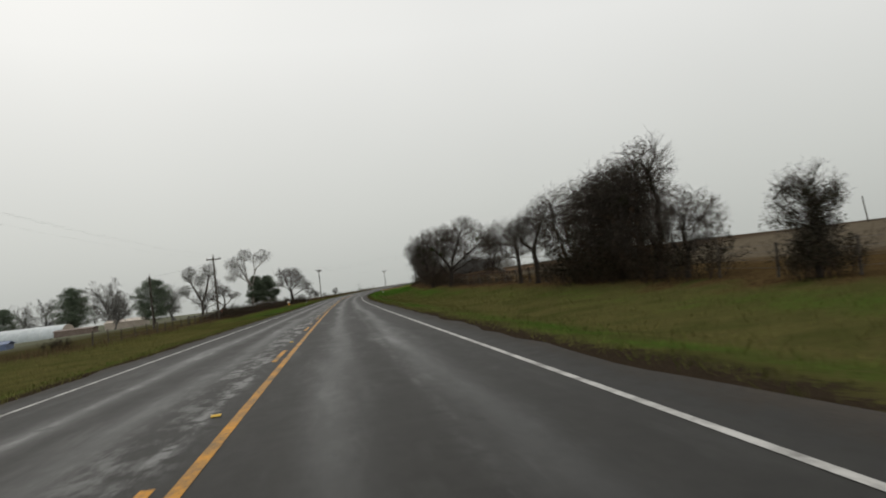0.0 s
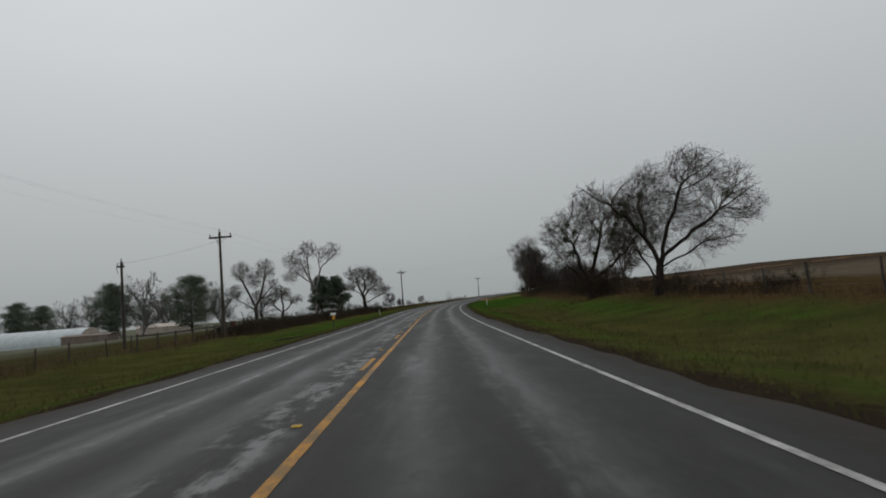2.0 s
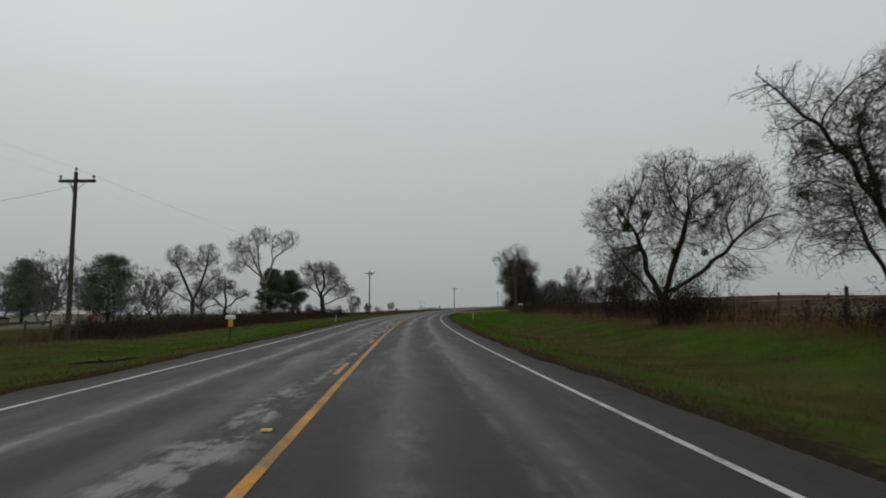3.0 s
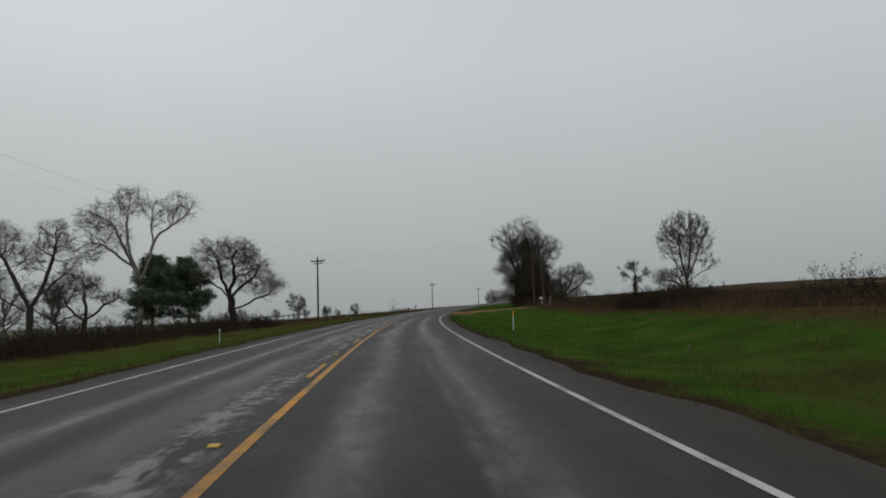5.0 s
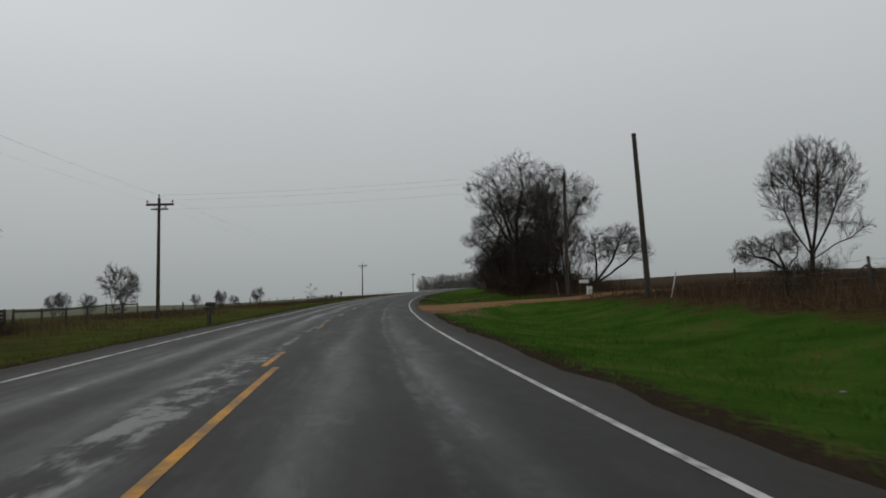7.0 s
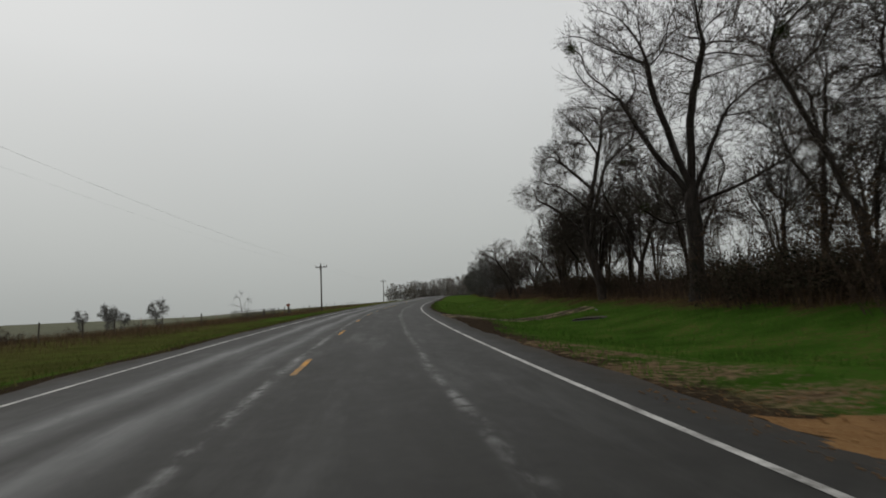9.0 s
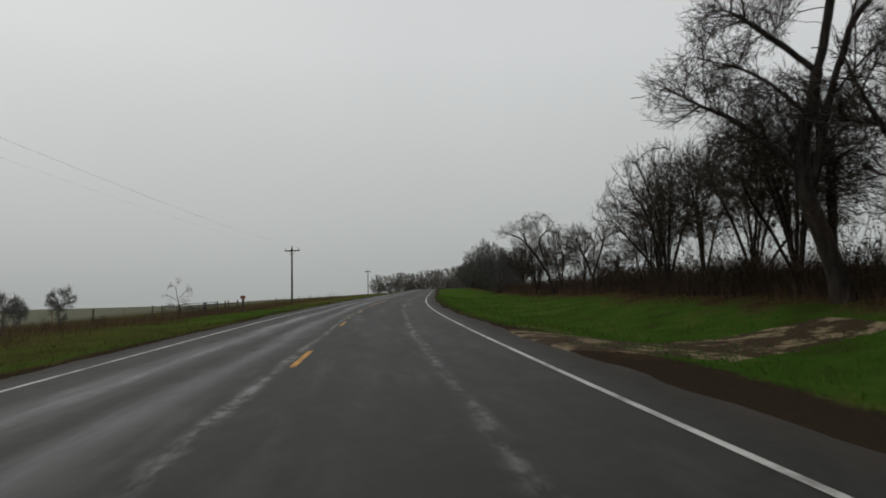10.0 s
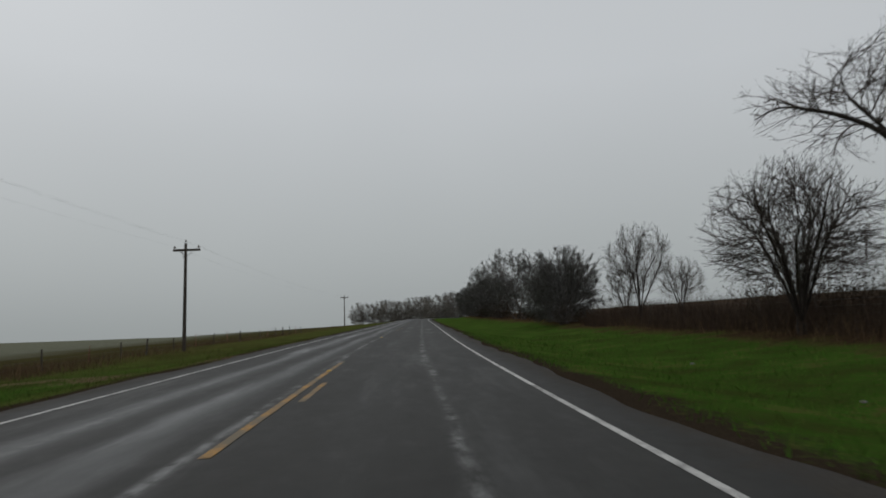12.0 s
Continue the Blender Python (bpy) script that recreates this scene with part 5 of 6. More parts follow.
plant(bare_tree("leafless tree in the far wood, hazed grey", 119, 12.0, 9.5, stems=2, low=0.12, leader=0.4, limbs=18, wiggle=0.12, bark=TWIG, twig=HAZE_BARK, fine_r=0.017, dense=0.45, last=2),
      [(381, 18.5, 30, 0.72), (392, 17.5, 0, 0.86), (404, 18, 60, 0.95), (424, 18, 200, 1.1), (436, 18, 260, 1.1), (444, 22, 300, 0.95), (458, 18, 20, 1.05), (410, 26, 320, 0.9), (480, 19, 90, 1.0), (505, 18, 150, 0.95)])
# the paleness of these trees is haze put into their colour
FAR_TREE = bare_tree("leafless tree at the end of the road, hazed pale grey", 120, 12.0, 12.0, stems=6, low=0.0, leader=0.3, limbs=26, wiggle=0.10, bark=PALE_OR_HAZY_BARK, twig=PALE_OR_HAZY_BARK, fine_r=0.030, dense=0.5, last=2, twig_a=(16, 50))
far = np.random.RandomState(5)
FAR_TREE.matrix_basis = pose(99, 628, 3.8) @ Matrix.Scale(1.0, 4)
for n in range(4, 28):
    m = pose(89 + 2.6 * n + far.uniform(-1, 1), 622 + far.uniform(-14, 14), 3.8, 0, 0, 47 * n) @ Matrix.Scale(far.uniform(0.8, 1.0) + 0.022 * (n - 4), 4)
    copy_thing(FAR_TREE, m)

# the farm's trees; haze is in the grey barks and twigs, not the sycamore's trunk
plant(grown_tree("gnarled leafless oak with dark twisting limbs", 130,
                 [[(0, 0, -0.3), (-0.3, 0, 2.0), (-0.8, 0, 4.2)], [(-0.8, 0, 4.2), (-1.6, 0.3, 6.3), (-2.0, 0.3, 8.4), (-3.0, 0.3, 9.5)], [(-0.8, 0, 4.2), (-0.1, -0.4, 6.0), (-0.5, -0.4, 8.2), (0.3, -0.4, 9.6)],
                  [(-0.3, 0, 2.4), (1.2, 0.2, 2.7), (2.2, 0.2, 3.6), (3.6, 0.2, 3.9), (5.2, 0.2, 4.4)], [(-0.6, 0, 3.6), (0.9, 0.3, 5.2), (1.8, 0.3, 6.0), (3.2, 0.3, 6.8)], [(-0.7, 0, 3.8), (-2.4, -0.4, 5.2), (-3.8, -0.4, 6.4)]],
                 [(-2.2, 0, 9.2, 2.6, 3.0, 1.7), (0.6, 0, 9.0, 2.0, 3.0, 1.7), (2.2, 0, 7.2, 2.0, 2.8, 1.6), (4.0, 0, 5.2, 2.0, 2.6, 1.6), (-3.4, 0, 6.4, 1.6, 2.4, 1.6), (-1.4, 0, 7.2, 1.8, 2.4, 1.6), (0.8, 0, 6.0, 1.8, 2.4, 1.5), (2.6, 0, 4.8, 1.6, 2.0, 1.2)],
                 0.42, 2600, gnarl=0.55, lift=0.0, droop=0.10, tip=0.010, group="farm trees"), [(198.6, -19.8, 24, 1.0)])
plant(bare_tree("leafless oak with a short trunk, behind dark brush", 131, 10.4, 11.0, low=0.15, leader=0.4, open_a=(12, 80), wiggle=0.2, girth=0.026, bark=HAZE_BARK, twig=HAZE_BARK, fine_r=0.014, dense=0.5, last=2, group="farm trees"),
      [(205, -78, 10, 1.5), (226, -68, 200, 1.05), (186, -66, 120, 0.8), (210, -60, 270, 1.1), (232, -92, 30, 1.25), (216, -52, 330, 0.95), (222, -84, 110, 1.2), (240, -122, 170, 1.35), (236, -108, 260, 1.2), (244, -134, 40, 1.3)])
plant(grown_tree("small dark leafless oak with wide crooked limbs", 231,
                 [[(0, 0, -0.3), (0.1, 0, 2.2)], [(0.1, 0, 2.2), (1.4, 0.2, 3.0), (2.6, 0, 4.2), (3.8, 0, 4.4)], [(0.1, 0, 2.2), (0.2, -0.3, 4.4), (-0.3, -0.3, 6.4)], [(0.1, 0, 1.9), (-1.4, 0.3, 3.4), (-2.6, 0.3, 5.0)]],
                 [(-0.3, 0, 6.4, 2.4, 2.6, 1.8), (2.8, 0, 4.8, 1.9, 2.2, 1.3), (-2.8, 0, 5.0, 1.8, 2.2, 1.5)], 0.30, 1248, gnarl=0.5, tip=0.011, droop=0.05, bark=TWIG, twig=TWIG, group="farm trees"), [(208.5, -43.6, 29, 1.1)])
plant(grown_tree("broad leafless pecan with open spreading limbs", 132,
                 [[(0, 0, -0.3), (0.1, 0, 2.0), (0.1, 0, 4.2)], [(0.1, 0, 4.2), (1.6, 0.4, 7.4), (2.6, 0.5, 11.0), (3.0, 0.5, 14.0)], [(0.1, 0, 4.2), (-1.2, -0.5, 7.0), (-3.2, -0.5, 11.0), (-3.6, -0.5, 13.6)], [(0.1, 0, 3.6), (-2.2, 0.4, 5.2), (-4.8, 0.3, 6.4)],
                  [(0.6, 0, 5.4), (3.0, -0.3, 7.8), (4.8, -0.2, 9.6)]],
                 [(2.6, 0, 13.4, 2.6, 3.6, 2.8), (-3.0, 0, 13.0, 2.6, 3.6, 2.6), (-4.6, 0, 8.0, 2.2, 3.0, 2.0), (4.6, 0, 9.4, 1.9, 3.0, 1.8), (0, 0, 10.5, 2.0, 3.0, 2.0)],
                 0.42, 2080, gnarl=0.42, tip=0.012, bark=TWIG, twig=HAZE_BARK, group="farm trees"), [(206.5, -49.6, 33, 1.0)])
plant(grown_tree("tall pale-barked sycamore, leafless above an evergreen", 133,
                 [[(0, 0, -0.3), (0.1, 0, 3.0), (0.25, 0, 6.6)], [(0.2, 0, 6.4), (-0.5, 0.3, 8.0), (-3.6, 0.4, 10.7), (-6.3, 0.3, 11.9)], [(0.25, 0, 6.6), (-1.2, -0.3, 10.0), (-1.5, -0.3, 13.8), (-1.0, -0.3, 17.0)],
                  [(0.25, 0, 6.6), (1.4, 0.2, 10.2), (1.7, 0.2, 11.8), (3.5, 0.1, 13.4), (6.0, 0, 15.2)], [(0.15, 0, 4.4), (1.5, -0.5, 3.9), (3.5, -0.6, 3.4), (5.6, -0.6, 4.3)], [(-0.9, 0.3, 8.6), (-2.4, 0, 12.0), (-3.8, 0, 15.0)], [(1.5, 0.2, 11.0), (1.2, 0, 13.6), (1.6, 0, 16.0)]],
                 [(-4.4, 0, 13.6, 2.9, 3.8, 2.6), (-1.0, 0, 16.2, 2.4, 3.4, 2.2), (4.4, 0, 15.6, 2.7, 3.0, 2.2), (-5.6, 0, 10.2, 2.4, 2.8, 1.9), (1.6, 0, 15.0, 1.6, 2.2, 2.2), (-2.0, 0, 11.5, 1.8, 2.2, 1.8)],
                 0.36, 1612, gnarl=0.36, tip=0.012, bark=PALE_OR_HAZY_BARK, twig=HAZE_BARK, group="farm trees"), [(202.0, -32.8, 29, 1.0)])
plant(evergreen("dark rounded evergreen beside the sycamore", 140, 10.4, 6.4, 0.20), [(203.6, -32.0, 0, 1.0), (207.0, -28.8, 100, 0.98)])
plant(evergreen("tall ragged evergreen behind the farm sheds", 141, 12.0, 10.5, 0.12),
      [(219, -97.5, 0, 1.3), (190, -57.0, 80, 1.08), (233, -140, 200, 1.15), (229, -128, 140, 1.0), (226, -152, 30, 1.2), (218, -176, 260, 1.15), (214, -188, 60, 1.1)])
plant(bare_tree("small leafless tree in the pasture, hazed pale", 142, 4.9, 3.2, stems=3, low=0.12, leader=0.4, open_a=(6, 48), limbs=18, wiggle=0.10, bark=HAZE_BARK, twig=HAZE_BARK, fine_r=0.011, dense=0.4, last=2, group="farm trees"),
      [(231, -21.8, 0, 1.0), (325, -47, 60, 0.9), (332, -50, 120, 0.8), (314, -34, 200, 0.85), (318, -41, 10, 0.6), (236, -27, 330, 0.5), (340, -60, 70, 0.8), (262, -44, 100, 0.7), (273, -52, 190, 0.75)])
plant(bare_tree("dead little tree with sparse crooked branches", 143, 4.0, 3.9, low=0.12, leader=0.95, lean=0.02, open_a=(55, 92), limbs=13, counts=(5, 4, 3), wiggle=0.12, lift=0.0, girth=0.012, dense=0.16, last=1, bark=TWIG, twig=HAZE_BARK, group="farm trees"), [(317.8, -23.1, 0, 1.0)])

# brush along the fences
rng = np.random.RandomState(7)
SHRUBS = [shrub("bare brown brush along the fence", 201, 2.2, 16, 0.55), shrub("low brown brush with withered leaves", 202, 1.5, 18, 0.8, 220),
          shrub("tall dark leafless brush under the trees", 203, 3.0, 14, 0.45, 140), shrub("dense dark bramble with dead leaves", 204, 1.8, 18, 0.7, 340, leaf=VINE_LEAF)]


def brush_run(s0, s1, lat, jitter, step, kinds, sizes):
    s = s0
    while s < s1:
        kind = SHRUBS[kinds[rng.randint(0, len(kinds))]]
        plant(kind, [(s, lat + rng.uniform(-jitter, jitter), rng.uniform(0, 360), rng.uniform(*sizes))])
        s += step * rng.uniform(0.7, 1.3)


brush_run(18.8, 20.2, 16.7, 0.3, 0.4, [2, 3], (0.75, 0.95))
brush_run(29.5, 42, 16.6, 0.5, 0.9, [2, 3], (1.1, 1.6))
brush_run(26.2, 51, 16.8, 0.7, 1.5, [0, 2, 3, 3], (0.8, 1.15))
brush_run(96, 108, 17.2, 0.8, 3.5, [0, 1], (0.6, 0.9))
brush_run(107.5, 113, 16.6, 0.5, 0.9, [2, 3], (1.1, 1.5))
brush_run(108, 124, 17.4, 0.8, 1.7, [0, 2, 3], (0.9, 1.3))
brush_run(124, 150, 18.0, 0.8, 3.4, [0, 1, 3], (0.6, 1.0))
brush_run(152, 200, 18.5, 1.3, 3.0, [1, 0, 3], (0.5, 0.85))
brush_run(234, 300, 17.6, 1.0, 2.1, [0, 0, 2, 3, 3], (0.6, 0.95))
brush_run(236, 248, 15.9, 0.8, 1.4, [2, 3], (1.1, 1.6))
brush_run(262, 275, 16.6, 0.8, 1.5, [2, 3], (1.0, 1.3))
brush_run(300, 400, 18.2, 1.0, 3.2, [0, 2, 3], (0.6, 1.0))
brush_run(284, 328, 20.2, 0.8, 2.4, [2, 0, 3], (1.0, 1.5))
brush_run(400, 480, 17.6, 1.5, 4.5, [2, 3], (1.0, 1.5))
brush_run(118, 208, -20.6, 0.8, 2.2, [0, 1, 3, 3], (0.95, 1.35))
brush_run(120, 206, -18.4, 0.8, 2.0, [1, 3, 3], (0.65, 0.95))
brush_run(162.5, 168, 16.6, 0.6, 0.9, [1, 3], (0.6, 0.85))
brush_run(240, 300, -21.5, 1.2, 7.0, [1, 0], (0.4, 0.7))
brush_run(79.5, 87, 17.8, 0.7, 1.0, [1, 3], (0.55, 0.75))
brush_run(66, 71.5, 17.9, 0.6, 1.0, [1, 3], (0.5, 0.7))
brush_run(66.5, 69, -25.6, 0.5, 0.9, [1, 3], (0.6, 0.8))
brush_run(159.5, 167, 17.8, 0.8, 1.0, [1, 3], (0.7, 0.95))
brush_run(228, 236, 41.5, 2.0, 1.2, [2, 3], (0.9, 1.3))
brush_run(247, 261, 17.8, 0.7, 1.1, [2, 3], (1.0, 1.4))
brush_run(230, 248, 18.4, 0.8, 0.9, [2, 2, 3], (1.1, 1.6))
brush_run(88.5, 95.5, 17.0, 0.6, 0.8, [2, 3], (0.5, 0.8))


# ---- utility poles and wires ----
def utility_pole(label, height, arm=2.4, low_arm=False, braces=True, at=None):
    ob = thing("utility_pole", label, "utility pole", "roadside poles", at)
    bm = fresh()
    rod(bm, (0, 0, -0.5), (0, 0, height), 0.17, 0.115, 14)
    part("pole", bm, ob, material=POLE_WOOD)
    if arm:
        bm = fresh()
        box(bm, (arm, 0.13, 0.19), (0, 0.17, height - 0.55), 0.012)
        part("crossarm", bm, ob, "weathered wooden crossarm", POLE_WOOD)
        if braces:
            for sx in (-1, 1):
                bm = fresh()
                rod(bm, (sx * 0.62, 0.15, height - 0.60), (0, 0.13, height - 1.15), 0.02, 0.02, 6)
                part("brace", bm, ob, material=STEEL)
        for sx in (-1.0, 1.0):
            bm = fresh()
            x = sx * (arm / 2 - 0.12)
            rod(bm, (x, 0.16, height - 0.49), (x, 0.16, height - 0.34), 0.015, 0.015, 6)
            for h, rr in ((0.36, 0.085), (0.29, 0.105), (0.21, 0.075)):
                rod(bm, (x, 0.16, height - h - 0.02), (x, 0.16, height - h + 0.03), rr, rr * 0.75, 10)
            part("insulator", bm, ob, "brown porcelain insulator", GLAZE)
    bm = fresh()
    rod(bm, (0, 0, height - 0.02), (0, 0, height + 0.12), 0.018, 0.018, 6)
    for h, rr in ((0.13, 0.085), (0.20, 0.10), (0.27, 0.07)):
        rod(bm, (0, 0, height + h - 0.02), (0, 0, height + h + 0.03), rr, rr * 0.75, 10)
    part("insulator", bm, ob, "brown porcelain insulator", GLAZE)
    if low_arm:
        bm = fresh()
        box(bm, (1.5, 0.09, 0.12), (0.12, -0.15, height - 1.0), 0.01)
        part("crossarm", bm, ob, "short lower crossarm", POLE_WOOD)
        bm = fresh()
        rod(bm, (0.5, 0.16, height - 1.0), (0.5, 0.16, height - 0.62), 0.05, 0.05, 8)
        part("fuse_cutout", bm, ob, "grey fuse cutout", GLAZE)
    else:
        bm = fresh()
        rod(bm, (-0.42, 0.2, height - 0.62), (-0.30, 0.26, height - 1.25), 0.03, 0.03, 8)
        part("fuse_cutout", bm, ob, "hanging fuse cutout", GLAZE)
    bm = fresh()
    rod(bm, (0.12, -0.1, -0.2), (0.10, -0.06, height * 0.8), 0.012, 0.012, 5)
    part("ground_wire", bm, ob, material=WIRE)
    return ob


def up_pole(s, lat, height):
    return Vector(place(s, lat).translation) + Vector((0, 0, height))


POLES = [(0.5, -20.5, 10.4), (116.0, -20.2, 10.75), (228.4, -17.4, 10.3), (350.2, -18.0, 9.2), (490.0, -21.0, 9.2)]
utility_pole("weathered wooden utility pole with one crossarm", POLES[0][2], at=place(POLES[0][0], POLES[0][1]))
utility_pole("dark wooden utility pole with a crossarm, by a fence corner", POLES[1][2], at=place(116.0, -20.2, turn=-4))
utility_pole("wooden utility pole with two crossarms", POLES[2][2], low_arm=True, at=place(228.4, -17.4, turn=-4))
utility_pole("wooden utility pole with one crossarm in the pasture edge", POLES[3][2], at=place(350.2, -18.0, turn=-6))
utility_pole("grey wooden utility pole far down the road", POLES[4][2], at=place(490, -21, turn=-4))
utility_pole("thin dark service pole with a short top arm", 9.1, 0.9, braces=False, at=place(118.0, -31.3, turn=60))
bm_pole = thing("utility_pole", "leaning bare wooden pole without a crossarm", "utility pole", "roadside poles", place(206.0, 16.6, turn=0, tilt=(0, -3.2)))
bm = fresh()
rod(bm, (0, 0, -0.5), (0, 0, 9.0), 0.17, 0.12, 14)
part("pole", bm, bm_pole, material=POLE_WOOD)
bm = fresh()
rod(bm, (0, 0, 8.99), (0, 0, 9.05), 0.125, 0.10, 14)
part("cap", bm, bm_pole, "dull metal cap", STEEL)
far_pole = thing("utility_pole", "thin bare wooden pole far across the field", "utility pole", "roadside poles", place(140, 119, tilt=(0, -6)))
bm = fresh()
rod(bm, (0, 0, -0.5), (0, 0, 6.1), 0.17, 0.12, 10)
part("pole", bm, far_pole, material=POLE_WOOD)
utility_pole("wooden utility pole with a crossarm seen end on", 10.3, 2.0, at=place(225.4, 17.0, turn=80))


def wire(name, a, b, sag, label, r=0.008):
    cu = bpy.data.curves.new(name, "CURVE")
    cu.dimensions = "3D"
    cu.bevel_depth, cu.bevel_resolution = r, 1
    sp = cu.splines.new("POLY")
    n = 25
    sp.points.add(n - 1)
    for i in range(n):
        t = i / (n - 1)
        p = Vector(a).lerp(Vector(b), t)
        sp.points[i].co = (p.x, p.y, p.z - sag * 4 * t * (1 - t), 1)
    cu.materials.append(WIRE)
    return tagged(new(name, cu), label, "cable", "overhead wires")


for (s0, l0, h0), (s1, l1, h1) in zip(POLES[:-1], POLES[1:]):
    a, b = up_pole(s0, l0, h0), up_pole(s1, l1, h1)
    side = (b - a).cross(Vector((0, 0, 1))).normalized()
    for off, dz in ((-1.08, -0.22), (0, 0.26), (1.08, -0.22)):
        wire("overhead_wire", a + side * off + Vector((0, 0, dz)), b + side * off + Vector((0, 0, dz)), 1.1, "thin dark overhead wire along the road", 0.0022)
a, b = up_pole(228.4, -17.4, 10.3), up_pole(225.4, 17.0, 10.3)
for off, dz in ((-0.7, -0.3), (0.05, 0.25), (0.7, -0.9)):
    wire("overhead_wire", a + Vector((0.2, off, dz)), b + Vector((0, off, dz)), 0.35, "thin dark wire crossing over the road", 0.0042)
wire("overhead_wire", up_pole(116.0, -20.2, 9.9), up_pole(118.0, -31.3, 8.9), 0.25, "thin service wire to the farm pole", 0.008)


# ---- fences and gates ----
def post_mesh(height, r, name="fence_post"):
    bm = fresh()
    rod(bm, (0, 0, -0.3), (0, 0, height), r, r * 0.9, 8)
    rod(bm, (0, 0, height - 0.002), (0, 0, height + 0.02), r * 0.9, r * 0.55, 8)
    me = bpy.data.meshes.new(name)
    bm.to_mesh(me)
    bm.free()
    return me


THIN_POST, THICK_POST, STEEL_POST = post_mesh(1.28, 0.055), post_mesh(1.35, 0.075), post_mesh(1.25, 0.022)
THIN_POST.materials.append(POST_WOOD)
THICK_POST.materials.append(POST_WOOD)
STEEL_POST.materials.append(RUST)


def fence(label, s0, s1, lat0, lat1, step, wires=(0.35, 0.65, 0.95, 1.2), thick_every=5, seed=1, steel=False):
    ob = thing("fence", label, "fence", "roadside fences")
    rng = np.random.RandomState(seed)
    s, n, ends = s0, 0, []
    while s <= s1:
        lat = lat0 + (lat1 - lat0) * (s - s0) / max(1, s1 - s0)
        me = THICK_POST if n % thick_every == 0 else (STEEL_POST if steel and n % 2 else THIN_POST)
        o = part("fence_post", me, ob)
        o.matrix_basis = place(s, lat, rng.uniform(-0.12, 0.08), rng.uniform(0, 360), (rng.uniform(-4, 4), rng.uniform(-4, 4)))
        ends.append(o.matrix_basis.translation.copy())
        s += step * rng.uniform(0.85, 1.15)
        n += 1
    for h in wires:
        cu = bpy.data.curves.new("fence_wire", "CURVE")
        cu.dimensions = "3D"
        cu.bevel_depth, cu.bevel_resolution = 0.0045, 0
        sp = cu.splines.new("POLY")
        sp.points.add(len(ends) - 1)
        for i, p in enumerate(ends):
            sp.points[i].co = (p.x, p.y, p.z + h, 1)
        cu.materials.append(WIRE)
        o = new("fence_wire", cu)
        o.parent = ob
    return ob


fence("barbed wire fence on wooden posts along the field", 14, 128, 17.0, 17.4, 4.2, seed=2)
fence("barbed wire fence on thin posts through dry weeds", 186, 204, 18.0, 18.4, 4.4, seed=3)
fence("old wire fence half hidden in brush", 232, 345, 18.4, 18.2, 4.6, seed=4)
fence("wire fence on dark wooden posts beside the pasture", 62, 97, -20.5, -20.6, 4.0, seed=5)
fence("wire fence on wooden posts under the trees", 118, 206, -21.2, -20.4, 4.0, seed=6)
fence("wire pasture fence on thin posts", 243, 304, -20.5, -20.2, 5.0, seed=7, steel=True)
fence("wire pasture fence on thin steel posts", 322, 420, -19.6, -20.0, 5.2, seed=8, steel=True)


def rail_fence(label, places, height, rails, board=(0.04, 0.14)):
    """Posts at places with boards or pipes from one to the next."""
    ob = thing("fence", label, "fence", "roadside fences")
    tops = []
    for s, lat in places:
        o = part("fence_post", THICK_POST, ob)
        o.matrix_basis = place(s, lat)
        tops.append(o.matrix_basis.translation.copy())
    for a, b in zip(tops[:-1], tops[1:]):
        for h in rails:
            bm = fresh()
            d = (b - a).normalized()
            m = Matrix.Translation((a + b) / 2 + Vector((0, 0, h * height))) @ d.to_track_quat("X", "Z").to_matrix().to_4x4()
            bmesh.ops.create_cube(bm, size=1.0, matrix=m @ Matrix.Diagonal(((b - a).length, board[0], board[1], 1)))
            part("rail", bm, ob, material=POST_WOOD)
    return ob


rail_fence("grey wooden rail fence by the utility pole", [(98, -20.6), (101.5, -20.6), (105, -20.6), (108.5, -20.5), (112, -20.5), (115.0, -20.7)], 1.3, [0.93])
rail_fence("dark board fence, weathered, under the oak", [(204, -19.6), (206.2, -19.5), (208.4, -19.5), (210.6, -19.4)], 1.35, [0.25, 0.42, 0.59, 0.76, 0.92], (0.035, 0.16))
rail_fence("open wooden rail fence at the pasture", [(212.5, -20.0), (216, -20.2), (219.5, -20.4), (223, -20.6), (226.5, -20.8), (230, -21), (233, -21)], 1.3, [0.92])
rail_fence("low wooden rail fence beside a field entrance", [(312.0, -18.6), (314.8, -18.2), (317.6, -17.9), (320.4, -17.7)], 1.05, [0.95], (0.06, 0.10))


def tube_gate(label, a, b, height):
    A, B = place(*a).translation, place(*b).translation
    ob = thing("metal_gate", label, "gate", "field gates")
    for p in (A, B):
        o = part("gate_post", THICK_POST, ob)
        o.matrix_basis = Matrix.Translation(p)
    d = (B - A)
    for h in (0.22, 0.42, 0.62, 0.84, 1.08, 1.30):
        bm = fresh()
        rod(bm, A + d * 0.04 + Vector((0, 0, h * height)), A + d * 0.96 + Vector((0, 0, h * height)), 0.026, None, 8)
        part("bar", bm, ob, material=POST_WOOD)
    for t in (0.04, 0.28, 0.5, 0.74, 0.96):
        bm = fresh()
        p = A + d * t
        rod(bm, p + Vector((0, 0, 0.18 * height)), p + Vector((0, 0, 1.32 * height)), 0.028, None, 8)
        part("upright", bm, ob, material=POST_WOOD)
    return ob


tube_gate("dark metal tube gate, closed, between wooden posts", (310.2, -22.1), (310.8, -16.9), 1.0)
tube_gate("short dark cattle panel beside the gate", (308.6, -19.8), (311.6, -18.3), 0.75)

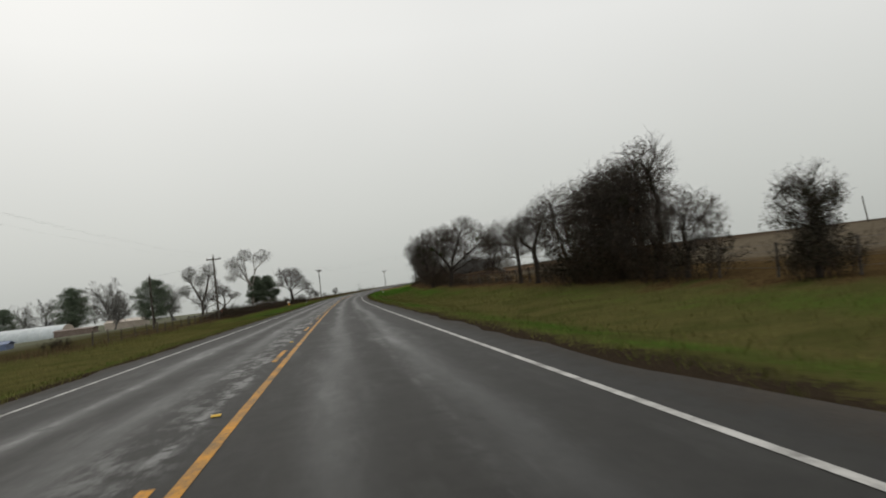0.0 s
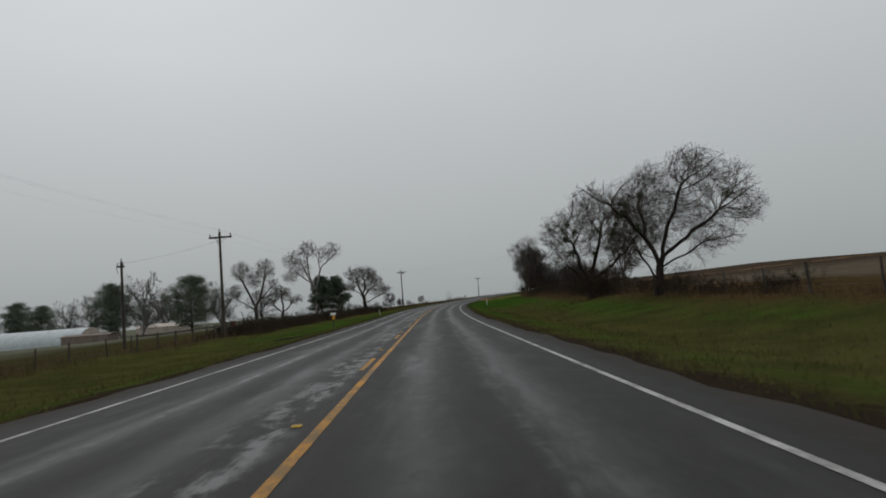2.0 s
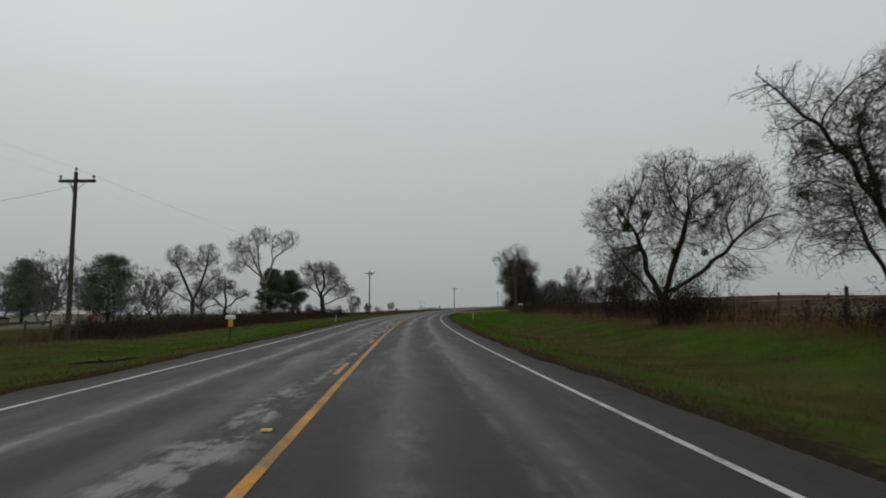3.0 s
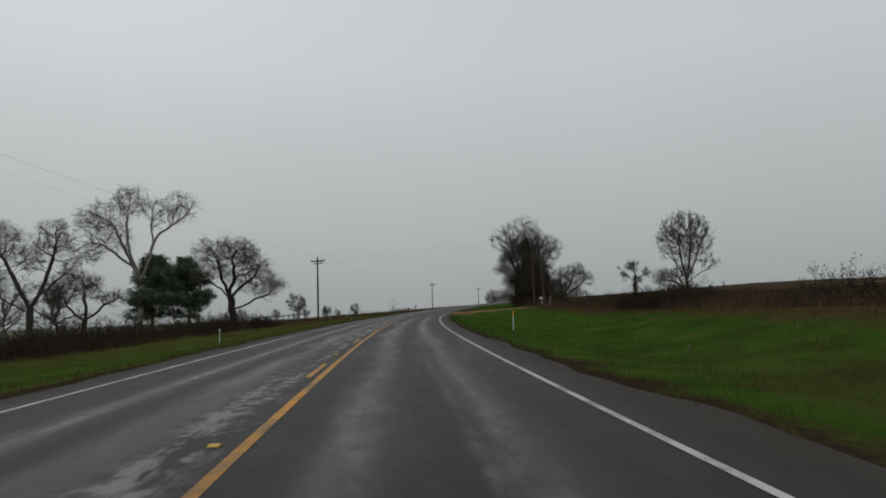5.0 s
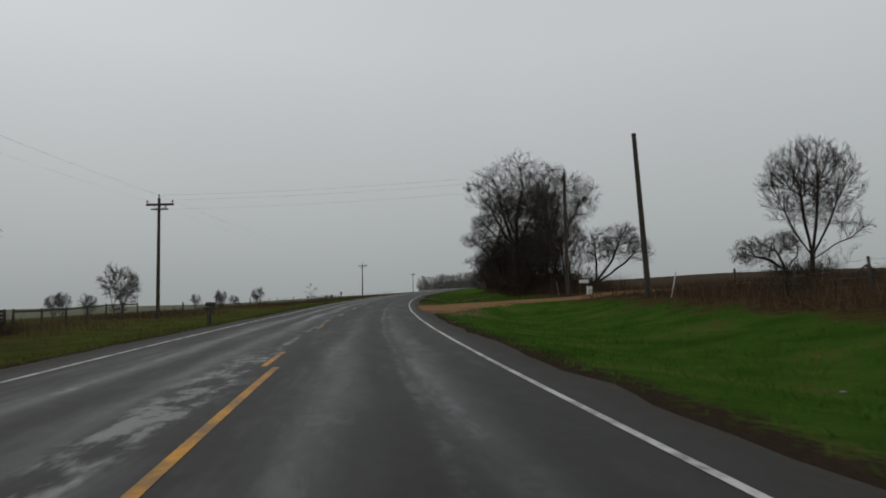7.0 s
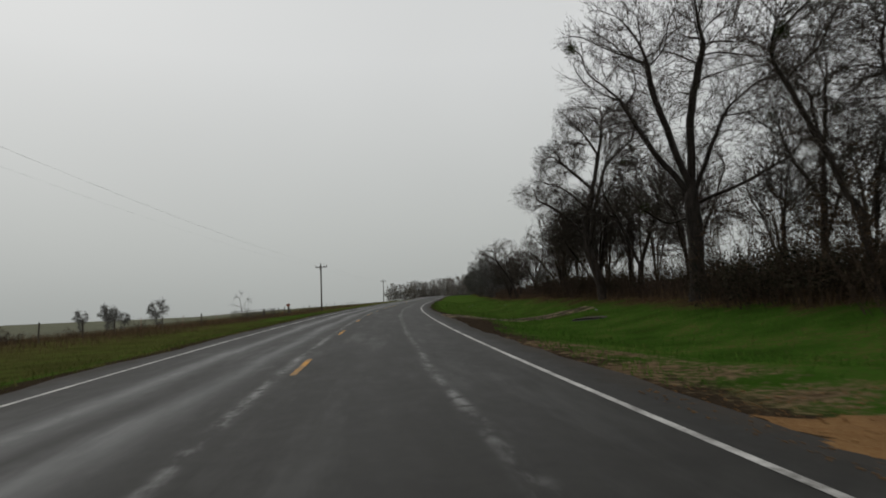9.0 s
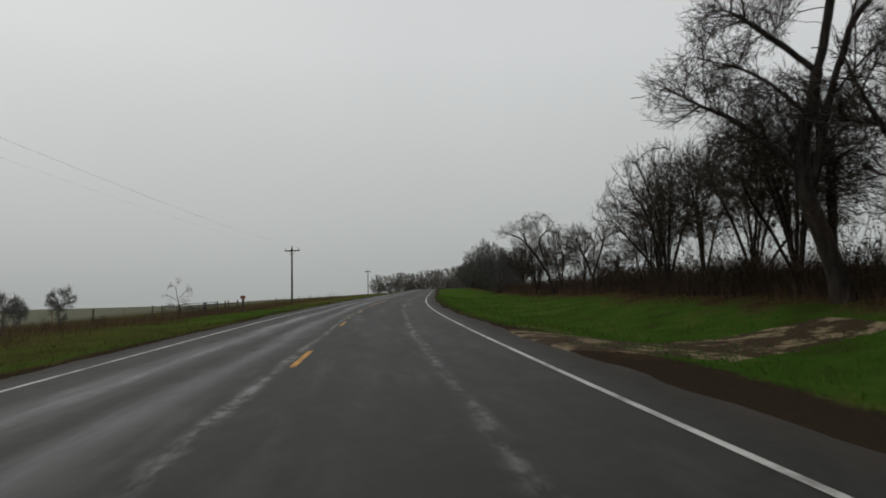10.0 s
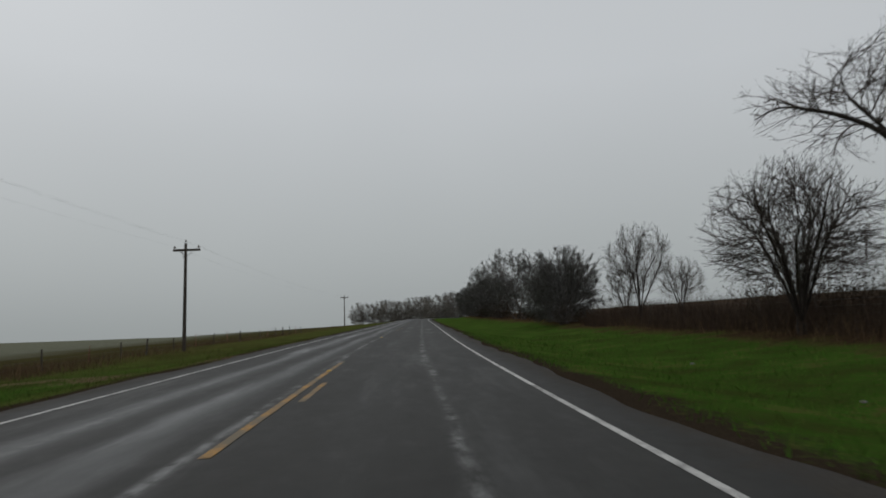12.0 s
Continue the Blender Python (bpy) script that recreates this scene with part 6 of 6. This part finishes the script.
def plate_post(label, at, thick, high, wide, tall, sides, note):
    """A wooden post with a flat plate bolted to its face."""
    ob = thing("marker_post", label, "sign post", "", at)
    bm = fresh()
    box(bm, (thick, thick * 0.9, high + 0.45), (0, 0, high / 2 - 0.1), 0.012)
    part("post", bm, ob, material=POST_WOOD)
    bm = fresh()
    y = -thick * 0.45 - 0.004
    turn = math.pi / sides
    rings = [[bm.verts.new((wide * k * math.cos(turn + 2 * math.pi * i / sides), y - d, high + tall * k * math.sin(turn + 2 * math.pi * i / sides))) for i in range(sides)]
             for k, d in ((1.0, 0.0), (1.0, 0.022), (0.96, 0.028))]
    for p, q in zip(rings[:-1], rings[1:]):
        for i in range(sides):
            bm.faces.new((p[i], p[(i + 1) % sides], q[(i + 1) % sides], q[i]))
    bm.faces.new(rings[0][::-1])
    bm.faces.new(rings[-1])
    bmesh.ops.recalc_face_normals(bm, faces=bm.faces)
    plate = part("plate", bm, ob, note, RUST)
    for dz in (-0.5, 0.5):
        bm = fresh()
        rod(bm, (0, y - 0.026, high + dz * tall), (0, y - 0.042, high + dz * tall), 0.016, 0.013, 8)
        part("bolt", bm, plate, material=STEEL)


plate_post("thick dark wooden post with a rusty eight-sided plate", place(321.2, -17.3), 0.22, 1.62, 0.33, 0.235, 8, "faded orange-brown eight-sided plate")
plate_post("thick fence corner post with a round rust-red plate", place(119.6, -20.4), 0.16, 1.32, 0.30, 0.30, 18, "faded rust-red round plate")
rail_fence("fence corner of thick dark posts beside the utility pole", [(117.6, -20.45), (119.3, -20.45)], 1.35, [0.5, 0.85], (0.04, 0.12))


# ---- small roadside things ----
def delineator(label, s, lat, top_mat, height=1.1):
    ob = thing("delineator", label, "marker post", "road markers", place(s, lat, turn=4))
    bm = fresh()
    box(bm, (0.065, 0.03, height + 0.2), (0, 0, height / 2 - 0.1), 0.008)
    part("post", bm, ob, material=WHITE_PAINT)
    bm = fresh()
    box(bm, (0.07, 0.035, 0.24), (0, 0, height - 0.10), 0.008)
    part("band", bm, ob, "coloured top band" if top_mat is ORANGE else "white reflector band", top_mat)


delineator("slim white delineator post with an orange top", 162.8, 8.1, ORANGE, 1.15)
delineator("slim white delineator post in the grass", 167.3, -11.1, WHITE_PAINT, 0.95)


def mailbox(label, at, mat, extra=None):
    ob = thing("mailbox", label, "mailbox", "mailboxes", at)
    bm = fresh()
    box(bm, (0.10, 0.10, 1.6), (0, 0, 0.28), 0.01)
    part("post", bm, ob, material=POST_WOOD)
    bm = fresh()
    box(bm, (0.18, 0.52, 0.14), (0, 0, 1.12))
    m = Matrix.Translation((0, 0, 1.19)) @ Matrix.Rotation(radians(90), 4, "X")
    bmesh.ops.create_cone(bm, cap_ends=True, segments=20, radius1=0.09, radius2=0.09, depth=0.52, matrix=m)
    b = part("box", bm, ob, material=mat)
    bm = fresh()
    box(bm, (0.185, 0.012, 0.20), (0, -0.268, 1.15), 0.004)
    part("door", bm, b, "arched front door", mat)
    bm = fresh()
    box(bm, (0.008, 0.05, 0.16), (0.098, 0.1, 1.24), 0.002)
    part("flag", bm, b, "small red flag", RUST)
    if extra:
        bm = fresh()
        box(bm, (0.17, 0.24, 0.42), (0, -0.02, 0.82), 0.02)
        part("newspaper_tube", bm, ob, "bright orange newspaper box", extra)
    return ob


mailbox("white mailbox over a bright orange newspaper box", place(106.8, -7.6, 0.26, turn=90, size=0.85), WHITE_PAINT, ORANGE)
mailbox("black mailbox on a wooden post by the road", place(209.4, -7.6, 0, turn=90), BLACK)
mailbox("dark mailbox on a wooden post by the road", place(210.4, -8.0, -0.2, turn=90), POST_WOOD)

lean = thing("stake", "leaning white stake beside the bare pole", "post", "", place(203.5, 16.8, 0, 10, (0, 14)))
bm = fresh()
box(bm, (0.045, 0.045, 1.5), (0, 0, 0.55), 0.006)
part("stake", bm, lean, material=WHITE_PAINT)

board = thing("sign_board", "blank white board on two thin posts by the drive", "sign", "", place(224.3, 18.1, 0, 15))
bm = fresh()
box(bm, (0.85, 0.03, 0.27), (0, 0, 1.06), 0.006)
part("board", bm, board, material=WHITE_PAINT)
for x in (-0.36, 0.36):
    bm = fresh()
    box(bm, (0.05, 0.05, 1.4), (x, 0.045, 0.48), 0.004)
    part("post", bm, board, material=POST_WOOD)
pedestal = thing("utility_box", "square white utility pedestal beside the gravel drive", "box", "", place(222.7, 18.1, 0, 12))
bm = fresh()
box(bm, (0.36, 0.30, 0.80), (0, 0, 0.22), 0.02)
part("body", bm, pedestal, material=WHITE_PAINT)
bm = fresh()
box(bm, (0.40, 0.34, 0.05), (0, 0, 0.64), 0.015)
part("lid", bm, pedestal, material=WHITE_PAINT)
bm = fresh()
box(bm, (0.03, 0.02, 0.12), (0.10, -0.155, 0.4), 0.004)
part("latch", bm, pedestal, "small dark latch", POST_WOOD)
pale = thing("stake", "thin pale stake leaning beside the drive", "post", "", place(226.5, 16.5, 0, 10, (0, -9)))
bm = fresh()
box(bm, (0.04, 0.04, 1.3), (0, 0, 0.48), 0.006)
part("stake", bm, pale, material=PALE_OR_HAZY_BARK)


def earth_cut(label, s, lat, turn, size):
    """A washed-out cut in the verge: a low lip of bare earth over a strip coloured dark for a hole's shade, both lying
    on the slope.
    """
    at = place(s, lat)
    ob = thing("ditch_cut", label, "ditch", "ditch cuts", at)
    back = np.array(at.inverted())
    rng = np.random.RandomState(int(s))
    n, k = 30, 7
    ca, sa = math.cos(math.radians(turn)), math.sin(math.radians(turn))
    for name, rows, material in (("earth_lip", ((-0.75, -0.05), (-0.60, 0.02), (-0.40, 0.06), (-0.20, 0.085), (0.0, 0.10), (0.16, 0.11), (0.25, 0.10)), BARE_EARTH),
                                 ("hollow", ((0.245, 0.095), (0.235, 0.06), (0.225, 0.01), (0.26, 0.02), (0.34, 0.02), (0.42, 0.015), (0.50, -0.05)), HOLLOW_SHADE)):
        x = np.linspace(-1.25, 1.25, n)
        ends = np.sqrt(np.clip(1 - (x / 1.27) ** 2, 0.02, 1))
        wob = 0.07 * ripple(x, 0 * x, int(s) + 3, 0.25) + 0.03 * ripple(x, 0 * x, int(s) + 4, 0.08)
        u = np.repeat(x[:, None], k, 1) * size
        v = np.stack([-(y * ends + wob) for y, _ in rows], 1) * size
        w = np.stack([np.where(z > 0, z * ends, z) for _, z in rows], 1) * size + 0.012 * rng.normal(0, 1, (n, k)) * (material is BARE_EARTH)
        S, L = s + u * sa + v * ca, lat + u * ca - v * sa
        gx, gy, gz, _ = spot(S, L)
        co = np.stack([gx, gy, gz + ground_height(S, L) + w, np.ones_like(gx)], -1).reshape(-1, 4) @ back.T
        i = (np.arange(n - 1)[:, None] * k + np.arange(k - 1)[None]).ravel()
        part(name, mesh_from(name, co[:, :3], np.stack([i, i + 1, i + k + 1, i + k], -1), material, True), ob)
    return ob


earth_cut("dark washed-out cut in the green verge", *CUTS[0])
earth_cut("dark drain cut in the grass beside the fence corner", *CUTS[1])
earth_cut("bare earth cut in the verge by a field entrance", *CUTS[2])


# ---- farm buildings ----
def hoop_house(label, at, length, width, height, wall):
    ob = thing("farm_building", label, "farm building", "farm sheds", at)
    n, segs = 20, 22
    a = np.linspace(0, np.pi, n)
    ring = np.stack([np.cos(a) * width / 2, np.sin(a) * (height - wall) + wall], -1)
    ring = np.concatenate([[[width / 2, -0.6]], ring, [[-width / 2, -0.6]]])
    ys = np.linspace(-length / 2, length / 2, segs)
    co = np.concatenate([np.stack([ring[:, 0], np.full(len(ring), y), ring[:, 1]], -1) for y in ys])
    k = len(ring)
    i = (np.arange(segs - 1)[:, None] * k + np.arange(k - 1)[None]).ravel()
    part("roof", mesh_from("roof", co, np.stack([i, i + 1, i + k + 1, i + k], -1), WHITE_SHEET, True), ob, "white rounded sheet roof")
    for y in ys[1:-1]:
        bm = fresh()
        for p, q in zip(ring[1:-2], ring[2:-1]):
            rod(bm, (p[0] * 1.004, y, p[1] * 1.004), (q[0] * 1.004, y, q[1] * 1.004), 0.035, None, 5)
        part("hoop", bm, ob, material=WHITE_PAINT)
    for y in (-length / 2, length / 2):
        bm = fresh()
        vs = [bm.verts.new((p[0], y, p[1])) for p in ring]
        bm.faces.new(vs)
        part("end_wall", bm, ob, "pale end wall", CREAM)
        bm = fresh()
        box(bm, (2.6, 0.08, 2.3), (0, y * 1.002, 0.75), 0.01)
        part("door", bm, ob, "grey sliding door", WHITE_PAINT)
    return ob


hoop_house("long low white hoop-roofed farm shed", place(189, -111, -0.2, turn=98), 58, 11, 4.2, 1.1)
hoop_house("second white hoop-roofed farm shed behind", place(204, -132, -0.2, turn=98), 60, 11, 4.4, 1.1)


def shed(label, at, size, wall_mat, roof_mat, pitch=0.6):
    ob = thing("farm_building", label, "farm building", "farm sheds", at)
    w, d, h = size
    for sx, sy, px, py in ((w, 0.15, 0, -d / 2), (w, 0.15, 0, d / 2), (0.15, d - 0.15, -w / 2 + 0.075, 0), (0.15, d - 0.15, w / 2 - 0.075, 0)):
        bm = fresh()
        box(bm, (sx, sy, h + 0.6), (px, py, h / 2 - 0.3), 0.01)
        part("wall", bm, ob, material=wall_mat)
    for sgn in (-1, 1):
        bm = fresh()
        t = Matrix.Rotation(-sgn * math.atan2(pitch, d / 2), 4, "X")
        box(bm, (w + 0.6, math.hypot(d / 2, pitch) + 0.3, 0.08), (0, sgn * (d / 4 + 0.05), h + pitch / 2 + 0.04), 0.01, t)
        part("roof_slope", bm, ob, material=roof_mat)
    bm = fresh()
    box(bm, (2.2, 0.06, min(2.2, h * 0.8)), (w * 0.18, -d / 2 - 0.09, min(2.2, h * 0.8) / 2), 0.01)
    part("door", bm, ob, "shut shed door", roof_mat)
    return ob


shed("cream metal farm shed with a pale roof", place(200, -69.5, -0.1, turn=8), (10.5, 6.5, 2.0), CREAM, CREAM, 0.7)
shed("low tan block shed beside the hoop house", place(178, -72, -0.1, turn=8), (9.0, 5.0, 1.5), TAN_WALL, TAN_WALL, 0.3)
shed("long low blue-sheeted shed in the field", place(113.5, -62, -0.2, turn=10), (19.0, 4.0, 1.3), BLUE, BLUE, 0.4)
shed("small grey field shelter under the trees", place(228.0, 44.5, -0.3, turn=60), (1.6, 1.4, 0.8), POST_WOOD, POST_WOOD, 0.5)


# ---- stones, litter, weeds and grass ----
def stone(label, s, lat, size, mat=CONCRETE):
    rng = np.random.RandomState(int(s * 10))
    bm = fresh()
    bmesh.ops.create_icosphere(bm, subdivisions=2, radius=size)
    for v in bm.verts:
        v.co *= 1 + 0.25 * noise.noise(v.co * (2.5 / size) + Vector((s, lat, 0)))
        v.co.z *= 0.55
    me = bpy.data.meshes.new("stone")
    bm.to_mesh(me)
    bm.free()
    me.materials.append(mat)
    ob = tagged(new("stone", me), label, "stone", "loose stones")
    ob.matrix_basis = place(s, lat, size * 0.2, rng.uniform(0, 360))


for s, lat, size in ((21.5, -12.5, 0.10), (24.5, -10.8, 0.08), (52, 10.5, 0.05), (143, 10.8, 0.06), (181, 9.5, 0.06), (257.5, 13.5, 0.09), (304, 9.6, 0.06), (313, 10.4, 0.07), (288, 12.5, 0.06)):
    stone("pale stone lying in the verge grass", s, lat, size)


def blades(name, n, s_range, lat_range, height, width, seed, material, label, category, lean=0.35, clump=0.0, keep=None):
    """Loose grass or weed stalks as one mesh of bent slivers."""
    rng = np.random.RandomState(seed)
    s, lat = rng.uniform(*s_range, n), rng.uniform(*lat_range, n)
    if keep is not None:
        k = keep(s, lat)
        s, lat = s[k], lat[k]
        n = len(s)
    x, y, z, _ = spot(s, lat)
    if clump:
        k = ripple(x, y, seed + 50, clump) > rng.uniform(-1.0, 0.7, n)
        s, lat, x, y, z = s[k], lat[k], x[k], y[k], z[k]
        n = len(s)
    z = z + rise(s, lat) - 0.015
    a = rng.uniform(0, 6.28, n)
    h = rng.uniform(*height, n)
    b = np.stack([np.cos(a), np.sin(a), 0 * a], -1) * (rng.uniform(0.5, 1.3, n) * width)[:, None]
    d = np.stack([rng.normal(0, lean, n), rng.normal(0, lean, n), np.ones(n)], -1) * h[:, None]
    p = np.stack([x, y, z], -1)
    mid = p + d * 0.55
    top = p + d + np.stack([rng.normal(0, lean, n), rng.normal(0, lean, n), 0 * a], -1) * h[:, None] * 0.6
    co = np.stack([p - b, p + b, mid + b * 0.7, mid - b * 0.7, top], 1).reshape(-1, 3)
    i = np.arange(n) * 5
    tri = np.concatenate([np.stack([i, i + 1, i + 2], -1), np.stack([i, i + 2, i + 3], -1), np.stack([i + 3, i + 2, i + 4], -1)])
    uv = np.repeat(np.stack([lat / 100, s / 100], -1), 5, axis=0)
    return tagged(new(name, mesh_from(name, co, tri, material, False, uv)), label, category, kind="stuff")


def off_drive(s, lat):
    return ~((np.abs(s - drive_middle(lat)) < drive_half(lat) + 0.3) & (lat > 0)) & ~bare_cut(s, lat) & ~((lat > 0) & (lat < 4.9 + 1.7 * np.exp(-((s - 254) / 9.0) ** 2)))


blades("verge_grass", 60000, (2, 340), (5.2, 16.5), (0.05, 0.16), 0.010, 31, BLADES, "short damp roadside grass", "grass", keep=off_drive)
blades("verge_grass", 42000, (5, 345), (-20, -5.1), (0.05, 0.17), 0.011, 32, BLADES, "short damp roadside grass", "grass", keep=off_drive)
blades("edge_grass", 16000, (2, 340), (4.75, 5.7), (0.04, 0.15), 0.010, 41, BLADES, "ragged grass creeping over the road's edge", "grass", 0.4, 1.6, keep=off_drive)
blades("edge_grass", 12000, (5, 345), (-5.7, -4.75), (0.04, 0.15), 0.010, 42, BLADES, "ragged grass creeping over the road's edge", "grass", 0.4, 1.6)
blades("grass_tufts", 24000, (2, 340), (6.5, 15.5), (0.12, 0.30), 0.009, 43, BLADES, "taller tufts of damp verge grass", "grass", 0.45, 1.1, keep=off_drive)
blades("grass_tufts", 14000, (5, 345), (-17, -6.5), (0.12, 0.30), 0.009, 44, BLADES, "taller tufts of damp verge grass", "grass", 0.45, 1.1)
blades("tall_weeds", 5000, (55, 118), (15.6, 19.5), (0.15, 0.45), 0.009, 46, WEED, "low dry weeds under the fence", "weeds", 0.25, 3.0)
blades("tall_weeds", 21000, (116, 345), (15.2, 19.5), (0.3, 0.95), 0.009, 33, WEED, "dry brown weeds under the fence", "weeds", 0.2, 3.0, keep=off_drive)
blades("tall_weeds", 22000, (120, 212), (17.5, 34), (0.3, 0.9), 0.012, 34, WEED, "dry brown weeds in the field", "weeds", 0.2, 6.0, keep=off_drive)
blades("tall_weeds", 24000, (205, 345), (-26, -14.5), (0.25, 0.7), 0.011, 36, WEED, "dry brown weeds beside the pasture", "weeds", 0.22, 4.0, keep=off_drive)
blades("tall_weeds", 26000, (15, 400), (-25, -17.5), (0.25, 0.75), 0.010, 35, WEED, "dry brown weeds under the fence", "weeds", 0.2, 4.0, keep=off_drive)
blades("scrub", 26000, (118, 209), (-24.5, -17.2), (0.4, 1.4), 0.012, 39, BRUSH, "dark brown scrub under the farm trees", "scrub", 0.28, 4.0)
blades("scrub", 34000, (148, 214), (17.0, 40), (0.3, 1.0), 0.011, 37, BRUSH, "dense dark brown scrub past the fence", "scrub", 0.28, 5.0, keep=off_drive)
blades("scrub", 52000, (226, 350), (16.0, 23), (0.5, 1.9), 0.012, 38, BRUSH, "dense dark brown scrub under the trees", "scrub", 0.28, 5.0, keep=off_drive)


def pebbles(n, seed):
    """Loose gravel on the drive's mouth and spilled over the road's edge."""
    rng = np.random.RandomState(seed)
    lat = 4.3 + rng.uniform(0, 1, n) ** 1.6 * 9
    s = drive_middle(np.maximum(lat, 5)) + rng.uniform(-1.0, 1.0, n) * (drive_half(np.maximum(lat, 5)) + 0.5)
    keep = (lat > 4.75) | (rng.uniform(0, 1, n) < 0.35)
    s, lat = s[keep], lat[keep]
    n = len(s)
    x, y, z, _ = spot(s, lat)
    p = np.stack([x, y, z + np.where(lat > 4.9, ground_height(s, lat) + 0.04, 0.006)], -1)
    r = rng.uniform(0.006, 0.024, n)[:, None]
    shape = np.array([(1, 0, 0), (-0.8, 0.1, 0), (0.1, 0.9, 0), (0, -1, 0.1), (0.1, 0, 0.7), (0, 0, -0.6)])
    co = (p[:, None] + shape[None] * r[:, None] * rng.uniform(0.6, 1.3, (n, 6, 1))).reshape(-1, 3)
    tri = np.array([(0, 2, 4), (2, 1, 4), (1, 3, 4), (3, 0, 4), (2, 0, 5), (1, 2, 5), (3, 1, 5), (0, 3, 5)])
    f = (np.arange(n)[:, None, None] * 6 + tri[None]).reshape(-1, 3)
    return tagged(new("loose_gravel", mesh_from("loose_gravel", co, f, GRAVEL)), "loose tan gravel stones spilled at the drive", "gravel", kind="stuff")


pebbles(5000, 61)
blades("track_grass", 1500, (256, 267), (5.2, 13.5), (0.08, 0.22), 0.010, 45, BLADES, "grass growing through the dirt track", "grass", 0.45, 0.8)
